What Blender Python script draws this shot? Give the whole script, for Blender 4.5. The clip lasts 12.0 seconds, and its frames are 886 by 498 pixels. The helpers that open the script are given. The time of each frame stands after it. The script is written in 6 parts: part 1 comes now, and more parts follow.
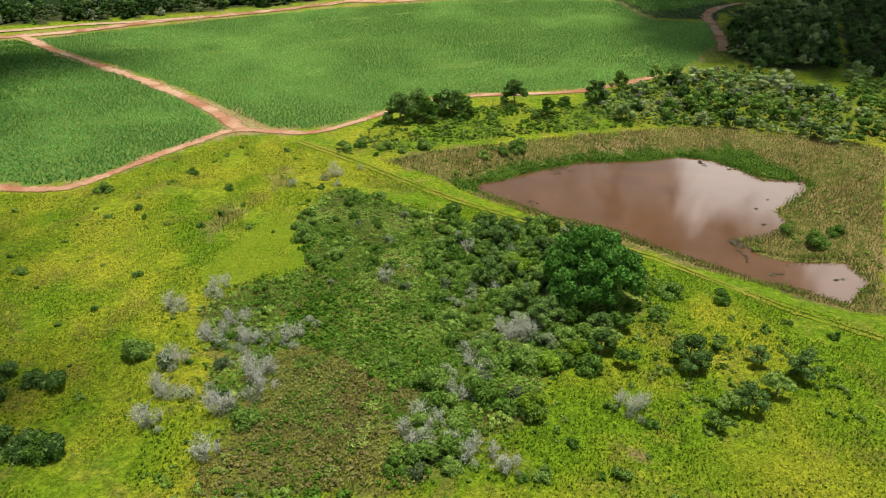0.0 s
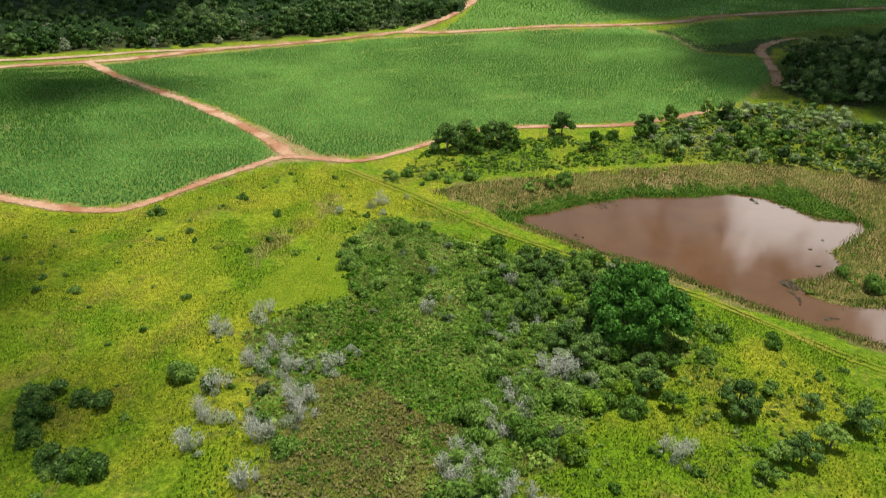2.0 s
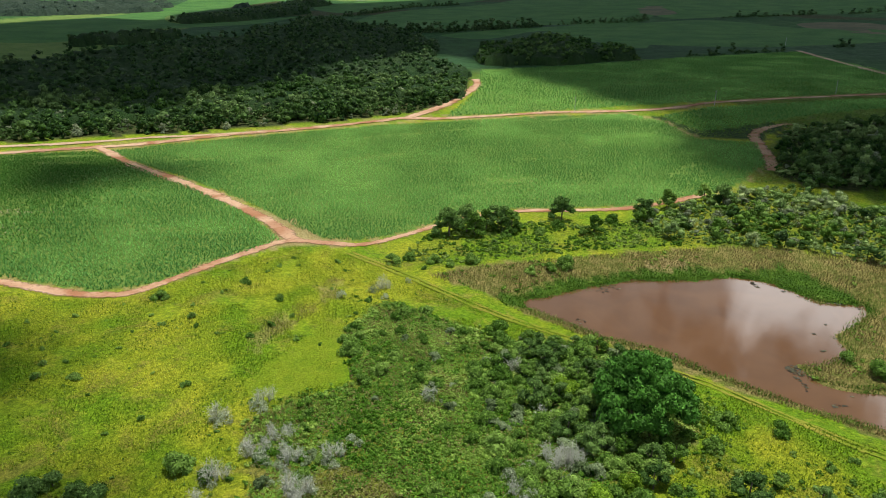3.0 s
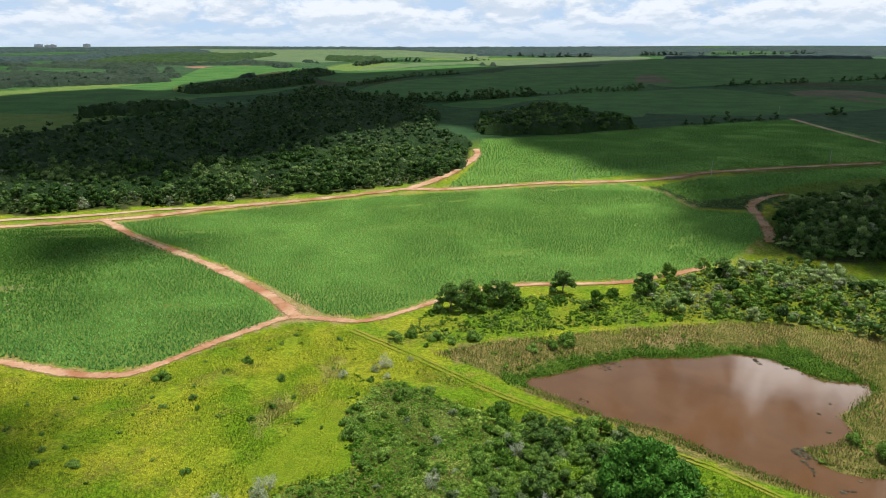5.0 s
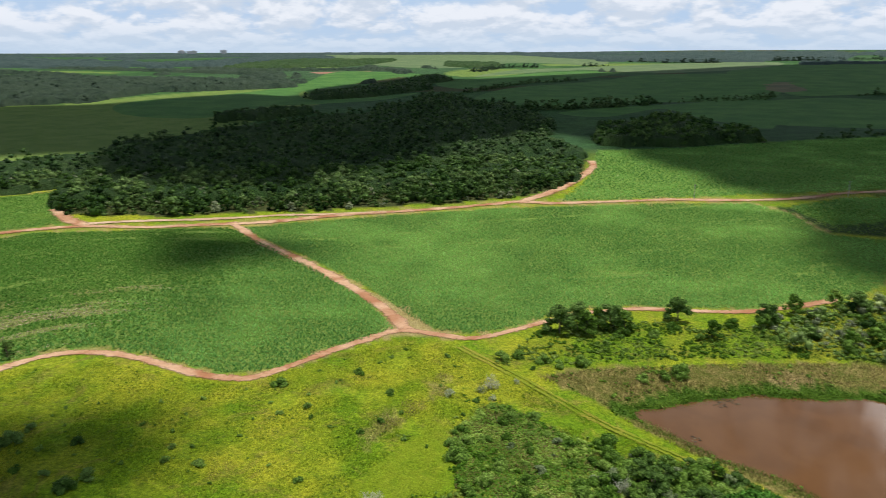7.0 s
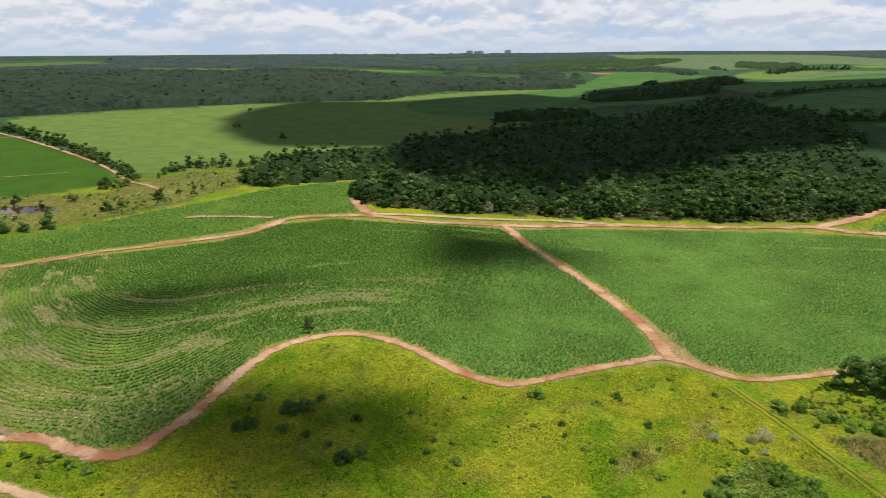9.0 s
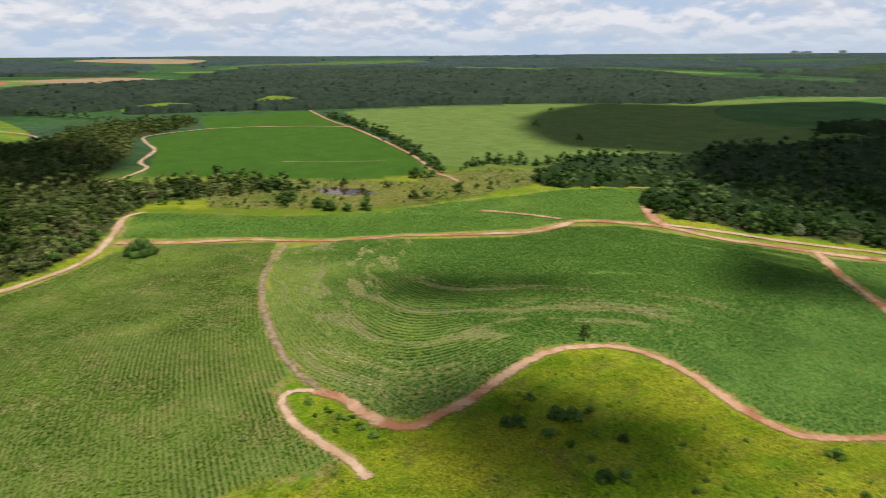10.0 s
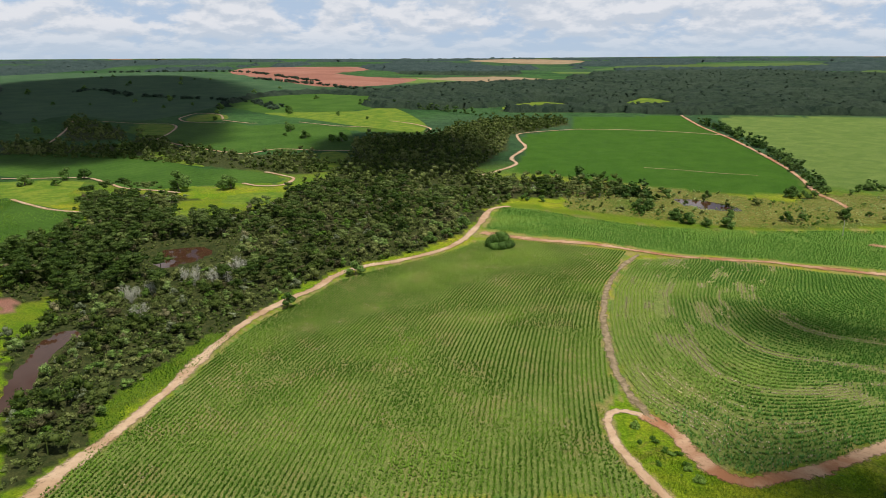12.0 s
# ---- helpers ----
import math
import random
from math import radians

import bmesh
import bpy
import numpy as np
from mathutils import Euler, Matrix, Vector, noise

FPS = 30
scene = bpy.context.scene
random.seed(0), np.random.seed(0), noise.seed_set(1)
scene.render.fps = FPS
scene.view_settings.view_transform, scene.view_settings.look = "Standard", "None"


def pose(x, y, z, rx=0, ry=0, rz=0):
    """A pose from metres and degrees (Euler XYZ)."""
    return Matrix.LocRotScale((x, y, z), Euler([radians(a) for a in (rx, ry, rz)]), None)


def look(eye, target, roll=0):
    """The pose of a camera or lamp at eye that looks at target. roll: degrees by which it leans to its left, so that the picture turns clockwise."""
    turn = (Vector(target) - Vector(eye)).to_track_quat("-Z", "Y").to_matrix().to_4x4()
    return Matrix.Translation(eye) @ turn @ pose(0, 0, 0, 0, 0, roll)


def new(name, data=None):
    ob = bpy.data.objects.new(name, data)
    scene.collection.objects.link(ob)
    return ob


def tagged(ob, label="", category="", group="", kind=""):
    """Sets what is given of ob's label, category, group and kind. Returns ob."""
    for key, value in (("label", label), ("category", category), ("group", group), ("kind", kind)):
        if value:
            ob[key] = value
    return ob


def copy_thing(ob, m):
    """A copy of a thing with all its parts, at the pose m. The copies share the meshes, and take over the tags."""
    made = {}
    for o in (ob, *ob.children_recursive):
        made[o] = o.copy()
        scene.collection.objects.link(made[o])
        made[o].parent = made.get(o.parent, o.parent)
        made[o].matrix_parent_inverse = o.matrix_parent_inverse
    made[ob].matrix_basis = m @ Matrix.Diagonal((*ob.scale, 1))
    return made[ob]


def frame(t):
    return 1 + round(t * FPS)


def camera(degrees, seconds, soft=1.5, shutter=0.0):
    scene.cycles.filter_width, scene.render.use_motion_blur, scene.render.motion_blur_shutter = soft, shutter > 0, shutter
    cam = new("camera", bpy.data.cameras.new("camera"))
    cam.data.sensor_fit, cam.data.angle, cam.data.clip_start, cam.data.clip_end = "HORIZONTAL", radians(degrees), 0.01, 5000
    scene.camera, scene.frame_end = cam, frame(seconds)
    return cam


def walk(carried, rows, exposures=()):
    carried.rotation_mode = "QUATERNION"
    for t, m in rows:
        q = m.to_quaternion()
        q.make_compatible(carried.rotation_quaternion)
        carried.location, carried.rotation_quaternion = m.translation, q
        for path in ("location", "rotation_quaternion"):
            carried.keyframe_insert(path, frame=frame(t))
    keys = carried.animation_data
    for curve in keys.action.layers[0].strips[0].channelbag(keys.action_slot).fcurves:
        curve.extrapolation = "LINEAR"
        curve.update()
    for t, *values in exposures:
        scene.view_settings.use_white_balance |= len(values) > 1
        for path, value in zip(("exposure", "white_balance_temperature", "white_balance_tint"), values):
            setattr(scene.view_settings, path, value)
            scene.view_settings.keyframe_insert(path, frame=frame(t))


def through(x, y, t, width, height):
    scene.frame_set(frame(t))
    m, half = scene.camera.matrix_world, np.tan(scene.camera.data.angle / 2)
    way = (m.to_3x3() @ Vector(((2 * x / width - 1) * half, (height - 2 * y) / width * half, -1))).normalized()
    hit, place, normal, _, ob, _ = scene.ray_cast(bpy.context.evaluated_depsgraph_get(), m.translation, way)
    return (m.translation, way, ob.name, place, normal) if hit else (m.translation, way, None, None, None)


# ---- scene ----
from mathutils.geometry import delaunay_2d_cdt

LENS = 64.38
cam = camera(LENS, 12.0, 0.8, 0.25)
# seconds, x, y, z, yaw, pitch, roll
PATH = [
    (0.0, -0.00, -0.00, 80.00, -0.00, -29.74, 0.40),
    (0.5, -0.07, 0.17, 79.99, 2.38, -29.76, 0.41),
    (1.0, -0.14, 0.34, 80.06, 3.76, -29.80, 0.36),
    (1.5, -0.20, 0.58, 80.29, 3.85, -29.84, 0.32),
    (2.0, -0.29, 0.82, 80.77, 3.96, -27.57, 0.25),
    (2.5, -0.41, 0.94, 81.51, 4.06, -21.83, 0.21),
    (3.0, -0.49, 0.90, 82.52, 4.09, -21.19, 0.16),
    (5.0, -0.61, 0.84, 87.61, 4.21, -16.16, -0.06),
    (5.5, -0.63, 0.81, 88.94, 4.22, -15.92, -0.11),
    (6.0, -0.69, 0.84, 90.28, 4.23, -15.92, -0.13),
    (6.5, -0.84, 0.93, 91.59, 5.43, -15.90, -0.22),
    (7.0, -1.14, 1.09, 92.87, 13.47, -15.81, -0.25),
    (7.5, -1.71, 1.26, 94.09, 20.53, -15.76, -0.22),
    (9.5, -5.50, 2.05, 98.80, 44.86, -15.72, -0.42),
    (10.0, -6.35, 2.36, 99.83, 58.84, -15.64, -0.33),
    (10.5, -7.17, 2.72, 100.76, 72.72, -15.56, -0.22),
    (11.0, -7.93, 3.07, 101.64, 83.11, -15.51, -0.18),
    (11.5, -8.57, 3.43, 102.48, 87.72, -15.46, -0.21),
    (12.0, -9.12, 3.72, 103.30, 87.82, -15.47, -0.25),
]
walk(cam, [(t, pose(x, y, z, 90 + pitch, 0, yaw) @ pose(0, 0, 0, 0, 0, roll)) for t, x, y, z, yaw, pitch, roll in PATH],
     [(0.0, 0.06, 6500, 13), (1.5, 0.06, 6500, 13), (2.5, 0.04, 6150, 10), (5.0, 0.05, 6250, 11), (6.3, 0.03, 6200, 11), (7.2, -0.08, 6330, 13), (9.5, -0.15, 6550, 15), (12.0, -0.23, 6480, 13)])

# ---- sky and sun ----
SUN_EL, SUN_AZ = radians(75), math.atan2(0.6, 0.8)
TO_SUN = Vector((math.sin(SUN_AZ) * math.cos(SUN_EL), math.cos(SUN_AZ) * math.cos(SUN_EL), math.sin(SUN_EL)))
sun = new("sun", bpy.data.lights.new("sun", "SUN"))
sun.data.energy, sun.data.angle, sun.data.color = 4.5, radians(0.6), (1.0, 0.95, 0.87)
sun.matrix_world = look(TO_SUN * 100, (0, 0, 0))


class Nodes:
    """Short hand for building node trees."""

    def __init__(self, tree):
        self.tree = tree
        tree.nodes.clear()

    def add(self, kind, values=None, **props):
        n = self.tree.nodes.new(kind)
        for k, v in props.items():
            setattr(n, k, v)
        for k, v in (values or {}).items():
            if isinstance(v, bpy.types.NodeSocket):
                self.tree.links.new(v, n.inputs[k])
            else:
                n.inputs[k].default_value = v
        return n

    def mix(self, fac, a, b, blend="MIX"):
        n = self.add("ShaderNodeMix", data_type="RGBA", blend_type=blend)
        for i, v in ((0, fac), (6, a), (7, b)):
            if isinstance(v, bpy.types.NodeSocket):
                self.tree.links.new(v, n.inputs[i])
            else:
                n.inputs[i].default_value = v if i == 0 or len(v) == 4 else (*v, 1)
        return n.outputs[2]

    def math(self, op, a, b=0.0, clamp=False):
        n = self.add("ShaderNodeMath", operation=op, use_clamp=clamp)
        for i, v in ((0, a), (1, b)):
            if isinstance(v, bpy.types.NodeSocket):
                self.tree.links.new(v, n.inputs[i])
            else:
                n.inputs[i].default_value = v
        return n.outputs[0]

    def noise(self, vec, scale, detail=4.0, rough=0.6, warp=0.0):
        return self.add("ShaderNodeTexNoise", {"Vector": vec, "Scale": scale, "Detail": detail, "Roughness": rough, "Distortion": warp}).outputs["Fac"]

    def step(self, v, lo, hi):
        return self.add("ShaderNodeMapRange", {0: v, 1: lo, 2: hi, 3: 0.0, 4: 1.0}, interpolation_type="SMOOTHSTEP").outputs[0]


world = bpy.data.worlds.new("sky")
scene.world = world
world.use_nodes = True
nt = Nodes(world.node_tree)
sky = nt.add("ShaderNodeTexSky", sky_type="NISHITA", sun_disc=False, sun_elevation=SUN_EL, sun_rotation=SUN_AZ, air_density=1.0, dust_density=1.5, altitude=600)
way = nt.add("ShaderNodeTexCoord").outputs["Generated"]
axes = nt.add("ShaderNodeSeparateXYZ", {0: way})
rise = nt.math("MULTIPLY", nt.math("LOGARITHM", nt.math("ADD", nt.math("MAXIMUM", axes.outputs[2], 0.0), 0.06), math.e), 1.5)
layer = nt.add("ShaderNodeCombineXYZ", {0: nt.math("MULTIPLY", axes.outputs[0], 6.0), 1: nt.math("MULTIPLY", axes.outputs[1], 6.0), 2: rise}).outputs[0]
over = nt.add("ShaderNodeVectorMath", {0: layer, 1: (0.0, 0.0, 0.13)}, operation="ADD").outputs[0]
puffs, above = nt.noise(layer, 2.3, 9.0, 0.56, 0.1), nt.noise(over, 2.3, 9.0, 0.56, 0.1)
cover = nt.step(puffs, 0.36, 0.52)
lit = nt.step(nt.math("SUBTRACT", puffs, above), -0.08, 0.10)
cloud_tone = nt.mix(lit, (8.9, 10.0, 11.2), (12.1, 12.6, 13.1))
high = nt.step(axes.outputs[2], 0.20, 0.62)
mid_sky = nt.step(axes.outputs[2], 0.06, 0.25)
low_haze = nt.step(axes.outputs[2], 0.045, -0.004)
# two bright cumulus heads stand in the north-east, mirrored by the pond
heads = nt.noise(layer, 1.5, 7.0, 0.6, 0.3)
glare = 0.0
for place, reach in (((0.385, 0.840, 0.380), 0.085), ((0.50, 0.735, 0.46), 0.055)):
    off = nt.add("ShaderNodeVectorMath", {0: way, 1: place}, operation="DISTANCE").outputs["Value"]
    off = nt.math("ADD", off, nt.math("MULTIPLY", nt.math("SUBTRACT", heads, 0.5), 0.34))
    glare = nt.math("MAXIMUM", glare, nt.step(off, reach * 1.5, reach * 0.4))
sky_tone = nt.mix(cover, nt.mix(mid_sky, (7.0, 9.1, 11.6), sky.outputs[0]), cloud_tone)
sky_tone = nt.mix(nt.math("MULTIPLY", low_haze, 0.75), sky_tone, (7.6, 9.5, 11.4))
sky_tone = nt.mix(1.0, sky_tone, nt.mix(high, (1, 1, 1), (0.20, 0.23, 0.28)), "MULTIPLY")
sky_tone = nt.mix(glare, sky_tone, (34.0, 33.8, 33.0))
back = nt.add("ShaderNodeBackground", {"Color": sky_tone, "Strength": 0.072})
nt.tree.links.new(back.outputs[0], nt.add("ShaderNodeOutputWorld").inputs[0])

# ---- the lie of the land ----
BUMPS = [(10, 45, 70, 60, 5.0), (62, 160, 55, 36, -5.5), (-60, 330, 180, 110, -6.0), (-150, 70, 110, 80, 4.0), (-300, 60, 130, 130, 5.0),
         (-330, -60, 90, 120, -9.0), (-430, 190, 110, 90, -9.0), (-200, 260, 110, 70, 3.0), (250, 420, 200, 150, 4.0), (-250, 700, 250, 200, -6.0)]
CANE_MAIN = [(-199, 348), (-172, 372), (-126, 401), (-62, 430), (-27, 439), (31, 453), (85, 457), (99, 437), (110, 387), (138, 377), (129, 337), (100, 297), (76, 283), (51, 272), (10, 268), (-8, 261), (-23, 245), (-35, 231), (-45, 223), (-57, 224), (-68, 233), (-83, 251), (-104, 271), (-138, 300), (-171, 323)]
CANE_LEFT = [(-72, 222), (-77, 211), (-86, 199), (-93, 185), (-100, 175), (-109, 172), (-122, 174), (-141, 178), (-157, 179), (-169, 174), (-176, 161), (-179, 147), (-171, 126), (-162, 107), (-157, 92), (-155, 83), (-158, 78), (-167, 75), (-178, 72), (-188, 69), (-200, 68), (-216, 69), (-233, 71), (-257, 76), (-291, 87), (-324, 100), (-356, 116), (-369, 158), (-356, 184), (-336, 207), (-316, 231), (-313, 253), (-316, 274), (-298, 304), (-263, 316), (-234, 332), (-207, 346), (-173, 319), (-126, 281), (-91, 247)]
CANE_OUTER = [(-161, -89), (-173, -86), (-197, -78), (-219, -73), (-244, -71), (-268, -67), (-294, -62), (-317, -51), (-346, -36), (-358, -19), (-369, 4), (-386, 28), (-398, 37), (-398, 63), (-388, 87), (-377, 119), (-341, 103), (-303, 86), (-269, 75), (-241, 69), (-217, 65), (-199, 63), (-192, 55), (-176, 53), (-164, 53), (-155, 56), (-147, 59)]
CANE_RIDGE = [(-428, 45), (-490, 62), (-485, 87), (-468, 115), (-458, 147), (-451, 194), (-426, 266), (-411, 304), (-406, 353), (-390, 387), (-370, 417), (-357, 393), (-334, 357), (-300, 326), (-329, 295), (-328, 280), (-326, 255), (-341, 234), (-372, 193), (-381, 149), (-400, 106), (-411, 71)]
CANE_FAR = [(-13, 596), (-15, 704), (71, 734), (205, 819), (362, 903), (368, 696), (300, 563), (237, 540), (149, 507), (47, 472), (-32, 452), (-18, 528)]
EMERALD = [(-1155, 257), (-1127, 425), (-868, 390), (-638, 345), (-531, 305), (-537, 250), (-565, 207), (-591, 167), (-618, 134), (-640, 90), (-684, 101), (-790, 129), (-876, 133), (-934, 148), (-990, 226)]
PALE_FIELD = [(-1093, 483), (-1052, 649), (-947, 833), (-853, 950), (-854, 1207), (-848, 1537), (-707, 1557), (-482, 1125), (-457, 765), (-485, 584), (-533, 497), (-525, 416), (-543, 342), (-560, 335), (-650, 364), (-783, 397), (-943, 423), (-1064, 457)]
WOOD_N1 = [(-535, 1222), (-474, 1315), (-444, 1525), (-419, 1639), (-485, 1854), (-444, 1973), (-435, 1967), (-510, 2112), (-568, 2103), (-570, 1903), (-583, 1702), (-573, 1516), (-589, 1360), (-557, 1233)]
WOOD_N2 = [(-530, 844), (-500, 846), (-457, 895), (-435, 960), (-429, 989), (-434, 1001), (-464, 1006), (-487, 974), (-513, 951), (-522, 884), (-521, 838)]
WOOD_N3 = [(-1496, 2531), (-1277, 2518), (-1211, 2691), (-1065, 2695), (-1031, 3091), (-1061, 3491), (-1062, 3496), (-1326, 3688), (-1532, 3552), (-1596, 3276), (-1608, 2947), (-1529, 2609)]
WOOD_N4 = [(-646, 2720), (-473, 2654), (-442, 2849), (-498, 3053), (-756, 3235)]
ROW_A = [(-306, 1497), (-270, 1672), (-214, 1838), (-150, 1881), (-99, 1953)]
ROW_B = [(-134, 1129), (-89, 1147), (-7, 1216), (75, 1291)]
ROW_C = [(75, 1291), (124, 1324), (213, 1363), (275, 1395)]
ROW_D = [(52, 3152), (165, 3106)]
ROW_E = [(172, 3057), (399, 3040)]
ROW_F = [(-458, 2367), (-394, 2670), (-276, 2692)]
ROW_G = [(-126, 2791), (-10, 2801)]
ROW_H = [(195, 830), (242, 839), (273, 867), (342, 905)]
ROW_I = [(417, 951), (460, 975)]
ROW_J = [(428, 1469), (611, 1550), (715, 1581), (867, 1683)]
ROW_K = [(130, 1371), (239, 1396), (307, 1471)]
ROW_L = [(649, 3403), (973, 3570)]
ROW_M = [(1044, 3638), (1500, 3585)]
F_LIT = [(-415, 2148), (-291, 2339), (-114, 2539), (10, 2453), (105, 2356), (215, 2388), (515, 2681), (620, 3242), (68, 2882), (-122, 2716), (-334, 2529)]
F_A = [(-258, 1339), (-152, 1174), (-16, 1234), (63, 1309), (281, 1426), (424, 2196), (101, 2252), (-18, 1975), (-94, 1855), (-242, 1653)]
F_A2 = [(-350, 1647), (-284, 1754), (-104, 2033), (10, 2385), (-128, 2469), (-284, 2280), (-401, 2074), (-463, 1856)]
F_B = [(-83, 1082), (-13, 1041), (74, 1194), (125, 1029), (158, 985), (189, 933), (270, 1365), (69, 1260), (-31, 1168)]
F_PALE2 = [(-1887, 4378), (-917, 2822), (-593, 2631), (-416, 3139), (-80, 2874), (-85, 3441), (-533, 4243)]
F_N = [(-544, 874), (-539, 1058), (-488, 1125), (-414, 1273), (-414, 1512), (-456, 1365), (-525, 1211), (-628, 1362), (-694, 1605), (-652, 2060), (-616, 2247), (-926, 2341), (-810, 1760), (-758, 1286), (-780, 1022), (-665, 869)]
F_5 = [(145, 1025), (310, 955), (435, 998), (553, 1061), (646, 1245), (506, 1277), (406, 1431), (231, 1348), (129, 1276)]
F_6 = [(323, 1497), (435, 1495), (623, 1580), (886, 1719), (1444, 2823), (956, 3016), (501, 2729), (324, 2333), (389, 1950)]
F_BROWN = [(266, 1720), (396, 1843), (388, 1579), (320, 1537)]
F_BROWN2 = [(541, 1367), (649, 1386), (668, 1288), (579, 1112), (510, 1116), (516, 1255)]
FA = [(-911, -319), (-1056, -344), (-1133, -353), (-1119, -271), (-1083, -245), (-1111, -174), (-1055, -108), (-972, -83), (-801, -69), (-799, -113), (-802, -157), (-776, -177), (-787, -203), (-837, -249), (-876, -294)]
FA_TOP = [(-1363, -308), (-1309, -266), (-1333, -116), (-1443, -35), (-1655, -54), (-1805, -240), (-1723, -362), (-1513, -388)]
FB = [(-776, -439), (-788, -409), (-793, -327), (-727, -245), (-682, -203), (-669, -163), (-641, -126), (-614, -112), (-597, -113), (-599, -141), (-586, -184), (-574, -203), (-581, -233), (-631, -286), (-646, -367)]
FC = [(-540, -308), (-532, -292), (-515, -270), (-488, -225), (-458, -213), (-423, -207), (-399, -209), (-383, -221)]
F_DARK = [(-2735, -1520), (-2957, -1356), (-2929, -968), (-2699, -647), (-2320, -415), (-2058, -274), (-1729, -390), (-1458, -397), (-1292, -411), (-1176, -447), (-1285, -605), (-1206, -677)]
G_1 = [(-1277, -377), (-1283, -335), (-1196, -306), (-1150, -340), (-1181, -369)]
G_2 = [(-1109, -413), (-1098, -359), (-996, -333), (-924, -334), (-983, -368)]
G_3 = [(-1309, -266), (-1310, -114), (-1393, -45), (-1098, 17), (-970, 7), (-1009, -32), (-1078, -93), (-1193, -178)]
G_4 = [(-615, -350), (-613, -278), (-555, -266), (-493, -223), (-523, -275), (-553, -315)]
G_5 = [(-543, -143), (-556, -96), (-527, -96), (-507, -124), (-466, -122), (-458, -141), (-470, -160), (-492, -163), (-494, -133)]
G_6 = [(-836, -342), (-816, -311), (-727, -245), (-689, -200), (-711, -212), (-760, -255), (-856, -320), (-890, -356)]
G_7 = [(-785, -99), (-774, -70), (-702, -66), (-681, -83)]
G_8 = [(-1291, 367), (-1288, 480), (-1470, 522), (-1575, 509), (-1451, 434)]
G_9 = [(-1380, 178), (-1480, 255), (-1366, 322), (-1311, 278), (-1296, 172)]
BELT_A = [(-780, -441), (-757, -371), (-746, -314), (-798, -332), (-873, -426), (-892, -502)]
BELT_B = [(-903, -427), (-919, -364), (-998, -391), (-1112, -465), (-1256, -581), (-1114, -529)]
BELT_C = [(-788, -310), (-712, -240), (-676, -165), (-664, -131), (-696, -93), (-763, -102), (-737, -145), (-800, -219), (-856, -319)]
RED_FIELD = [(-2899, -721), (-3584, -804), (-3672, -572), (-3502, -249), (-3188, -203), (-2890, -317), (-2681, -191), (-2564, 6), (-2232, -55), (-2105, -150), (-2110, -281), (-2348, -420), (-2529, -568)]
LIGHT_FAR = [(-3095, 763), (-3648, 1038), (-3748, 2048), (-3220, 2008), (-3189, 1542), (-3206, 994)]
LIGHT_FAR_B = [(-2435, 1281), (-2830, 1822), (-2087, 1844), (-2039, 1444)]
FOREST = [(-349, 370), (-314, 346), (-261, 359), (-182, 397), (-117, 429), (-64, 458), (-34, 487), (-24, 535), (-22, 646), (-32, 696), (-56, 745), (-74, 799), (-71, 887), (-92, 1000), (-139, 1102), (-179, 1226), (-227, 1181), (-267, 1307), (-320, 1375), (-361, 1359), (-337, 1157), (-368, 1102), (-344, 953), (-381, 961), (-399, 921), (-424, 846), (-440, 799), (-461, 752), (-460, 712), (-463, 682), (-471, 651), (-503, 654), (-476, 596), (-457, 550), (-472, 529), (-496, 530), (-481, 496), (-501, 483), (-486, 444), (-496, 440), (-460, 372), (-439, 347), (-418, 354), (-400, 387), (-388, 413), (-368, 426)]
GROVE = [(-16, 744), (14, 738), (74, 745), (101, 769), (158, 787), (155, 797), (141, 883), (124, 838), (112, 916), (95, 994), (65, 1048), (42, 976), (8, 896), (-11, 904), (-17, 800)]
RIGHT_WOOD = [(162, 403), (233, 433), (163, 293), (134, 294), (127, 319), (143, 362)]
SHRUB_BAND = [(50, 251), (75, 269), (113, 295), (137, 287), (148, 251), (125, 204), (115, 215), (101, 224), (69, 228), (52, 241)]
RIVER_WOOD = [(-162, -98), (-166, -95), (-186, -87), (-211, -90), (-232, -81), (-278, -74), (-330, -61), (-366, -38), (-384, 4), (-425, 35), (-482, 51), (-522, 74), (-526, 116), (-531, 160), (-515, 177), (-568, 171), (-603, 83), (-643, 52), (-792, 104), (-925, 124), (-1034, 225), (-1114, 237), (-1138, 107), (-936, 29), (-914, -65), (-666, -63), (-568, -92), (-523, -99), (-525, -129), (-538, -174), (-560, -228), (-539, -254), (-458, -206), (-399, -230)]
GREAT_WOOD = [(-1256, 300), (-1150, 428), (-1078, 665), (-964, 848), (-833, 1004), (-913, 1291), (-761, 1646), (-883, 1873), (-1559, 1609), (-2939, 1471), (-2846, 881), (-2763, 679)]
WEST_WOOD = [(-1272, 129), (-1184, 432), (-1380, 402), (-1381, 183), (-1320, 50), (-1404, -100), (-1799, -100), (-2200, 117), (-2446, 610), (-2046, 920), (-1528, 555)]
FARM_WOOD = [(-839, -378), (-874, -340), (-964, -360), (-833, -267), (-769, -187), (-762, -78), (-666, -58), (-637, -105), (-672, -153), (-704, -221), (-746, -309), (-778, -381), (-841, -475), (-878, -495)]
THICKET = [(-36, 150), (-30, 177), (-17, 169), (3, 156), (17, 160), (31, 158), (45, 132), (38, 113), (27, 103), (18, 90), (16, 82), (7, 78), (1, 69), (-9, 64), (-34, 64), (-34, 74), (-31, 82), (-39, 86), (-41, 101), (-47, 111), (-39, 124), (-29, 129)]
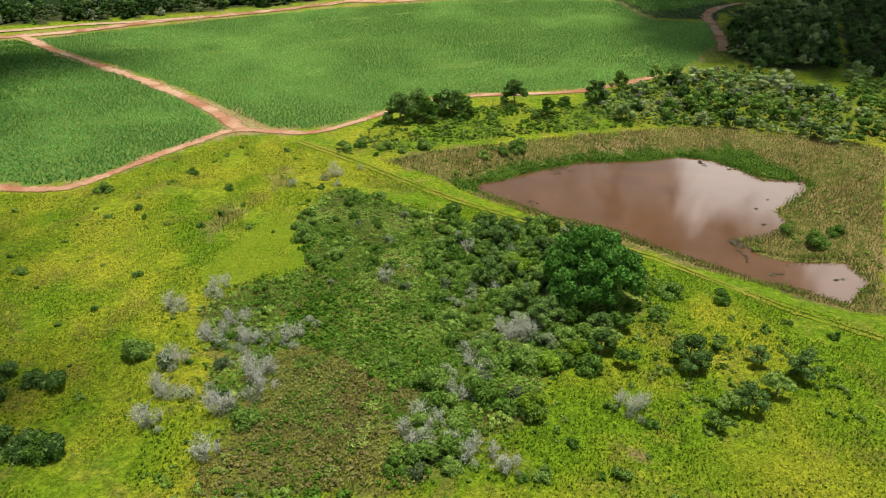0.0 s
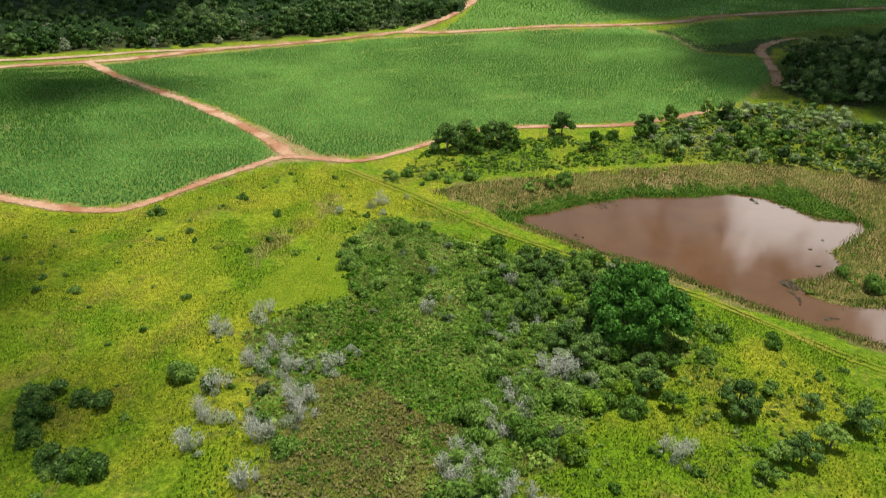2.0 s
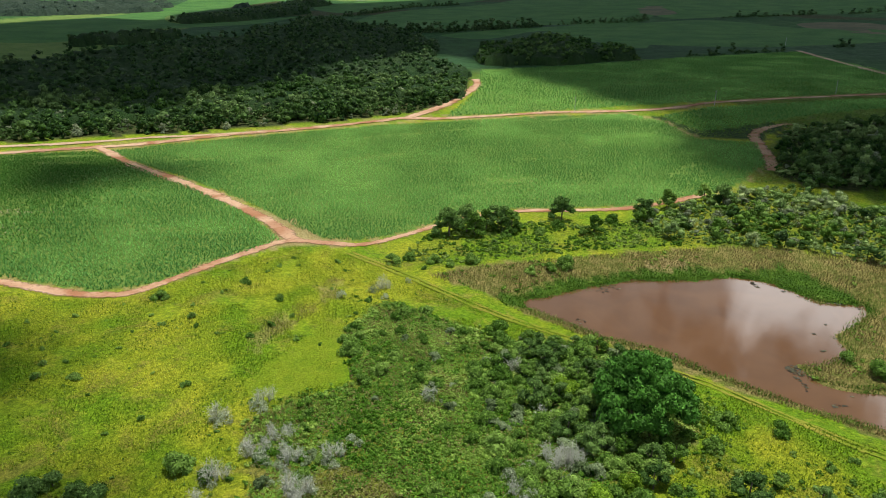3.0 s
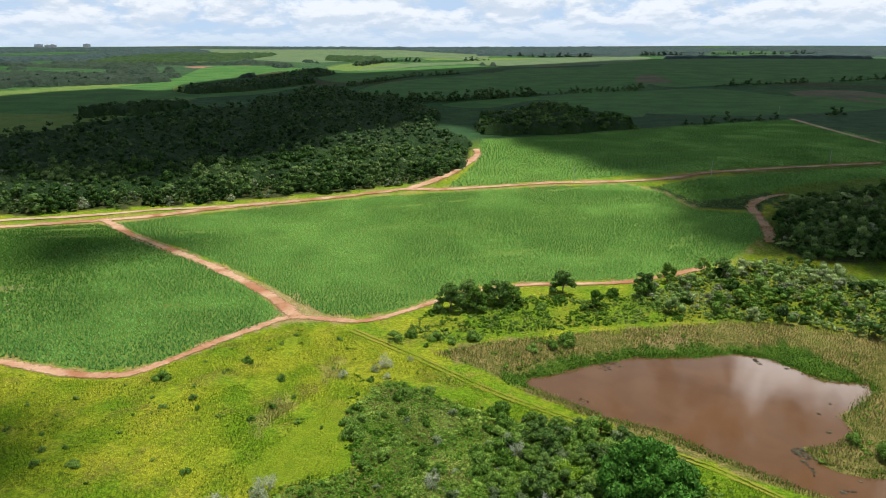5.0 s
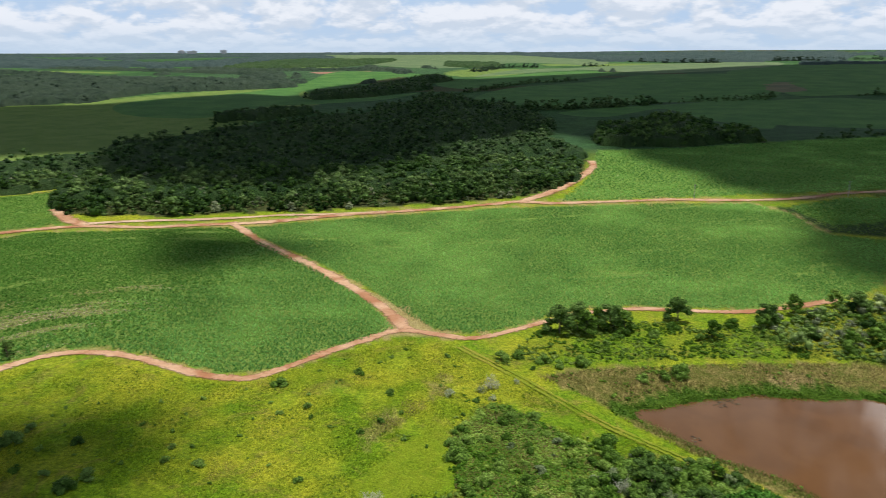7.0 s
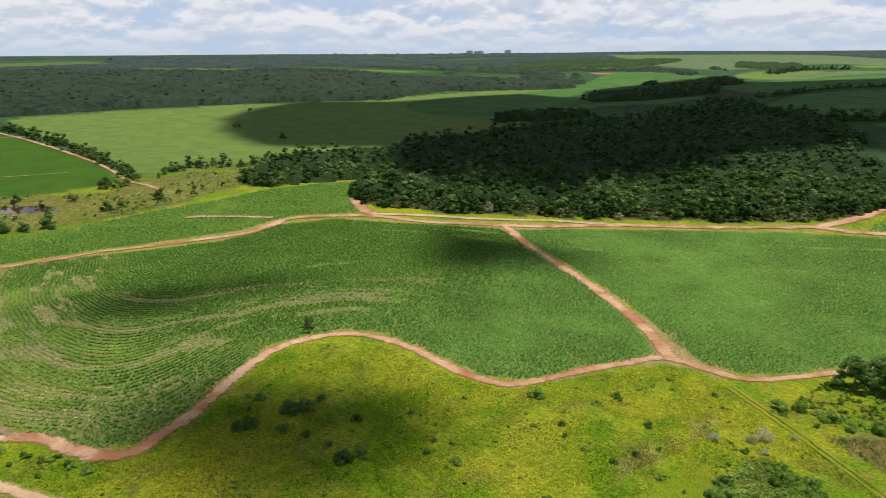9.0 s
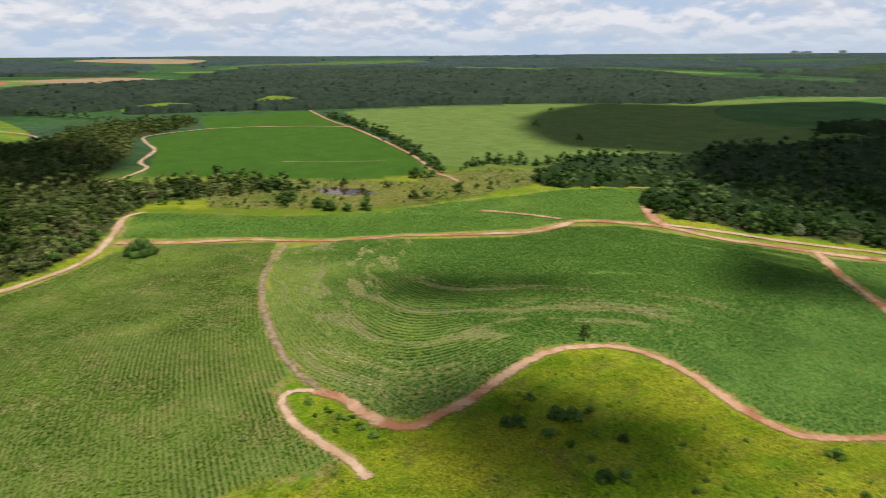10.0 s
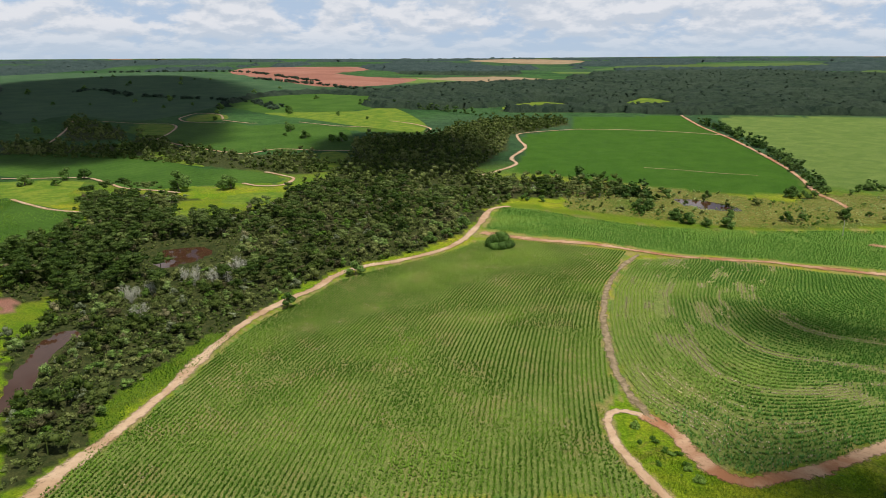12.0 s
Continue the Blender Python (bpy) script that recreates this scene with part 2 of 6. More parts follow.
SCRUB_GREEN = [(-35, 119), (-27, 129), (-10, 129), (-1, 115), (5, 109), (4, 96), (-1, 88), (-10, 92), (-18, 98), (-26, 103)]
SCRUB_BROWN = [(-33, 92), (-26, 101), (-17, 96), (-9, 89), (0, 86), (2, 77), (-3, 65), (-36, 65), (-35, 73), (-33, 80)]
SCRUB_BROWN_B = [(-33, 162), (-20, 171), (-12, 159), (-22, 148), (-29, 151)]
SILVER = [(-51, 113), (-53, 112), (-46, 118), (-44, 104), (-40, 101), (-35, 102), (-36, 99), (-30, 94), (-31, 91), (-36, 85), (-33, 82), (-38, 88), (-31, 86), (-47, 94), (-45, 87), (-44, 79), (-28, 101), (-25, 108), (-35, 73), (-4, 74), (-5, 76), (-2, 73), (10, 102), (13, 104), (7, 97), (4, 99), (17, 109), (6, 141), (11, 116), (29, 82), (3, 72), (9, 70), (4, 86), (-12, 124), (-33, 180), (-24, 188), (-29, 176), (-41, 175), (-38, 110), (-36, 94), (-41, 86)]
LUSH_BANK = [(40, 123), (51, 124), (47, 105), (37, 97), (35, 109)]
DARK_MASS = [(2, 142), (16, 157), (28, 159), (44, 135), (37, 109), (27, 97), (23, 104), (13, 112), (9, 126)]
CANE_STRIP = [(103, 449), (141, 479), (224, 509), (284, 532), (259, 482), (183, 444), (153, 421), (117, 404)]
JUNCTION = [(-100, 261), (-77, 232), (-74, 210), (-63, 217), (-48, 217), (-62, 229), (-75, 245), (-86, 252)]
MOWN_PATCH = [(-52, 128), (-45, 150), (-38, 162), (-34, 150), (-33, 131), (-39, 125), (-47, 118)]
SMOOTH_PATCH = [(39, 77), (51, 85), (71, 95), (58, 70), (29, 67)]
DRY_STRIP = [(-47, 189), (-38, 186), (-45, 167), (-53, 148), (-56, 140), (-59, 149), (-53, 167)]
SAND_A = [(48, 211), (55, 213), (63, 211), (55, 209)]
SAND_B = [(104, 150), (108, 151), (102, 139), (102, 145)]
EARTH_SPOT = [(25, 75), (29, 76), (32, 75), (28, 73)]
THICKET_DENSE = [(3, 155), (17, 160), (31, 158), (45, 132), (38, 113), (18, 90), (16, 82), (7, 78), (1, 69), (-8, 67), (-5, 81), (2, 96), (-1, 121), (-9, 141)]
VALLEY_MARSH = [(-493, 108), (-478, 152), (-463, 200), (-440, 242), (-430, 278), (-435, 344), (-479, 392), (-516, 358), (-522, 317), (-505, 275), (-570, 205), (-595, 134)]
SCRUB_STRIP = [(98, 451), (158, 442), (169, 417), (142, 385), (114, 391), (102, 408)]
RIGHT_ROUGH = [(157, 514), (213, 602), (260, 619), (301, 565), (150, 268), (152, 314), (112, 303), (109, 325), (155, 387), (173, 447)]
SCRUB_B = [(-33, 198), (-22, 232), (13, 251), (50, 251), (69, 227), (30, 220), (-6, 206)]
RIGHT_WOOD_B = [(232, 431), (269, 431), (197, 278), (179, 279), (167, 291)]
SHRUB_B = [(166, 288), (178, 277), (196, 277), (159, 206), (140, 208), (127, 209)]
TAN_A = [(-3764, 300), (-4478, 583), (-4789, 847), (-4345, 1025), (-3728, 866), (-3506, 595), (-3411, 392)]
TAN_C = [(-4603, 348), (-4885, 636), (-4338, 1007), (-3872, 778), (-4048, 528)]
WEST_GROVE = [(-511, -233), (-472, -160), (-448, -107), (-403, -106), (-364, -131), (-331, -141), (-298, -151), (-343, -178), (-333, -194), (-383, -221), (-411, -202)]
FIELD_TREE = [(-1806, -943), (-1535, -750), (-1992, -887), (-1535, -675), (-2116, -822), (-1606, -608), (-1447, -494), (-1497, -453), (-2170, -686), (-2356, -700), (-2363, -653), (-1296, -348), (-1153, -595), (-1202, -557), (-980, -504), (-1269, -214), (-1038, -181), (-939, -166), (-912, -136), (-931, -348), (-594, -318), (-593, -292), (-1858, -405), (-1996, -365), (-1237, -127), (-1162, -74), (-1623, -216), (-2389, -1007), (-2486, -1010)]
TAN_B = [(-2601, 16), (-2680, 309), (-2493, 445), (-2197, 601), (-2056, 612), (-2284, 480), (-2318, 304), (-2450, 130)]
RIGHT_SCRUB = [(45, 138), (56, 118), (66, 102), (69, 93), (65, 84), (48, 78), (36, 78), (33, 89), (35, 111)]
MARSH = [(-18, 193), (-4, 203), (12, 209), (39, 217), (79, 226), (105, 222), (137, 206), (90, 117), (78, 126), (58, 140), (31, 159), (10, 175), (1, 183)]
LILY_FRINGE = [(1, 185), (11, 193), (20, 198), (47, 209), (72, 212), (92, 210), (103, 195), (107, 187), (99, 181), (93, 191), (72, 201), (37, 195), (14, 180), (4, 179)]
BARE_BANK = [(-318, -185), (-320, -180), (-311, -173), (-300, -170), (-298, -174)]
RIDGE_VERGE = [(-482, 51), (-506, 72), (-491, 116), (-478, 153), (-462, 198), (-447, 248), (-436, 304), (-427, 298), (-437, 243), (-451, 194), (-458, 147), (-468, 115), (-485, 87), (-490, 62)]
MEADOW_EDGE = [(-168, -82), (-194, -83), (-208, -85), (-228, -76), (-274, -69), (-278, -79), (-257, -83), (-215, -93), (-185, -88)]
EDGE_ROAD = [(-137, 61), (-147, 60), (-158, 57), (-171, 55), (-183, 56), (-187, 60), (-184, 66), (-175, 71), (-164, 73), (-155, 76), (-152, 82), (-154, 90), (-158, 104), (-167, 123), (-174, 143), (-173, 158), (-166, 170), (-154, 175), (-138, 174), (-120, 170), (-107, 169), (-99, 172), (-92, 183), (-85, 197), (-84, 198), (-78, 208), (-70, 220), (-56, 220), (-44, 219), (-34, 227), (-21, 242), (-7, 256), (10, 264), (28, 266), (50, 268), (70, 277), (88, 288)]
DIAGONAL_ROAD = [(-67, 221), (-80, 239), (-96, 256), (-114, 273), (-133, 289), (-153, 304), (-176, 322), (-197, 343), (-212, 357)]
FAR_ROAD = [(-417, 42), (-402, 68), (-396, 82), (-392, 104), (-380, 126), (-371, 145), (-364, 188), (-349, 208), (-333, 228), (-318, 250), (-319, 272), (-323, 289), (-310, 306), (-283, 324), (-249, 331), (-227, 344), (-207, 355), (-194, 363), (-175, 379), (-157, 393), (-128, 408), (-97, 424), (-71, 439), (-57, 447), (-35, 446), (-6, 453), (28, 462), (46, 465), (83, 467), (115, 476), (147, 497), (182, 511), (232, 529), (290, 550)]
RIVER_ROAD = [(-60, -118), (-120, -100), (-162, -90), (-170, -89), (-182, -85), (-199, -81), (-220, -77), (-244, -75), (-271, -72), (-297, -67), (-321, -57), (-336, -46), (-353, -39), (-365, -26), (-370, -8), (-379, 10), (-390, 23), (-409, 33), (-443, 44), (-482, 55), (-494, 69)]
HARVEST_TRACK = [(-370, 123), (-338, 104), (-303, 88), (-268, 77), (-241, 71), (-216, 67), (-200, 66), (-189, 67), (-180, 68)]
DAM_TRACK = [(-46, 211), (-24, 192), (-1, 173), (23, 160), (49, 144), (63, 128), (70, 118), (83, 107)]
BIG_TREE = [(30, 120)]
ROUND_BUSH = [(2, 160), (21, 150), (-53, 97), (-32, 144), (-27, 130), (-24, 135), (-32, 151), (-47, 95), (-57, 73), (-30, 80), (19, 95), (42, 113), (14, 137), (10, 158), (25, 94), (-90, 169), (57, 121), (7, 134), (47, 123), (16, 128), (22, 103)]
YELLOW_TREE = [(14, 82), (18, 94), (16, 130), (24, 98)]
SMALL_TREE = [(43, 94), (32, 96), (28, 99), (50, 102), (55, 98), (45, 84), (49, 85), (55, 89), (62, 94), (42, 80), (43, 97)]
SHADE_TREE = [(-15, 232), (-2, 240), (2, 240), (7, 238), (26, 254), (36, 238), (56, 255), (85, 280), (90, 272), (68, 269)]
DEAD_SHRUB = [(-53, 113), (-46, 120), (-42, 102), (-39, 107), (-46, 94), (-45, 86), (-31, 91), (-35, 82), (-4, 75), (-2, 78), (5, 140), (12, 116), (12, 103), (15, 104), (3, 85), (6, 92), (30, 83), (9, 70), (3, 72), (-45, 79), (-35, 101), (-29, 87), (-28, 102), (-13, 126), (-31, 182), (-34, 72)]
MEADOW_BUSH = [(-63, 72), (-62, 68), (-96, 124), (-82, 153), (-72, 183), (-57, 172), (-88, 125), (-58, 149), (-73, 92), (-68, 91), (-63, 89), (-68, 79), (-64, 125), (67, 102), (74, 107), (67, 112), (61, 95), (61, 109), (19, 75), (11, 68), (14, 69), (25, 69), (32, 80), (-20, 199), (-25, 206), (3, 230), (1, 224), (-23, 145), (-28, 171), (-33, 174), (-35, 117)]
BANK_BUSH = [(-386, 50), (-353, -28), (-494, 163), (-500, 172), (-474, 182), (-464, 185), (-456, 196), (-454, 210), (-556, 149), (-562, 164), (-573, 144), (-452, 288), (-458, 261), (-458, 250), (-523, 314), (-519, 285), (-538, 198), (-553, 177), (-514, 96), (-517, 84)]
LANE_TREE = [(-996, 413), (-956, 407), (-847, 391), (-831, 394), (-775, 384), (-733, 376), (-663, 355), (-647, 353), (-587, 334), (-545, 320), (-527, 292), (-512, 299), (-531, 345), (-535, 356)]
ROAD_TREE = [(-310, -55), (-286, -60), (-381, 3), (-383, -8), (-376, -11), (-245, -81), (-429, 32), (-410, 21), (-401, 11)]
FARM_TREE = [(-566, -184), (-571, -144), (-571, -149), (-987, -167), (-919, -139), (-870, -99), (-875, -86), (-625, -283), (-626, -299), (-1159, -316), (-1304, -225), (-600, -321), (-1853, -965), (-1959, -875), (-1630, -543), (-2158, -830), (-1386, -367), (-2328, -736)]
VALLEY_TREE = [(-540, 357), (-533, 363), (-542, 377), (-536, 383), (-539, 399), (-510, 407), (-525, 452), (-510, 457), (-500, 456), (-514, 479), (-747, 595), (-881, 730), (-616, 553), (-595, 156), (-597, 163), (-570, 164), (-498, 169), (-489, 164), (-477, 182), (-467, 188), (-460, 197), (-460, 213)]
LONE_TREE = [(-180, 167)]
FIELD_PALM = [(-88, 168), (-70, 182), (-154, 117), (-125, 112), (-133, 109), (-141, 107), (-127, 121), (-164, 67), (-57, 171), (-76, 158), (-109, 110), (-103, 137)]
POLE = [(52, 466), (147, 488), (251, 547), (376, 982), (-415, 263)]
TOWN = [(-2676, 4106), (-2639, 4130), (-2614, 4145), (-2460, 4239)]
DEAD_THICKET = [(-324, -131), (-336, -126), (-300, -119), (-357, -96), (-367, -91), (-354, -101), (-350, -112)]
SHADE_BUSH = [(-75, 89), (-72, 91), (-67, 89), (-63, 88), (-72, 84), (-64, 75), (-60, 74), (-56, 73), (-70, 79)]
MARSH_BUSH = [(-26, 207), (-18, 205), (-13, 203), (-6, 206), (12, 200), (18, 203), (23, 206), (5, 233), (9, 240), (17, 236), (24, 245), (32, 236), (44, 251), (58, 241), (-31, 204), (91, 150), (98, 155), (87, 157), (69, 245), (59, 257)]
RIVER_BANK = MEADOW_EDGE
CLEARING_A = [(-514, -174), (-547, -134), (-561, -95), (-519, -94), (-482, -118), (-467, -148)]
CLEARING_B = [(-1406, -329), (-1420, -189), (-1226, -40), (-1133, -45), (-1230, -221)]
CLEARING_C = [(-1129, -433), (-1126, -376), (-962, -330), (-992, -389)]
CLEARING_D = [(-1051, -141), (-1040, -25), (-990, 24), (-931, 11), (-993, -71)]
CLEARING_E = [(-777, -104), (-774, -70), (-667, -68), (-669, -97)]
CLEARING_F = [(-591, -336), (-593, -287), (-505, -228), (-532, -279), (-558, -318)]
CLEARING_G = [(-295, -173), (-308, -171), (-328, -165), (-298, -153), (-273, -148), (-270, -159)]
CLEARING_H = [(-1408, 176), (-1481, 266), (-1382, 326), (-1321, 238)]
CLEARING_I = [(-1366, 398), (-1518, 490), (-1293, 471), (-1286, 396)]
CLEARING_J = [(-525, 150), (-543, 177), (-502, 160), (-497, 144)]
CLEARINGS = [CLEARING_A, CLEARING_B, CLEARING_C, CLEARING_D, CLEARING_E, CLEARING_F, CLEARING_G, CLEARING_H, CLEARING_I, CLEARING_J]
RIVER_WOOD_NEAR = [(-162, -98), (-166, -95), (-186, -87), (-211, -90), (-232, -81), (-278, -74), (-330, -61), (-366, -38), (-384, 4), (-425, 35), (-482, 51), (-522, 74), (-526, 116), (-531, 160), (-515, 177), (-560, 171), (-560, -93), (-523, -99), (-525, -129), (-538, -174), (-560, -228), (-539, -254), (-458, -206), (-399, -230)]
RIVER_WOOD_FAR = [(-560, 171), (-568, 171), (-603, 83), (-643, 52), (-792, 104), (-925, 124), (-1034, 225), (-1114, 237), (-1138, 107), (-936, 29), (-914, -65), (-666, -63), (-568, -92), (-560, -93), (-560, -228), (-560, -228), (-560, -228)]
POND = [(9, 186), (17, 189), (30, 197), (43, 203), (63, 204), (74, 208), (84, 205), (90, 198), (94, 191), (106, 190), (105, 184), (90, 170), (89, 161), (80, 155), (74, 154), (76, 147), (82, 144), (95, 143), (96, 134), (87, 125), (79, 130), (69, 136), (60, 143), (51, 150), (43, 159), (29, 165), (18, 175), (10, 181)]
POND_TWO = [(-539, 201), (-529, 222), (-506, 238), (-491, 235), (-494, 215), (-516, 200)]
RIVER = [(-208, -125), (-226, -134), (-248, -138), (-266, -141), (-278, -139), (-274, -128), (-258, -131), (-243, -129), (-221, -123), (-212, -123)]
RIVER_POOL = [(-376, -139), (-405, -142), (-412, -122), (-400, -110), (-382, -117), (-368, -128)]
WATERS = [(POND, -4.6), (POND_TWO, -5.1), (RIVER, -2.6), (RIVER_POOL, -4.4)]


def inside(poly, x, y):
    hit = np.zeros(np.shape(x), bool)
    p = np.asarray(poly, float)
    for (ax, ay), (bx, by) in zip(p, np.roll(p, -1, 0)):
        hit ^= ((ay > y) != (by > y)) & (x < (bx - ax) * (y - ay) / (by - ay + 1e-12) + ax)
    return hit


def gap(line, x, y, closed=False):
    """Metres from points to a line in plan."""
    p = np.asarray(line, float)
    best = np.full(np.shape(x), 1e9)
    for (ax, ay), (bx, by) in zip(p, np.roll(p, -1, 0) if closed else p[1:]):
        ux, uy = bx - ax, by - ay
        s = np.clip(((x - ax) * ux + (y - ay) * uy) / (ux * ux + uy * uy + 1e-9), 0, 1)
        best = np.minimum(best, np.hypot(x - ax - s * ux, y - ay - s * uy))
    return best


def height(x, y):
    x, y = np.asarray(x, float), np.asarray(y, float)
    z = 0 * x
    for cx, cy, sx, sy, a in BUMPS:
        z = z + a * np.exp(-((x - cx) / sx) ** 2 - ((y - cy) / sy) ** 2)
    u = np.clip((np.hypot(x, y) - 700) / 4200, 0, None)
    roll = 5 * np.sin(x / 310 + 1) * np.cos(y / 270) + 6 * np.sin((x + y) / 530 + 2)
    z = z + u ** 1.25 * 68 + np.clip(u * 5, 0, 1) * roll * np.clip(1.25 - u, 0.25, 1)
    for poly, level in WATERS:
        p = np.asarray(poly, float)
        mx, my, reach = p[:, 0].mean(), p[:, 1].mean(), np.ptp(p, axis=0).max() + 30
        near = np.hypot(x - mx, y - my) < reach
        if not near.any():
            continue
        xs, ys, zs = x[near], y[near], z[near]
        sd = gap(poly, xs, ys, True) * np.where(inside(poly, xs, ys), -1, 1)
        w = np.clip(1 - sd / 14, 0, 1)
        w = w * w * (3 - 2 * w)
        zs = zs * (1 - w) + (level + 0.25 + np.clip(sd, -8, 14) * 0.06) * w
        z = np.array(z)
        z[near] = np.where(sd < 0, np.minimum(zs, level - 0.15 + np.maximum(sd, -10) * 0.15), zs)
    return z


def lattice(i, j, seed):
    v = np.sin(i * 127.1 + j * 311.7 + seed * 74.7) * 43758.5453
    return v - np.floor(v)


def vnoise(x, y, seed=0):
    """Smooth value noise, 0 to 1, one cell a unit."""
    i, j = np.floor(x), np.floor(y)
    a, b = x - i, y - j
    a, b = a * a * (3 - 2 * a), b * b * (3 - 2 * b)
    return (lattice(i, j, seed) * (1 - a) + lattice(i + 1, j, seed) * a) * (1 - b) + (lattice(i, j + 1, seed) * (1 - a) + lattice(i + 1, j + 1, seed) * a) * b


def fnoise(x, y, seed=0):
    return (vnoise(x, y, seed) * 4 + vnoise(x * 2.1, y * 2.1, seed + 1) * 2 + vnoise(x * 4.3, y * 4.3, seed + 2)) / 7


def smooth_line(points, each=4.0, closed=False):
    """A Catmull-Rom curve through the points, about one vertex every so many metres."""
    p = np.asarray(points, float)
    n = len(p)
    out = []
    for i in range(n if closed else n - 1):
        a, b, c, d = (p[(i + k) % n] if closed else p[min(max(i + k, 0), n - 1)] for k in (-1, 0, 1, 2))
        for s in np.linspace(0, 1, max(2, int(np.hypot(*(c - b)) / each)), endpoint=False):
            out.append(0.5 * (2 * b + (c - a) * s + (2 * a - 5 * b + 4 * c - d) * s * s + (3 * b - a - 3 * c + d) * s ** 3))
    if not closed:
        out.append(p[-1])
    return np.array(out)


def quads_mesh(name, verts, quads, mats, tint=None, smooth=False):
    me = bpy.data.meshes.new(name)
    verts, quads = np.asarray(verts, np.float32), np.asarray(quads, np.int32)
    me.vertices.add(len(verts))
    me.vertices.foreach_set("co", verts.ravel())
    me.loops.add(quads.size)
    me.loops.foreach_set("vertex_index", quads.ravel())
    me.polygons.add(len(quads))
    me.polygons.foreach_set("loop_start", np.arange(0, quads.size, quads.shape[1], dtype=np.int32))
    if smooth:
        me.polygons.foreach_set("use_smooth", np.ones(len(quads), bool))
    for m in mats if isinstance(mats, (list, tuple)) else [mats]:
        me.materials.append(m)
    if tint is not None:
        me.attributes.new("tint", "FLOAT", "POINT").data.foreach_set("value", np.asarray(tint, np.float32))
    me.update(calc_edges=True)
    return me


def part(name, me, parent, label=""):
    ob = new(name, me)
    ob.parent = parent
    return tagged(ob, label) if label else ob


def dryness(x, y):
    """How far the meadow has yellowed, 0 to 1."""
    d = 0.46 + (fnoise(x / 27, y / 27, 41) - 0.5) * 2.4 + (fnoise(x / 6, y / 9, 43) - 0.5) * 1.5
    d = d - 0.35 * np.clip(1 - gap(DAM_TRACK, x, y) / 14, 0, 1) - 0.25 * inside(LUSH_BANK, x, y) - 0.35 * inside(SCRUB_B, x, y) - 0.3 * np.clip((x - 22) / 12, 0, 1) * (y < 140)
    return np.clip(d - 0.20 * np.clip((95 - y) / 40, 0, 1) * (x < -20), 0, 1)


# ---- materials ----
def principled(name, rough=0.9, spec=0.2):
    m = bpy.data.materials.new(name)
    m.use_nodes = True
    t = Nodes(m.node_tree)
    shader = t.add("ShaderNodeBsdfPrincipled", {"Roughness": rough, "Specular IOR Level": spec})
    t.tree.links.new(shader.outputs[0], t.add("ShaderNodeOutputMaterial").inputs[0])
    return m, t, shader


def bump(t, shader, tall, strength=0.5, far=0.3):
    n = t.add("ShaderNodeBump", {"Height": tall, "Strength": strength, "Distance": far})
    t.tree.links.new(n.outputs[0], shader.inputs["Normal"])


def leaf_material(name, dark, light, odd, loose=True, rough=0.62, through=0.3, mottle=0.6):
    """Leaves that vary leaf by leaf, and plant by plant."""
    m = bpy.data.materials.new(name)
    m.use_nodes = True
    t = Nodes(m.node_tree)
    island = t.add("ShaderNodeNewGeometry").outputs["Random Per Island"]
    plant = t.add("ShaderNodeObjectInfo").outputs["Random"] if loose else t.add("ShaderNodeAttribute", attribute_name="tint").outputs["Fac"]
    tone = t.mix(island, dark, light)
    tone = t.mix(t.math("MULTIPLY", plant, 0.75), tone, odd)
    hsv = t.add("ShaderNodeHueSaturation", {"Color": tone, "Value": t.math("MULTIPLY", t.math("ADD", 1.0 - mottle / 2, t.math("MULTIPLY", island, mottle)), t.math("ADD", 0.72, t.math("MULTIPLY", plant, 0.6)))})
    shader = t.add("ShaderNodeBsdfPrincipled", {"Base Color": hsv.outputs[0], "Roughness": rough, "Specular IOR Level": 0.12})
    glow = t.add("ShaderNodeBsdfTranslucent", {"Color": hsv.outputs[0]})
    both = t.add("ShaderNodeMixShader", {0: through, 1: shader.outputs[0], 2: glow.outputs[0]})
    t.tree.links.new(both.outputs[0], t.add("ShaderNodeOutputMaterial").inputs[0])
    return m


def earth_material(name, dark, light, scale=0.25, verge=0.0):
    m, t, shader = principled(name, 0.95, 0.1)
    at = t.add("ShaderNodeTexCoord").outputs["Object"]
    big, mid, fine = t.noise(at, scale, 6, 0.66, 0.6), t.noise(at, 0.9, 5, 0.7, 0.4), t.noise(at, 2.6, 6, 0.7)
    tone = t.mix(t.step(big, 0.34, 0.66), dark, light)
    tone = t.mix(t.math("MULTIPLY", t.step(mid, 0.52, 0.70), 0.55), tone, [c * 0.70 for c in dark])
    tone = t.mix(t.math("MULTIPLY", t.step(fine, 0.55, 0.8), 0.5), tone, [c * 0.62 for c in dark])
    t.tree.links.new(tone, shader.inputs["Base Color"])
    bump(t, shader, fine, 0.6, 0.2)
    if verge:
        # the surface breaks up into the grass at its sides
        side = t.add("ShaderNodeAttribute", attribute_name="tint").outputs["Fac"]
        broken = t.math("ADD", side, t.math("MULTIPLY", t.math("SUBTRACT", t.noise(at, 0.45, 6, 0.72, 0.5), 0.5), verge))
        clear = t.add("ShaderNodeBsdfTransparent")
        both = t.add("ShaderNodeMixShader", {0: t.step(broken, 0.45, 0.95), 1: shader.outputs[0], 2: clear.outputs[0]})
        t.tree.links.new(both.outputs[0], t.tree.nodes["Material Output"].inputs[0])
    return m


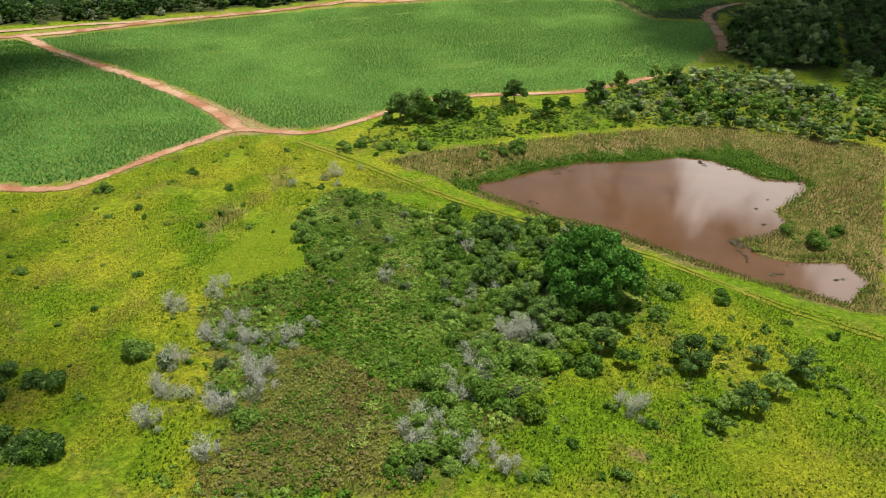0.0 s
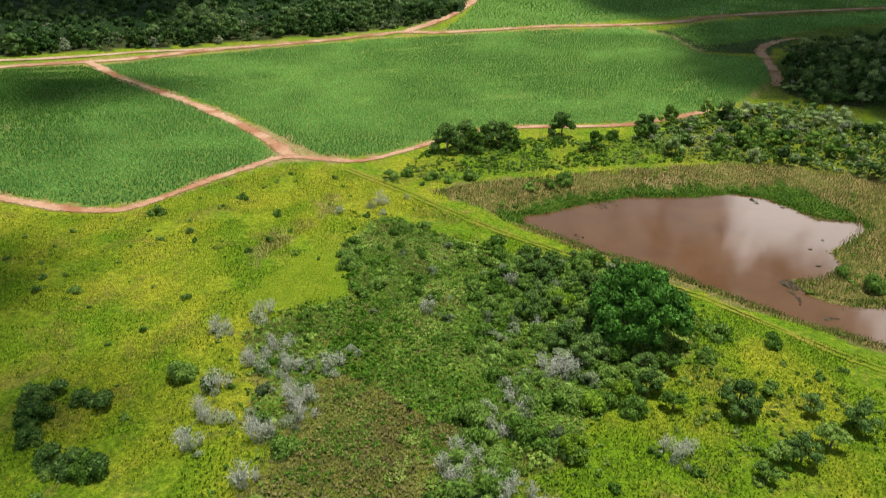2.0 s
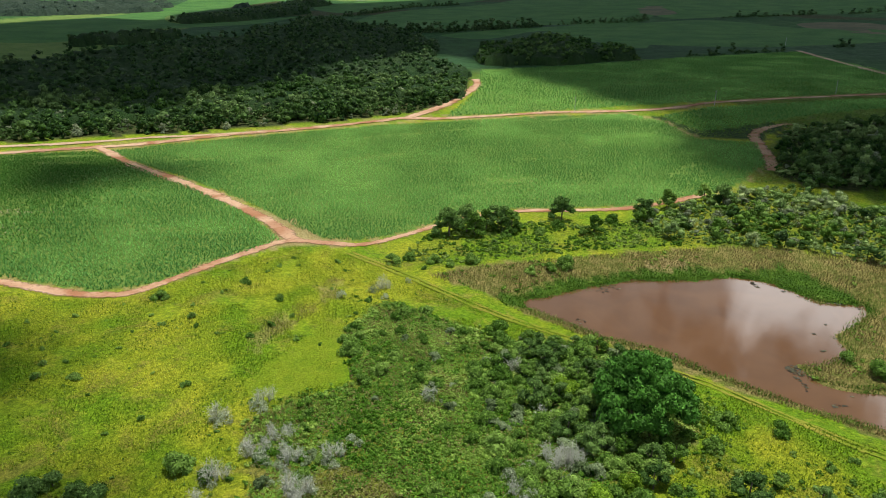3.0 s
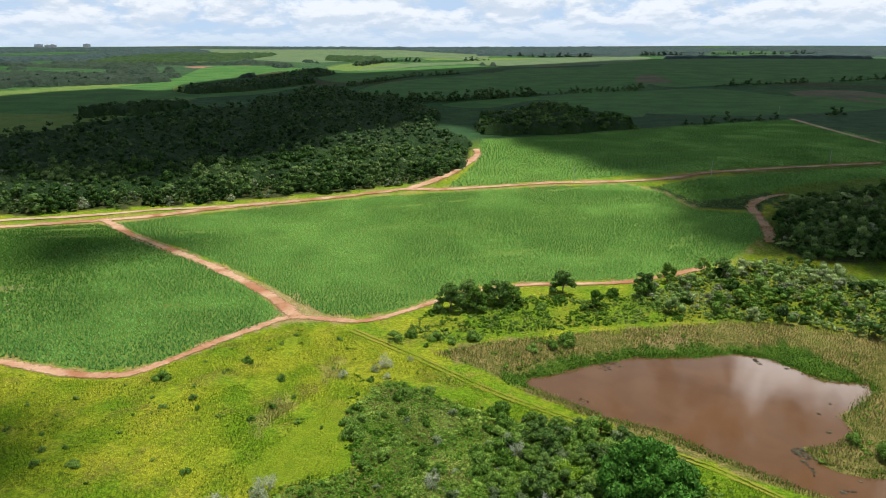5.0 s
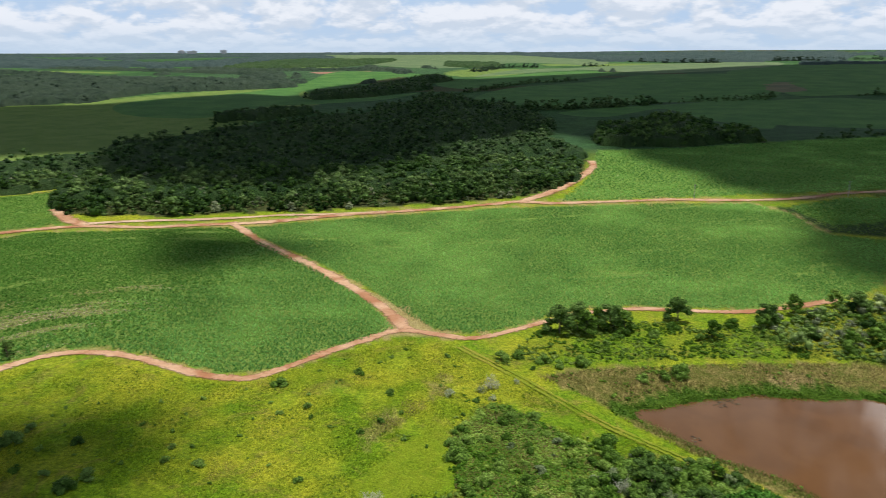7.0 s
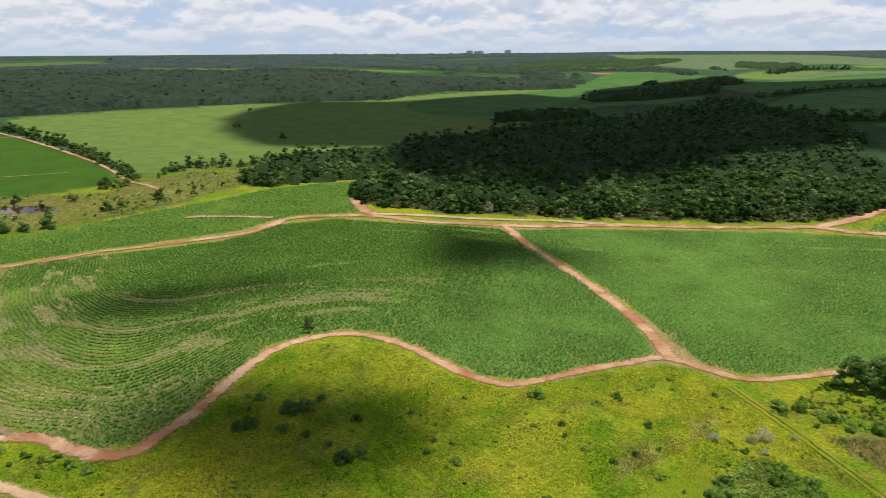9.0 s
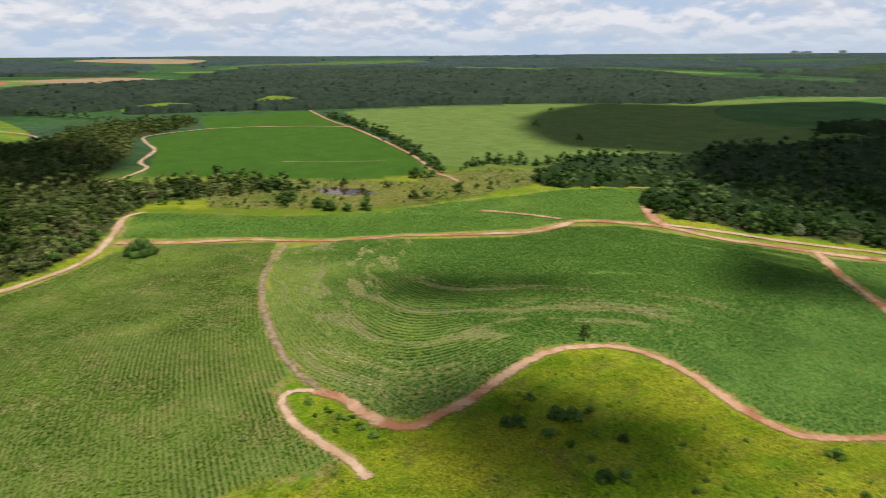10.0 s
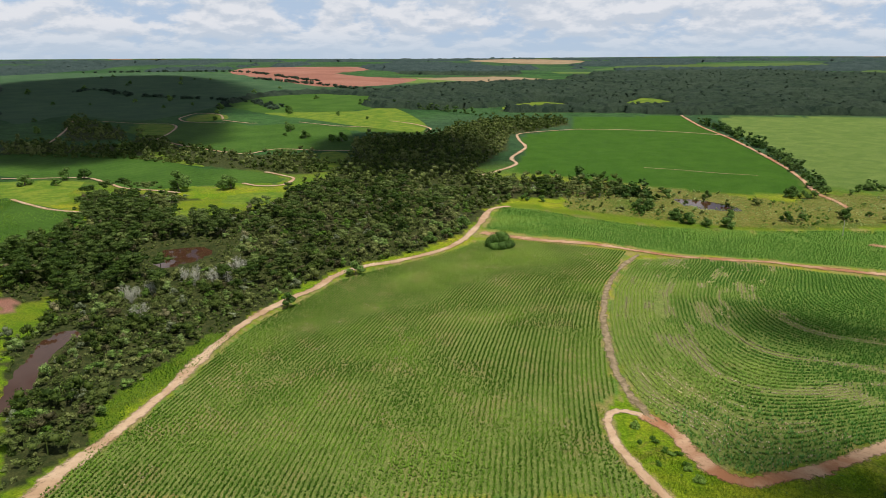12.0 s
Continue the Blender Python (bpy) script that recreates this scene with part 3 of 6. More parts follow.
RED_EARTH = earth_material("red_earth", (0.36, 0.165, 0.080), (0.60, 0.400, 0.250), 0.05, 1.8)
PALE_EARTH = earth_material("pale_earth", (0.44, 0.285, 0.165), (0.62, 0.455, 0.300), 0.06, 1.8)
TRACK_EARTH = earth_material("track_earth", (0.19, 0.15, 0.08), (0.38, 0.29, 0.18), 0.3, 3.0)
GRASS_TRACK = earth_material("grass_track", (0.16, 0.23, 0.012), (0.27, 0.25, 0.035), 0.10, 3.2)
CANE = leaf_material("cane_leaf", (0.135, 0.365, 0.072), (0.240, 0.525, 0.125), (0.330, 0.535, 0.145), False, through=0.4, mottle=0.35)
THIN_CANE = leaf_material("thin_cane_leaf", (0.100, 0.285, 0.036), (0.195, 0.430, 0.070), (0.330, 0.390, 0.080), False, through=0.4, mottle=0.35)
STRAW = leaf_material("cane_straw", (0.50, 0.42, 0.25), (0.70, 0.62, 0.42), (0.55, 0.48, 0.24), False, through=0.15)
YOUNG_CANE = leaf_material("young_cane_leaf", (0.106, 0.255, 0.020), (0.188, 0.365, 0.042), (0.255, 0.365, 0.054), False, through=0.4, mottle=0.3)
GRASS = leaf_material("meadow_grass", (0.175, 0.320, 0.010), (0.270, 0.400, 0.017), (0.460, 0.445, 0.050), False, mottle=0.5)
TUSSOCK = leaf_material("tussock_grass", (0.120, 0.250, 0.010), (0.225, 0.365, 0.018), (0.340, 0.370, 0.040), False, mottle=0.5)
REED = leaf_material("reed", (0.230, 0.198, 0.055), (0.430, 0.352, 0.138), (0.156, 0.225, 0.037), False, mottle=0.4)
LILY = leaf_material("water_plant", (0.075, 0.190, 0.012), (0.150, 0.285, 0.024), (0.165, 0.240, 0.034), False, 0.5, 0.1, 0.4)
BUSH_LEAF = leaf_material("bush_leaf", (0.066, 0.180, 0.018), (0.175, 0.335, 0.036), (0.245, 0.340, 0.075), mottle=0.6)
WEED_LEAF = leaf_material("weed_leaf", (0.080, 0.200, 0.014), (0.175, 0.335, 0.030), (0.250, 0.300, 0.080), False, mottle=0.3)
LITTER = leaf_material("pond_litter", (0.030, 0.026, 0.020), (0.075, 0.065, 0.050), (0.120, 0.120, 0.060), False)
GREY_LEAF = leaf_material("grey_leaf", (0.120, 0.195, 0.060), (0.240, 0.325, 0.130), (0.310, 0.360, 0.200), mottle=0.6)
YELLOW_LEAF = leaf_material("yellow_green_leaf", (0.150, 0.310, 0.018), (0.320, 0.470, 0.030), (0.250, 0.380, 0.040))
DEEP_LEAF = leaf_material("deep_green_leaf", (0.026, 0.098, 0.014), (0.074, 0.200, 0.026), (0.074, 0.185, 0.022), through=0.2, mottle=0.9)
SHADE_LEAF = leaf_material("shade_tree_leaf", (0.054, 0.140, 0.024), (0.140, 0.262, 0.046), (0.180, 0.270, 0.070))
WOOD_LEAF = leaf_material("woodland_leaf", (0.056, 0.110, 0.018), (0.145, 0.210, 0.036), (0.255, 0.270, 0.100), False, mottle=0.4)
FOREST_LEAF = leaf_material("forest_leaf", (0.024, 0.082, 0.014), (0.080, 0.172, 0.026), (0.150, 0.215, 0.068), False, mottle=0.7)
CROWN_LEAF = leaf_material("spreading_crown_leaf", (0.044, 0.100, 0.015), (0.110, 0.185, 0.028), (0.190, 0.235, 0.075), False, mottle=0.4)
# the blue of distance haze is mixed into this leaf colour
HAZY_LEAF = leaf_material("far_wood_leaf", (0.024, 0.054, 0.034), (0.055, 0.094, 0.054), (0.080, 0.118, 0.074), False)
STALK = leaf_material("dry_stalk", (0.225, 0.210, 0.062), (0.370, 0.320, 0.115), (0.200, 0.250, 0.050), False, mottle=0.3)
SILVER_LEAF = leaf_material("silver_leaf", (0.220, 0.290, 0.145), (0.430, 0.490, 0.310), (0.390, 0.420, 0.290), mottle=0.6)
PALE_CROWN = leaf_material("pale_crown_leaf", (0.180, 0.235, 0.110), (0.340, 0.390, 0.220), (0.420, 0.450, 0.280), False, mottle=0.4)
# a little darker and bluer than FOREST_LEAF
DIM_LEAF = leaf_material("old_forest_leaf", (0.024, 0.074, 0.019), (0.072, 0.150, 0.036), (0.132, 0.180, 0.072), False, mottle=0.7)
SCRUB_LEAF = leaf_material("lush_scrub_leaf", (0.090, 0.235, 0.016), (0.195, 0.400, 0.032), (0.290, 0.365, 0.080), False, mottle=0.3)
BROWN_LEAF = leaf_material("olive_brown_leaf", (0.110, 0.115, 0.045), (0.220, 0.205, 0.090), (0.300, 0.280, 0.150), False, mottle=0.5)
TWIG = earth_material("grey_twig", (0.47, 0.47, 0.37), (0.70, 0.70, 0.58), 1.0)
SHRUB_LEAF = leaf_material("tall_shrub_leaf", (0.105, 0.245, 0.026), (0.235, 0.400, 0.055), (0.350, 0.390, 0.185), False, mottle=0.4)
BARK = earth_material("bark", (0.13, 0.10, 0.07), (0.24, 0.20, 0.15), 1.0)
CONCRETE = earth_material("concrete", (0.42, 0.41, 0.39), (0.58, 0.57, 0.55), 0.8)
WHITE_WALL = earth_material("white_wall", (0.70, 0.70, 0.69), (0.82, 0.82, 0.80), 0.05)


def canopy_material(name, dark, light, odd, crowns=0.13):
    """Crowns seen from afar: each its own tone, dark between them."""
    m, t, shader = principled(name, 0.85, 0.1)
    at = t.add("ShaderNodeTexCoord").outputs["Object"]
    crown = t.add("ShaderNodeTexVoronoi", {"Vector": at, "Scale": crowns, "Randomness": 1.0})
    pick = t.add("ShaderNodeSeparateColor", {0: crown.outputs["Color"]}).outputs[0]
    tint = t.add("ShaderNodeAttribute", attribute_name="tint").outputs["Fac"]
    tone = t.mix(pick, dark, light)
    tone = t.mix(t.math("MULTIPLY", tint, 0.7), tone, odd)
    leaves = t.noise(at, 0.9, 4, 0.7)
    tone = t.mix(1.0, tone, t.mix(leaves, (0.55, 0.58, 0.55), (1.4, 1.36, 1.3)), "MULTIPLY")
    t.tree.links.new(tone, shader.inputs["Base Color"])
    bump(t, shader, t.math("SUBTRACT", leaves, t.math("MULTIPLY", crown.outputs["Distance"], 0.12)), 1.0, 3.0)
    return m


# well below the leaf tones: self-shadow the coarse roof lacks is in the colour
FOREST_CANOPY = canopy_material("forest_canopy", (0.013, 0.043, 0.011), (0.037, 0.090, 0.020), (0.069, 0.112, 0.037))
# haze is put into the far crowns' tones, bluest on the skyline
HAZY_CANOPY = canopy_material("far_canopy", (0.013, 0.032, 0.021), (0.044, 0.076, 0.044), (0.064, 0.094, 0.058), 0.075)
HAZY_SKYLINE = canopy_material("skyline_canopy", (0.030, 0.058, 0.056), (0.052, 0.086, 0.078), (0.070, 0.105, 0.095), 0.05)


def field_material(name, dark, light, turn=0.0, patch=0.018):
    """A far crop or pasture: soft patches and faint rows."""
    m, t, shader = principled(name, 0.95, 0.1)
    at = t.add("ShaderNodeTexCoord").outputs["Object"]
    tone = t.mix(t.step(t.noise(at, patch, 5, 0.6, 0.4), 0.32, 0.68), dark, light)
    rows = t.add("ShaderNodeTexWave", {"Vector": t.add("ShaderNodeVectorRotate", {"Vector": at, "Angle": turn}, rotation_type="Z_AXIS").outputs[0], "Scale": 0.05, "Distortion": 3.0, "Detail": 4.0, "Detail Scale": 0.5}).outputs["Fac"]
    tone = t.mix(1.0, tone, t.mix(rows, (0.92, 0.93, 0.92), (1.06, 1.05, 1.04)), "MULTIPLY")
    fine = t.noise(at, 0.35, 5, 0.75)
    tone = t.mix(1.0, tone, t.mix(t.step(fine, 0.25, 0.75), (0.72, 0.75, 0.72), (1.22, 1.2, 1.2)), "MULTIPLY")
    t.tree.links.new(tone, shader.inputs["Base Color"])
    bump(t, shader, fine, 0.8, 0.8)
    return m


CROP = field_material("far_cane", (0.052, 0.142, 0.032), (0.087, 0.196, 0.043), 0.6)
FARM_CROP = field_material("farm_cane", (0.044, 0.108, 0.013), (0.070, 0.148, 0.020), 0.6)
# dull, bluish crop: cloud shade painted in, besides what the cloud casts
SHADED_CROP = field_material("dull_far_crop", (0.044, 0.102, 0.044), (0.070, 0.134, 0.056), 1.9)
PASTURE = field_material("bright_pasture", (0.095, 0.185, 0.016), (0.200, 0.260, 0.030), 0.2, 0.06)
# the pale tone paints in sun on the fields beyond the cloud's edge
SUNLIT_CROP = field_material("light_far_crop", (0.100, 0.160, 0.070), (0.150, 0.205, 0.095), 1.1)
RED_SOIL = field_material("ploughed_red_soil", (0.300, 0.130, 0.092), (0.400, 0.190, 0.135), 0.4, 0.006)
TAN_SOIL = field_material("tan_soil", (0.300, 0.215, 0.125), (0.400, 0.290, 0.180), 0.4, 0.01)
STUBBLE = field_material("far_stubble", (0.110, 0.120, 0.060), (0.185, 0.160, 0.085), 0.9)


def ground_material():
    m, t, shader = principled("ground_cover", 0.95, 0.1)
    at = t.add("ShaderNodeTexCoord").outputs["Object"]
    a = t.add("ShaderNodeSeparateColor", {0: t.add("ShaderNodeAttribute", attribute_name="cover_a").outputs["Color"]})
    b = t.add("ShaderNodeSeparateColor", {0: t.add("ShaderNodeAttribute", attribute_name="cover_b").outputs["Color"]})
    soil_mask = t.add("ShaderNodeAttribute", attribute_name="soil").outputs["Fac"]
    c = t.add("ShaderNodeSeparateColor", {0: t.add("ShaderNodeAttribute", attribute_name="cover_c").outputs["Color"]})
    broad, mid, fine = t.noise(at, 0.045, 5, 0.62, 0.6), t.noise(at, 0.35, 5, 0.68, 0.3), t.noise(at, 2.4, 5, 0.75)
    # meadow: bright grass, straw and darker weeds
    dry = t.add("ShaderNodeAttribute", attribute_name="dry").outputs["Fac"]
    tone = t.mix(dry, (0.175, 0.300, 0.011), (0.365, 0.385, 0.024))
    tone = t.mix(t.math("MULTIPLY", t.step(mid, 0.50, 0.74), 0.7), tone, (0.085, 0.185, 0.012))
    tone = t.mix(t.math("MULTIPLY", t.step(t.noise(at, 0.075, 6, 0.74, 0.7), 0.51, 0.64), 0.65), tone, (0.250, 0.215, 0.048))
    tone = t.mix(t.math("MULTIPLY", t.step(t.noise(at, 0.20, 5, 0.72, 0.8), 0.54, 0.66), 0.5), tone, (0.38, 0.39, 0.04))
    tuft = t.noise(at, 0.9, 4, 0.65, 0.6)
    tone = t.mix(1.0, tone, t.mix(t.step(tuft, 0.32, 0.66), (0.58, 0.66, 0.56), (1.26, 1.22, 1.18)), "MULTIPLY")
    # cane ground: litter and young leaves
    cane = t.mix(t.step(mid, 0.35, 0.65), (0.110, 0.245, 0.034), (0.190, 0.300, 0.056))
    cane = t.mix(t.math("MULTIPLY", t.step(t.noise(at, 0.09, 5, 0.66, 0.4), 0.60, 0.78), 0.45), cane, (0.30, 0.23, 0.10))
    # olive woodland floor, kept dark to read as shadow between the trees
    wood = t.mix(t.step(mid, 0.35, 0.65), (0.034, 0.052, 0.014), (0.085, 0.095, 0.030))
    marsh = t.mix(t.step(mid, 0.38, 0.62), (0.15, 0.17, 0.034), (0.32, 0.265, 0.09))
    earth = t.mix(t.step(broad, 0.35, 0.65), (0.33, 0.160, 0.115), (0.41, 0.215, 0.160))
    emerald = t.mix(t.step(broad, 0.3, 0.7), (0.044, 0.122, 0.010), (0.062, 0.150, 0.014))
    pale = t.mix(t.step(broad, 0.3, 0.7), (0.120, 0.200, 0.042), (0.175, 0.250, 0.060))
    lily = t.mix(t.step(mid, 0.35, 0.65), (0.050, 0.110, 0.012), (0.090, 0.170, 0.018))
    far = t.mix(t.step(t.noise(at, 0.004, 4, 0.6), 0.4, 0.6), (0.030, 0.090, 0.026), (0.054, 0.134, 0.036))
    # broad bluish patches paint distance haze into the far ground
    far = t.mix(t.math("MULTIPLY", t.step(t.noise(at, 0.0011, 3, 0.5), 0.42, 0.62), 0.6), far, (0.052, 0.098, 0.056))
    far = t.mix(1.0, far, t.mix(t.step(t.noise(at, 0.05, 6, 0.8, 0.5), 0.34, 0.66), (0.62, 0.68, 0.62), (1.32, 1.26, 1.25)), "MULTIPLY")
    rows = t.add("ShaderNodeTexWave", {"Vector": at, "Scale": 0.11, "Distortion": 2.5, "Detail": 3.0, "Detail Scale": 0.6}, wave_type="BANDS", bands_direction="DIAGONAL").outputs["Fac"]
    far = t.mix(1.0, far, t.mix(rows, (0.84, 0.86, 0.84), (1.14, 1.12, 1.1)), "MULTIPLY")
    mown = t.mix(t.step(mid, 0.3, 0.7), (0.190, 0.285, 0.012), (0.270, 0.340, 0.018))
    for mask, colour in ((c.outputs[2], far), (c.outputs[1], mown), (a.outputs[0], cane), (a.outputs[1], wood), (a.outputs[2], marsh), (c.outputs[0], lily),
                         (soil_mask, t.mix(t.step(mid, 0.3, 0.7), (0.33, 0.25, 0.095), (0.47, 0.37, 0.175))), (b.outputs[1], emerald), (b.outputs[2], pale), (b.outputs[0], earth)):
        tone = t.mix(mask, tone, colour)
    tone = t.mix(1.0, tone, t.mix(t.step(fine, 0.25, 0.75), (0.52, 0.55, 0.52), (1.38, 1.35, 1.30)), "MULTIPLY")
    t.tree.links.new(tone, shader.inputs["Base Color"])
    bump(t, shader, t.math("ADD", mid, fine), 0.9, 0.7)
    return m


GROUND = ground_material()


def water_material(name, tone, gloss, rough=0.04):
    m, t, shader = principled(name, rough, 0.25 + 0.4 * gloss)
    shader.inputs["IOR"].default_value = 1.34
    shader.inputs["Coat Weight"].default_value, shader.inputs["Coat Roughness"].default_value, shader.inputs["Coat IOR"].default_value = 0.12 * gloss, 0.03, 1.6
    at = t.add("ShaderNodeTexCoord").outputs["Object"]
    silt = t.noise(at, 0.06, 4, 0.55, 0.5)
    t.tree.links.new(t.mix(t.step(silt, 0.3, 0.7), tone, [c * 0.8 for c in tone]), shader.inputs["Base Color"])
    bump(t, shader, t.noise(at, 1.2, 3, 0.5), 0.03, 0.05)
    return m


MUD_WATER = water_material("muddy_water", (0.145, 0.070, 0.024), 1.0)
RIVER_WATER = water_material("river_water", (0.075, 0.036, 0.020), 0.0)

# ---- clouds over the land; their shade lies on the fields ----
def cloud_material():
    m = bpy.data.materials.new("cloud_vapour")
    m.use_nodes = True
    t = Nodes(m.node_tree)
    at = t.add("ShaderNodeTexCoord").outputs["Object"]
    thick = t.add("ShaderNodeAttribute", attribute_name="tint").outputs["Fac"]
    ragged = t.math("ADD", thick, t.math("MULTIPLY", t.math("SUBTRACT", t.noise(at, 0.02, 4, 0.6), 0.5), 0.9))
    white = t.add("ShaderNodeBsdfDiffuse", {"Color": (0.93, 0.94, 0.95, 1)})
    clear = t.add("ShaderNodeBsdfTransparent")
    both = t.add("ShaderNodeMixShader", {0: t.step(ragged, 0.12, 0.62), 1: clear.outputs[0], 2: white.outputs[0]})
    t.tree.links.new(both.outputs[0], t.add("ShaderNodeOutputMaterial").inputs[0])
    return m


VAPOUR = cloud_material()


def cloud(shade, seed, soft=60.0, dense=1.0, base=3000.0, cell=24.0):
    """A flat-based cumulus whose shade falls on the plot of land given."""
    line = smooth_line(shade, cell, True)
    mid = line.mean(0)
    p = line - mid
    x, y = (g.ravel() for g in np.meshgrid(np.arange(p[:, 0].min() - cell, p[:, 0].max() + 2 * cell, cell), np.arange(p[:, 1].min() - cell, p[:, 1].max() + 2 * cell, cell)))
    cols = len(np.arange(p[:, 0].min() - cell, p[:, 0].max() + 2 * cell, cell))
    deep = gap(p, x, y, True) * np.where(inside(p, x, y), 1, -1)
    thick = np.clip(0.2 + deep / soft, 0, 1) * dense
    puff = 0.7 + 0.6 * fnoise(x / 90, y / 90, seed)
    top = np.column_stack([x, y, np.clip(deep, 0, 140) * puff])
    low = np.column_stack([x, y, -0.05 * np.clip(deep, 0, 140)])
    i = np.arange(len(x)).reshape(-1, cols)
    q = np.stack([i[:-1, :-1], i[:-1, 1:], i[1:, 1:], i[1:, :-1]], -1).reshape(-1, 4)
    q = q[(thick[q] > 0).any(1)]
    ob = new("cloud", quads_mesh("cloud", np.concatenate([top, low]), np.concatenate([q, q[:, ::-1] + len(x)]), VAPOUR, np.concatenate([thick, thick]), True))
    far = base / TO_SUN.z
    ob.matrix_world = pose(mid[0] + TO_SUN.x * far, mid[1] + TO_SUN.y * far, base)
    return tagged(ob, "white fair-weather cumulus cloud drifting over the fields", "cloud", "cumulus clouds", "structure")


def oval(x, y, rx, ry, turn):
    c, s = math.cos(radians(turn)), math.sin(radians(turn))
    return [(x + rx * math.cos(a) * c - ry * math.sin(a) * s, y + rx * math.cos(a) * s + ry * math.sin(a) * c) for a in np.linspace(0, 2 * math.pi, 14, endpoint=False)]


# the great cloud over the forest and the fields behind it
cloud([(-847, 655), (-651, 518), (-548, 528), (-485, 583), (-389, 453), (-318, 429), (-271, 423), (-242, 435), (-203, 445), (-189, 474), (-182, 545), (-146, 630), (-163, 707), (-113, 752), (-76, 838), (-31, 799), (13, 676), (30, 629),
       (59, 573), (71, 519), (90, 493), (112, 450), (102, 400), (92, 350), (100, 312), (132, 292), (160, 262), (420, 330), (700, 500), (1100, 900), (1488, 2909), (997, 3144), (469, 2787), (258, 2600), (-23, 2382),
       (-396, 2049), (-600, 2100), (-700, 1650), (-620, 1300), (-733, 1337), (-779, 1195), (-800, 1000), (-927, 863)], 3, 52.0, 1.2)
cloud([(-242, 324), (-200, 337), (-155, 340), (-119, 321), (-136, 296), (-160, 278), (-170, 254), (-188, 246), (-209, 263)], 11, 34.0, 0.6, 3000.0, 8.0)
# the thin oval at (-158, 246) is added only to darken the left cane
for x, y, rx, ry, turn, seed, soft, dense in ((-250, 160, 66, 38, 60, 13, 50, 0.46), (-158, 246, 78, 50, 130, 37, 40, 0.17), (-72, 86, 20, 13, 10, 17, 18, 1.0), (-134, 112, 56, 38, 30, 19, 44, 0.75), (-1650, -760, 980, 420, 12, 29, 260, 1.1),
                                              (-1040, -470, 380, 215, 20, 53, 130, 1.0), (-800, -15, 190, 110, 10, 31, 50, 1.0)):
    cloud(oval(x, y, rx, ry, turn), seed, soft, dense, 3000.0, 24.0 if rx > 150 else 8.0)


# ---- ground, roads, water ----
TRACK_ROWS = [(-520, 190), *HARVEST_TRACK, (-137, 60), (-60, 40)]
OUTER_ROWS = smooth_line([(-560, 205), (-370, 123), (-303, 90), (-241, 70), (-180, 57), (-100, 46), (0, 37)], 14.0)


def bent_rows(x, y):
    """Metres from the harvest track and the edge road together, rounded where they meet."""
    a, e = gap(TRACK_ROWS[:-2], x, y), gap(EDGE_ROAD[8:28], x, y)
    return -18 * np.log(np.exp(-a / 18) + np.exp(-e / 18)) + 12.5


def streaks(x, y, f, rng):
    """Failed strips that run with the rows, near the harvest track."""
    worn = fnoise(f / 4.2, (x - y) / 22, 77)
    return (f > 4) & (f < 80) & (x < -168 + rng.uniform(-14, 14, len(x))) & (worn > 0.625 + rng.uniform(-0.08, 0.08, len(x)) + 0.0012 * np.abs(f - 30))


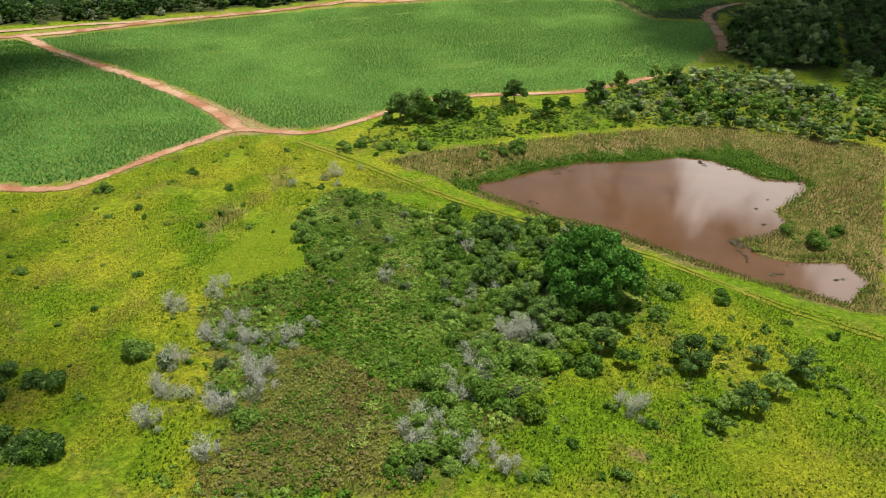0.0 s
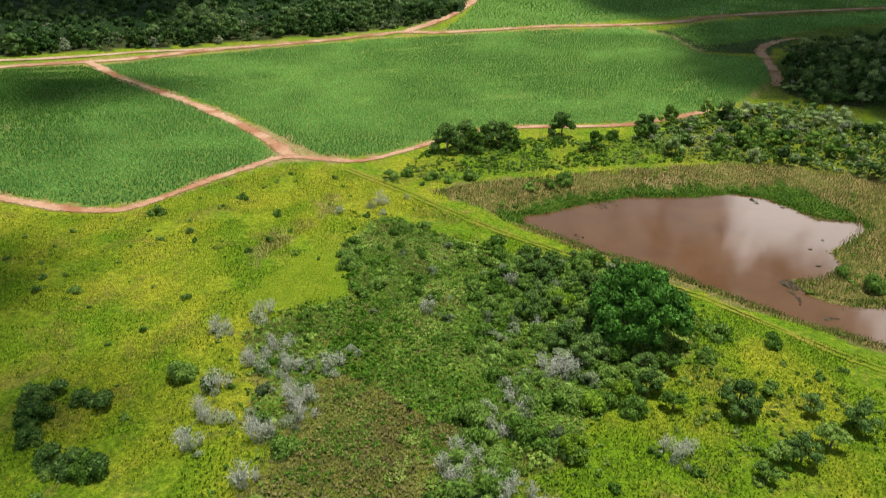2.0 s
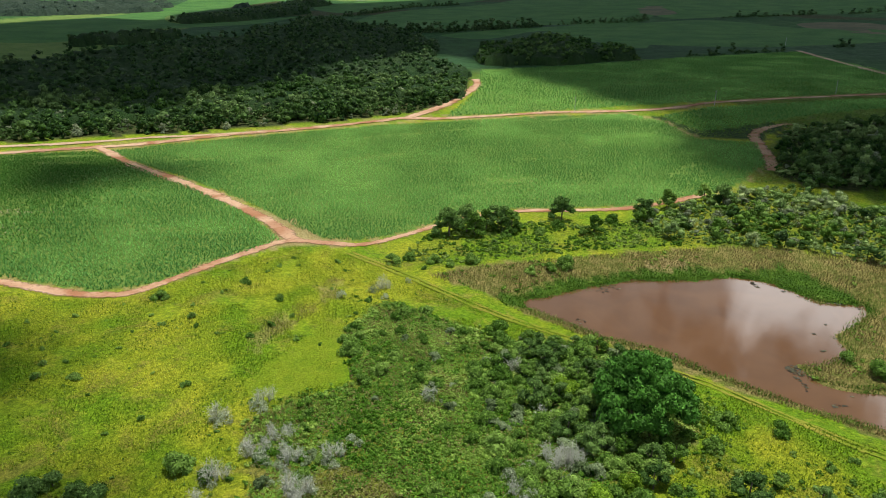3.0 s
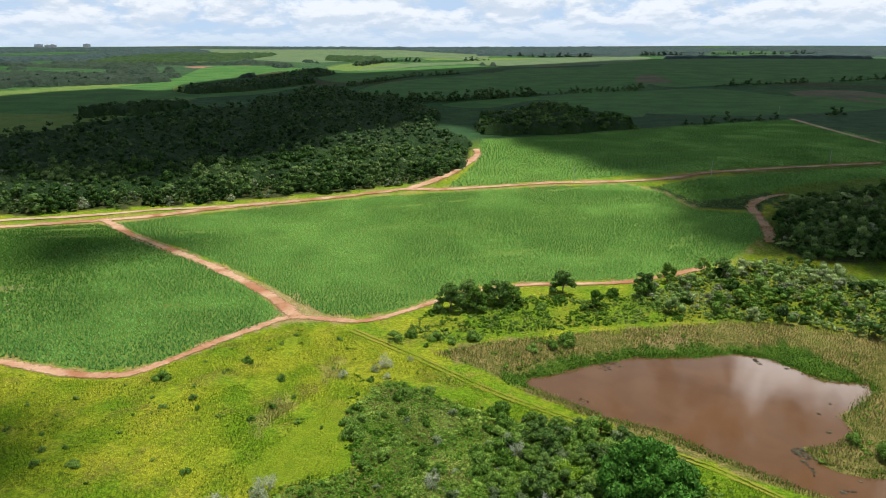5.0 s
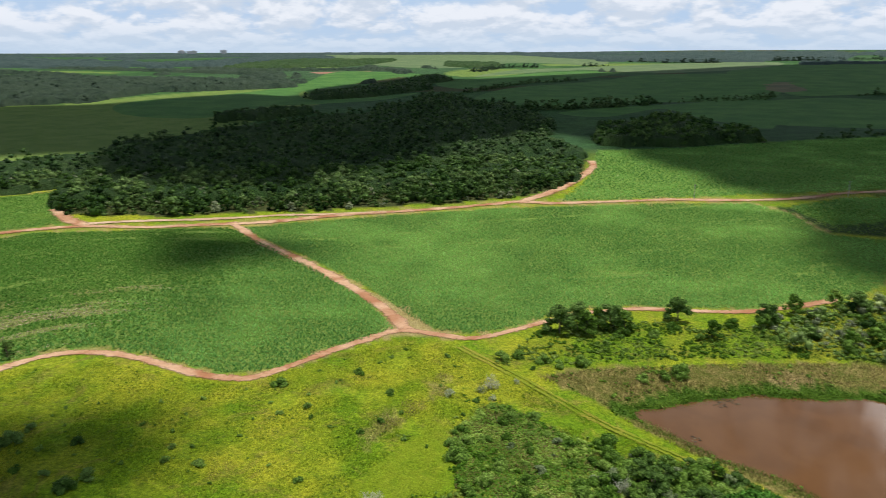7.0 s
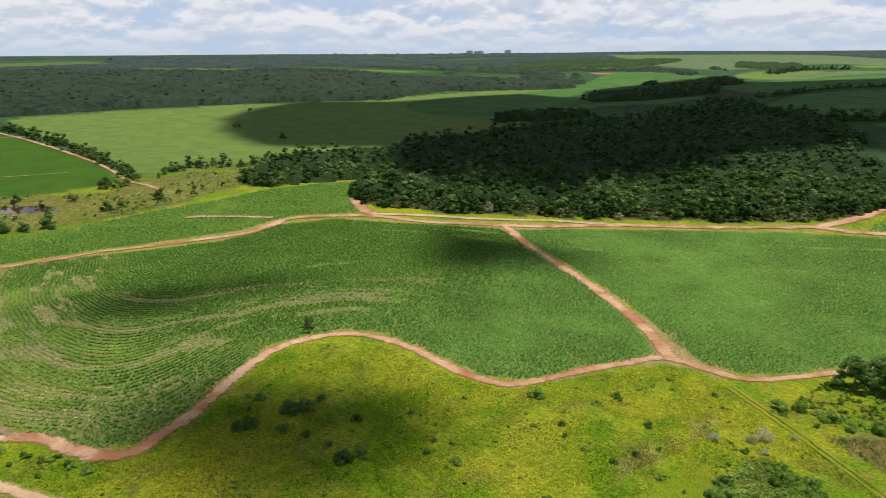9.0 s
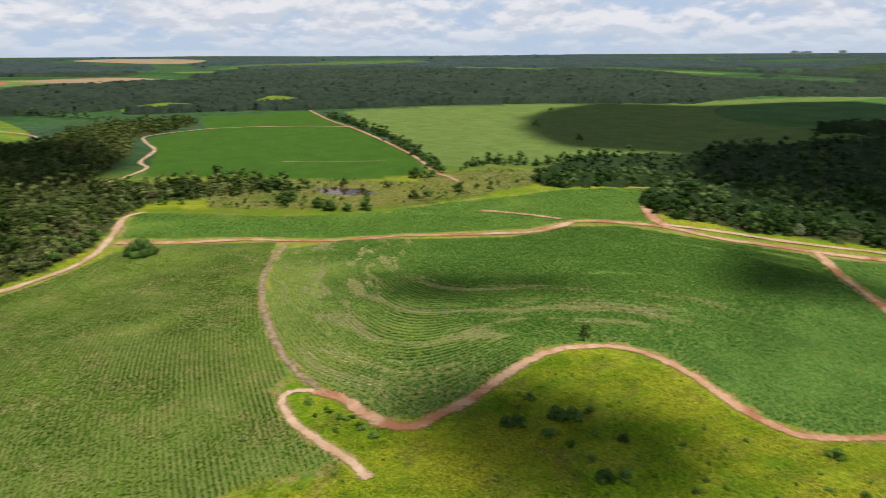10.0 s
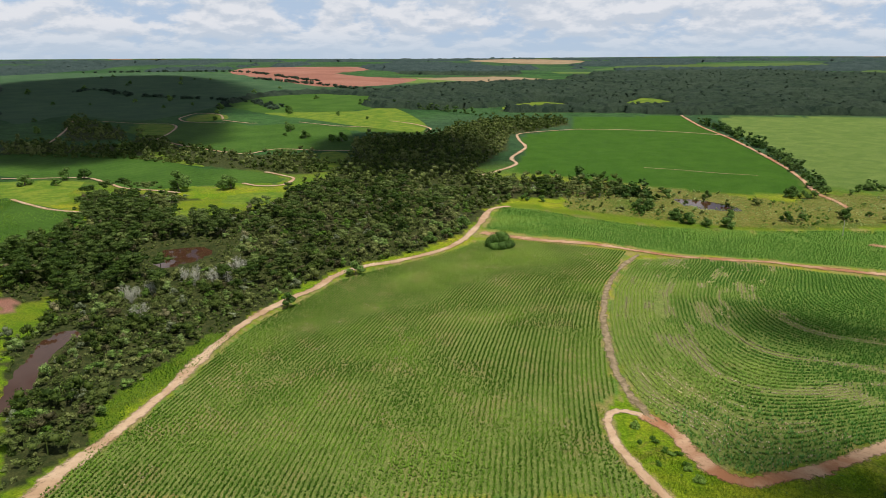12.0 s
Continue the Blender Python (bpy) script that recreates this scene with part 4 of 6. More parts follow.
def build_ground():
    ang = np.radians(np.concatenate([np.arange(-42, 128, 0.36), np.arange(128, 318, 6.0)]))
    rad = [0.0]
    while rad[-1] < 5400:
        rad.append(rad[-1] + max(1.7, (0.015 if rad[-1] < 800 else 0.02) * rad[-1]) if rad[-1] > 50 else rad[-1] + 10)
    rad = np.array(rad[1:])
    gx, gy = -np.sin(ang)[None] * rad[:, None], np.cos(ang)[None] * rad[:, None]
    x, y = np.append(gx.ravel(), 0.0), np.append(gy.ravel(), 0.0)
    r = np.hypot(x, y)
    z = height(x, y) + np.where(r < 600, (fnoise(x / 4, y / 4, 3) - 0.5) * 0.5, 0)
    for line, half in ROADS_AND_WIDTHS:
        if len(line) > 2:
            keep = gap(line, x, y) < half + 2
            z[keep] = height(x[keep], y[keep])
    n, k = len(ang), len(rad)
    i, j = np.meshgrid(np.arange(k - 1), np.arange(n), indexing="ij")
    quads = np.stack([i * n + j, (i + 1) * n + j, (i + 1) * n + (j + 1) % n, i * n + (j + 1) % n], -1).reshape(-1, 4)
    me = bpy.data.meshes.new("ground")
    faces = quads.tolist() + [(len(x) - 1, q, (q + 1) % n) for q in range(n)]
    me.from_pydata(np.stack([x, y, z], -1).tolist(), [], faces)
    me.polygons.foreach_set("use_smooth", np.ones(len(faces), bool))
    me.materials.append(GROUND)
    wx, wy = x + (vnoise(x / 5, y / 5, 7) - 0.5) * 5, y + (vnoise(x / 5, y / 5, 9) - 0.5) * 5
    zero = np.zeros(len(x))
    any_of = lambda polys: np.any([inside(p, wx, wy) for p in polys], axis=0).astype(float)
    cane = any_of([CANE_MAIN, CANE_LEFT, CANE_OUTER, CANE_RIDGE, CANE_FAR, CANE_STRIP])
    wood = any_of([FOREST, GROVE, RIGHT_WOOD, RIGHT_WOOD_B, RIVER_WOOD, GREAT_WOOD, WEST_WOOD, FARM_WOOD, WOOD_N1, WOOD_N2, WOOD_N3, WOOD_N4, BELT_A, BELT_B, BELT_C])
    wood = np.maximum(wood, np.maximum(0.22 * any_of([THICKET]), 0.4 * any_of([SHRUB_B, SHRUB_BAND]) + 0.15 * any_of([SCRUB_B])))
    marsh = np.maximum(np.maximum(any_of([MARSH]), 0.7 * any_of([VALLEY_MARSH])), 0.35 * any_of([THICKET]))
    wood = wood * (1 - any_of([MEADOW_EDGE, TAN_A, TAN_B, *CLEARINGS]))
    wood = np.maximum(wood, 0.5 * any_of([SCRUB_STRIP, VALLEY_MARSH, RIGHT_ROUGH]) * (1 - cane))
    lily = any_of([LILY_FRINGE])
    earth = np.maximum(any_of([RED_FIELD, BARE_BANK]), 0.6 * any_of([EARTH_SPOT]))
    emerald, pale, mown = np.maximum(np.maximum(any_of([EMERALD]), 0.5 * any_of([RIDGE_VERGE, MEADOW_EDGE])), 0.4 * any_of(CLEARINGS)), np.maximum(any_of([PALE_FIELD]), 0.45 * any_of([LIGHT_FAR, LIGHT_FAR_B])), np.maximum(np.maximum(0.4 * any_of([RIDGE_VERGE, MEADOW_EDGE]), 0.25 * any_of(CLEARINGS)), (0.75 * any_of([MOWN_PATCH]) + 0.2 * any_of([SMOOTH_PATCH])) * np.clip(fnoise(x / 6, y / 6, 14) * 3 - 0.4, 0, 1))
    far = np.maximum(np.clip((r - 560) / 160, 0, 1), any_of([FA, FB, FC, SCRUB_STRIP])) * (1 - 0.6 * mown)
    patch = vnoise(x / 420 + 5, y / 330, 21)
    earth = np.maximum(earth, ((patch > 0.94) & (r > 2400)).astype(float))
    pale = np.maximum(pale, ((patch < 0.22) & (r > 1500) & (r < 3000)).astype(float))
    wood = np.maximum(wood, ((patch > 0.60) & (patch < 0.8) & (r > 1600)).astype(float) * (1 - pale))
    for name, cols in (("cover_a", (cane, wood, marsh)), ("cover_b", (earth, emerald, pale)), ("cover_c", (lily, mown, far))):
        col = np.stack([*cols, zero + 1], -1).astype(np.float32)
        me.attributes.new(name, "FLOAT_COLOR", "POINT").data.foreach_set("color", col.ravel())
    soil = np.zeros(len(x))
    field = inside(CANE_LEFT, x, y)
    from_track = gap(TRACK_ROWS, x[field], y[field])
    soil[field] = 0.06 + 0.24 * np.clip(1.25 - from_track / 70, 0, 1)
    bend = bent_rows(x[field], y[field])
    failed = (x[field] < -172) & (bend > 4) & (bend < 80) & (fnoise(bend / 4.2, (x[field] - y[field]) / 22, 77) > 0.61)
    soil[field] = np.where(failed, 0.34, soil[field])
    soil[inside(CANE_MAIN, x, y)] = 0.06
    field = inside(CANE_OUTER, x, y)
    soil[field] = 0.28 + np.clip((fnoise((x[field] + 0.6 * y[field]) / 13, (y[field] - 0.6 * x[field]) / 9, 55) - 0.56) * 2, 0, 0.25)
    for field_line in (CANE_MAIN, CANE_LEFT, CANE_OUTER, CANE_RIDGE):
        edge = (gap(field_line, x, y, True) < 3.6) & (cane < 0.5) & (r < 600)
        soil[edge] = np.maximum(soil[edge], 0.15 + 0.6 * (fnoise(x[edge] / 4, y[edge] / 4, 19) > 0.5))
    verge = (gap(FAR_ROAD, x, y) < 9) & (r > 300) & (r < 620)
    soil[verge] = np.maximum(soil[verge], 0.15 + 0.4 * (fnoise(x[verge] / 9, y[verge] / 9, 29) > 0.52))
    soil = np.maximum(soil, 0.9 * any_of([JUNCTION]))
    soil = np.maximum(soil, np.maximum(0.9 * any_of([SAND_A, SAND_B]), 0.55 * any_of([TAN_B])))
    soil = np.maximum(soil, 0.45 * any_of([DRY_STRIP]) * (fnoise(x / 5, y / 5, 4) > 0.42))
    me.attributes.new("dry", "FLOAT", "POINT").data.foreach_set("value", dryness(x, y).astype(np.float32))
    me.attributes.new("soil", "FLOAT", "POINT").data.foreach_set("value", soil.astype(np.float32))
    me.update(calc_edges=True)
    return tagged(new("ground", me), "rolling grassland and farmland reaching the horizon", "ground", "", "structure")


def road(points, width, mat, label, name="road", each=2.5, seed=0, aside=0.0):
    """A dirt road draped over the land, with ragged verges and worn wheel tracks."""
    line = smooth_line(points, each)
    t = np.gradient(line, axis=0)
    t /= np.linalg.norm(t, axis=1)[:, None] + 1e-9
    side = np.stack([-t[:, 1], t[:, 0]], -1)
    line = line + side * aside
    s = np.arange(len(line)) * each
    cols = 7
    verts, sides = [], []
    for k in range(cols):
        u = k / (cols - 1) * 2 - 1
        w = width * 0.80 * (1 + 0.8 * (fnoise(s / 6, s * 0 + k // 4, seed + k // 4) - 0.45) * abs(u)) * u
        w = w * (0.72 + 0.62 * fnoise(s / 22, s * 0 + 9, seed + 30))
        p = line + side * w[:, None]
        r = np.hypot(p[:, 0], p[:, 1])
        z = height(p[:, 0], p[:, 1]) + 0.10 + 0.0007 * r - (0.07 if k in (2, 4) else 0.0) - (0.10 if k in (0, cols - 1) else 0.0)
        verts.append(np.column_stack([p, z]))
        sides.append(np.full(len(line), abs(u)))
    n = len(line)
    verts = np.concatenate(verts)
    i, k = np.meshgrid(np.arange(n - 1), np.arange(cols - 1))
    quads = np.stack([k * n + i, (k + 1) * n + i, (k + 1) * n + i + 1, k * n + i + 1], -1).reshape(-1, 4)[:, ::-1]
    ob = new(name, quads_mesh(name, verts, quads, mat, np.concatenate(sides), True))
    return tagged(ob, label, "dirt road", "", "structure")


ROADS_AND_WIDTHS = [(EDGE_ROAD, 3), (DIAGONAL_ROAD, 3), (FAR_ROAD, 3), (RIVER_ROAD, 3), (HARVEST_TRACK, 2)]
build_ground()
road(EDGE_ROAD[:7], 2.0, PALE_EARTH, 'narrow pale dirt track round the field corner', each=2, seed=7)
road(EDGE_ROAD[6:], 3.0, RED_EARTH, 'red dirt road winding between cane and meadow', each=2, seed=1)
road(DIAGONAL_ROAD, 4.6, RED_EARTH, 'red dirt road cutting between two cane fields', each=2, seed=2)
road(FAR_ROAD, 4.8, RED_EARTH, 'red dirt road below the forest edge', each=3, seed=3)
road(RIVER_ROAD, 3.7, PALE_EARTH, 'pale dirt road between river woodland and cane', each=2, seed=4)
road(HARVEST_TRACK, 1.9, TRACK_EARTH, 'stony grey-brown harvest track through the cane', each=2, seed=5)
for rut in (-0.9, 0.9):
    road(DAM_TRACK, 0.9, GRASS_TRACK, 'worn wheel rut of the grassy track along the dam', each=2, seed=6, aside=rut)
road([(-288, 329), (-260, 345), (-235, 356), (-212, 369), (-190, 383), (-172, 389), (-134, 406)], 4, PALE_EARTH, 'distant pale dirt farm road', each=5, seed=10)
road([(-56, 447), (-38, 483), (-24, 536), (-15, 597), (-18, 632)], 6, RED_EARTH, 'distant red dirt road between fields', each=5, seed=11)
road([(-283, 325), (-304, 336), (-333, 358)], 6, RED_EARTH, 'distant red dirt road between fields', each=5, seed=12)
road([(-391, 265), (-372, 274), (-356, 280), (-334, 287)], 3.5, RED_EARTH, 'distant red dirt road between fields', each=5, seed=13)
road([(-1135, 428), (-978, 398), (-858, 385), (-743, 366), (-645, 346), (-582, 328), (-528, 310), (-498, 308), (-474, 303)], 3.4, RED_EARTH, 'distant red dirt road between fields', each=5, seed=14)
road([(-976, 224), (-960, 282), (-923, 346), (-878, 394)], 3, PALE_EARTH, 'distant pale dirt farm road', each=5, seed=15)
road([(-976, 224), (-941, 145), (-877, 131), (-804, 128), (-728, 102), (-680, 99), (-621, 60)], 3.2, PALE_EARTH, 'distant pale dirt farm road', each=5, seed=16)
road([(-656, 217), (-641, 244), (-624, 268), (-606, 301)], 1.0, PALE_EARTH, 'distant pale dirt farm road', each=5, seed=17)
road([(-629, -357), (-630, -329), (-631, -286), (-603, -255), (-579, -232), (-570, -210), (-556, -180)], 2.6, PALE_EARTH, 'distant pale dirt farm road', each=5, seed=30)
road([(-596, -141), (-582, -124), (-586, -106), (-616, -102), (-634, -115), (-654, -134)], 2.8, PALE_EARTH, 'distant pale dirt farm road', each=5, seed=31)
road([(-1167, -305), (-1117, -253), (-1116, -240)], 3.0, PALE_EARTH, 'distant pale dirt farm road', each=5, seed=32)
road([(-1159, -493), (-1118, -417), (-1107, -370), (-1064, -346), (-982, -329), (-911, -321)], 3.0, PALE_EARTH, 'distant pale dirt farm road', each=5, seed=33)
road([(-911, -321), (-854, -273), (-791, -205), (-776, -177), (-812, -153), (-799, -107), (-792, -69)], 3.2, PALE_EARTH, 'distant pale dirt farm road', each=5, seed=34)
road([(-1186, -310), (-1273, -339), (-1301, -384), (-1234, -388), (-1192, -382), (-1142, -351), (-1120, -288)], 3.2, PALE_EARTH, 'distant pale dirt farm road', each=5, seed=35)
road([(-1128, -177), (-1063, -109), (-1042, -58)], 3.0, PALE_EARTH, 'distant pale dirt farm road', each=5, seed=36)
road([(-839, -436), (-892, -442), (-1054, -497), (-1181, -547)], 2.6, PALE_EARTH, 'distant pale dirt farm road', each=5, seed=37)
road([(-537, -298), (-519, -277), (-499, -251), (-488, -223)], 2.2, PALE_EARTH, 'distant pale dirt farm road', each=5, seed=38)
road([(-1130, -36), (-1083, -1), (-1018, 24), (-975, 19)], 3.2, PALE_EARTH, 'distant pale dirt farm road', each=5, seed=39)
road([(127, 324), (134, 347), (137, 368), (141, 392), (154, 411), (171, 422)], 4.5, RED_EARTH, 'distant red dirt road between fields', each=5, seed=24)
road([(364, 909), (358, 789), (355, 679)], 6, PALE_EARTH, 'distant pale dirt farm road', each=5, seed=25)


def water(poly, level, label):
    line = smooth_line(poly, 3.0, True)
    mid = line.mean(0)
    line = mid + (line - mid) * (1 + 1.2 / np.linalg.norm(line - mid, axis=1))[:, None]
    me = bpy.data.meshes.new("water")
    me.from_pydata([(*p, level) for p in line], [], [tuple(range(len(line)))])
    me.materials.append(MUD_WATER if level == WATERS[0][1] else RIVER_WATER)
    return tagged(new("water", me), label, "pond", "", "structure")


for (poly, level), label in zip(WATERS, ("muddy brown farm pond mirroring the clouds", "small silted pond in the marshy valley", "brown river winding among trees", "brown river pool among trees")):
    water(poly, level, label)


# ---- fields of the plain, laid over the land ----
def field(plot, mat, label):
    rim = smooth_line(plot, 25.0, True)
    far = float(np.hypot(*rim.mean(0)))
    x, y = scatter(plot, max(18.0, far * 0.03), np.random.default_rng(3), 0.2)
    near_rim = gap(rim, x, y, True) < 8
    pts = [Vector(p) for p in rim] + [Vector(p) for p in zip(x[~near_rim], y[~near_rim])]
    ring = list(range(len(rim)))
    flat, _, faces, *_ = delaunay_2d_cdt(pts, [], [ring], 1, 0.01)
    v = np.array([p[:] for p in flat])
    r = np.hypot(v[:, 0], v[:, 1])
    me = bpy.data.meshes.new("field")
    me.from_pydata(np.column_stack([v, height(v[:, 0], v[:, 1]) + np.where(gap(rim, v[:, 0], v[:, 1], True) < 1, 0.03, 0.35 + 0.0002 * r)]).tolist(), [], [list(f) for f in faces])
    me.materials.append(mat)
    me.polygons.foreach_set("use_smooth", np.ones(len(me.polygons), bool))
    return tagged(new("field", me), label, "field", "fields of the plain", "structure")


def scatter(poly, each, rng, jitter=0.5):
    p = np.asarray(poly, float)
    (x0, y0), (x1, y1) = p.min(0), p.max(0)
    gx, gy = np.meshgrid(np.arange(x0, x1, each), np.arange(y0, y1, each))
    x = gx.ravel() + rng.uniform(-jitter, jitter, gx.size) * each
    y = gy.ravel() + rng.uniform(-jitter, jitter, gx.size) * each
    keep = inside(poly, x, y)
    return x[keep], y[keep]


for plot in (F_A, F_A2, F_B, F_N, F_5, F_6):
    field(plot, CROP, "far green sugarcane field under a passing cloud")
for plot in (FA, FB, FC, FA_TOP):
    field(plot, FARM_CROP, "green sugarcane field of the far farm")
field(F_DARK, SHADED_CROP, "wide green field, cloud shade also put into its dull colour")
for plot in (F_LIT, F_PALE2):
    field(plot, SUNLIT_CROP, "far green field, sunlight put into its pale colour")
field(RED_FIELD, RED_SOIL, "ploughed red earth field on the plain")
for plot in (TAN_B, TAN_C):
    field(plot, TAN_SOIL, "tan bare strip of harvested land")
for plot in (F_BROWN, F_BROWN2):
    field(plot, STUBBLE, "brownish cut field on the far plain")
for plot in (G_1, G_2, G_3, G_4, G_5, G_6, G_7, G_8, G_9):
    field(plot, PASTURE, "bright yellow-green pasture between the farm fields")


# ---- crops and grasses ----
def tufts(x, y, z, tall, wide, blades, rng, lean=0.95):
    """Leaning blades in clumps; returns verts, quads and the clump of each vertex."""
    n = len(x)
    ang = rng.uniform(0, 2 * np.pi, (n, blades))
    ln = tall[:, None] * rng.uniform(0.7, 1.2, (n, blades))
    tip = rng.uniform(0.25, 1.0, (n, blades)) * lean * ln
    dx, dy = np.cos(ang), np.sin(ang)
    w = (wide * rng.uniform(0.7, 1.3, (n, blades)))
    base = np.stack([np.repeat(x[:, None], blades, 1), np.repeat(y[:, None], blades, 1), np.repeat(z[:, None], blades, 1)], -1)
    d = np.stack([dx, dy, 0 * dx], -1)
    s = np.stack([-dy, dx, 0 * dx], -1)
    upz = np.array([0, 0, 1.0])
    low = base + upz * (ln * 0.12)[..., None]
    v = np.stack([low - s * w[..., None], low + s * w[..., None], base + d * tip[..., None] + upz * (ln * 0.9)[..., None]], 2)
    verts = v.reshape(-1, 3)
    return verts, np.arange(len(verts)).reshape(-1, 3), np.repeat(np.arange(n), blades * 3)


def rows_at(line):
    return lambda x, y: gap(line, x, y)


slope = lambda x, y: x * -0.36 + y * 0.93


def cane_field(poly, rows, pitch, along, tall, wide, blades, mat, label, seed, gaps=0.72, bare=None, only=None, aged=None, name="cane_field"):
    rng = np.random.default_rng(seed)
    x, y = scatter(poly, math.sqrt(pitch * along), rng)
    for _ in range(2):
        f = rows(x, y)
        gx, gy = (rows(x + 0.05, y) - f) / 0.05, (rows(x, y + 0.05) - f) / 0.05
        off = (f - np.round(f / pitch) * pitch) / np.maximum(gx * gx + gy * gy, 0.25)
        x, y = x - off * gx, y - off * gy
    f = rows(x, y)
    thin = fnoise(f / 9, (x + y) / 60, seed)
    keep = inside(poly, x, y) & (thin < gaps + rng.uniform(-0.06, 0.1, len(x)))
    if bare:
        keep &= ~bare(x, y, f, rng)
    if only:
        keep &= only(x, y, f, rng)
    x, y = x[keep], y[keep]
    loose = 0.12 + 0.24 * np.clip((fnoise(x / 24, y / 24, seed + 12) - 0.45) * 4, 0, 1)
    x, y = x + rng.normal(0, 1, len(x)) * loose, y + rng.normal(0, 1, len(x)) * loose
    vigour = fnoise(x / 14, y / 14, seed + 5)
    verts, quads, own = tufts(x, y, height(x, y) - 0.05, tall * (0.65 + 0.6 * vigour), wide, blades, rng)
    tint = np.clip((fnoise(x / 30, y / 30, seed + 9) - 0.42) * 2.2 + rng.uniform(-0.12, 0.12, len(x)), 0, 1)
    if aged:
        tint = np.clip(tint + aged(x, y), 0, 1)
    ob = new(name, quads_mesh(name, verts, quads, mat, tint[own]))
    return tagged(ob, label, "sugarcane", "", "stuff")



cane_field(CANE_OUTER, rows_at(OUTER_ROWS), 1.5, 0.46, 0.68, 0.25, 5, YOUNG_CANE, "rows of young green sugarcane with pale soil between", 1, 0.88)
lush_side = lambda x, y, f, rng: x > -165 + rng.uniform(-25, 25, len(x))
cane_field(CANE_LEFT, slope, 1.4, 0.7, 1.2, 0.15, 4, CANE, "dense green sugarcane beside the dirt roads", 10, 0.76, None, lush_side)
cane_field(CANE_LEFT, bent_rows, 1.5, 0.56, 0.95, 0.20, 4, THIN_CANE, "curved rows of green sugarcane with failed strips", 2, 0.74, lambda x, y, f, rng: streaks(x, y, f, rng) | lush_side(x, y, f, rng), None, lambda x, y: 0.65 - gap(TRACK_ROWS, x, y) / 65)
cane_field(CANE_LEFT, bent_rows, 1.5, 0.55, 0.55, 0.20, 4, STRAW, "strips of pale dry straw where the cane failed", 8, 0.9, None, streaks, None, "cane_straw")
cane_field(CANE_OUTER, rows_at(OUTER_ROWS), 1.5, 1.0, 0.45, 0.14, 4, STRAW, "pale dry straw in thin places of the cane", 9, 0.9, None, lambda x, y, f, rng: (fnoise((x + 0.6 * y) / 13, (y - 0.6 * x) / 9, 55) > 0.62) & (rng.uniform(0, 1, len(x)) < 0.6), None, "cane_straw")
cane_field(CANE_MAIN, slope, 1.4, 0.7, 1.05, 0.15, 4, CANE, "dense field of green sugarcane beside the dirt roads", 3, 0.76)
cane_field(CANE_RIDGE, slope, 1.6, 1.1, 1.0, 0.2, 4, THIN_CANE, "green sugarcane along the ridge", 4, 0.76)
cane_field(CANE_FAR, slope, 2.4, 2.6, 1.2, 0.4, 4, CANE, "green sugarcane beyond the dirt road", 5, 0.78)


cane_field(FC, lambda x, y: x * 0.5 + y * 0.86, 2.6, 1.2, 1.0, 0.3, 3, YOUNG_CANE, "distant rows of green sugarcane", 7, 0.8)
cane_field(CANE_STRIP, slope, 2.4, 1.6, 1.2, 0.3, 4, CANE, "green sugarcane beside the dirt road", 6, 0.8)


def grass(poly, each, tall, wide, blades, mat, label, seed, keep=None, name="grass", category="grass"):
    rng = np.random.default_rng(seed)
    x, y = scatter(poly, each, rng)
    if keep:
        ok = keep(x, y)
        x, y = x[ok], y[ok]
    lush = fnoise(x / 7, y / 7, seed)
    verts, quads, own = tufts(x, y, height(x, y) - 0.05, tall * (0.4 + 1.1 * lush), wide, blades, rng, 0.8)
    tint = dryness(x, y) if mat is GRASS else np.clip((fnoise(x / 10, y / 10, seed + 3) - 0.4) * 2.5, 0, 1)
    return tagged(new(name, quads_mesh(name, verts, quads, mat, tint[own])), label, category, "", "stuff")


MEADOW = [(-200, 50), (-150, 35), (-60, 45), (0, 50), (80, 50), (110, 90), (88, 104), (50, 141), (22, 158), (-22, 190), (-50, 212), (-66, 216), (-92, 180), (-100, 166), (-120, 166), (-150, 170), (-172, 155), (-170, 140), (-150, 95), (-156, 72)]
off_roads = lambda x, y: (gap(EDGE_ROAD, x, y) > 1.2 + 1.6 * fnoise(x / 2.5, y / 2.5, 6)) & ~inside(MOWN_PATCH, x, y) & (fnoise(x / 12, y / 12, 8) > 0.36) & ~inside(CANE_LEFT, x, y) & ~inside(CANE_OUTER, x, y)
grass(MEADOW, 0.64, 0.50, 0.10, 3, GRASS, "bright green and straw-yellow meadow grass", 11, lambda x, y: off_roads(x, y) & ~inside(THICKET, x, y))
grass(MEADOW, 1.3, 0.52, 0.10, 6, TUSSOCK, "darker green tussocks in the meadow", 15, lambda x, y: off_roads(x, y) & ~inside(THICKET, x, y) & (fnoise(x / 8, y / 8, 17) > 0.44), "tussocks", "grass")
grass(MOWN_PATCH, 0.75, 0.36, 0.09, 3, GRASS, "short bright green grass in the meadow", 16, lambda x, y: ~inside(THICKET, x, y) & (fnoise(x / 4, y / 4, 18) > 0.38))
grass(RIVER_BANK, 1.0, 0.7, 0.2, 3, WEED_LEAF, "bright green grass beside the river road", 12)
in_pond = lambda x, y: inside(WATERS[0][0], x, y)
grass(MARSH, 0.75, 1.0, 0.09, 4, REED, "brown and green reeds round the muddy pond", 13, lambda x, y: ~in_pond(x, y) & ~inside(LILY_FRINGE, x, y) & (gap(DAM_TRACK, x, y) > 4.5), "reeds", "reeds")
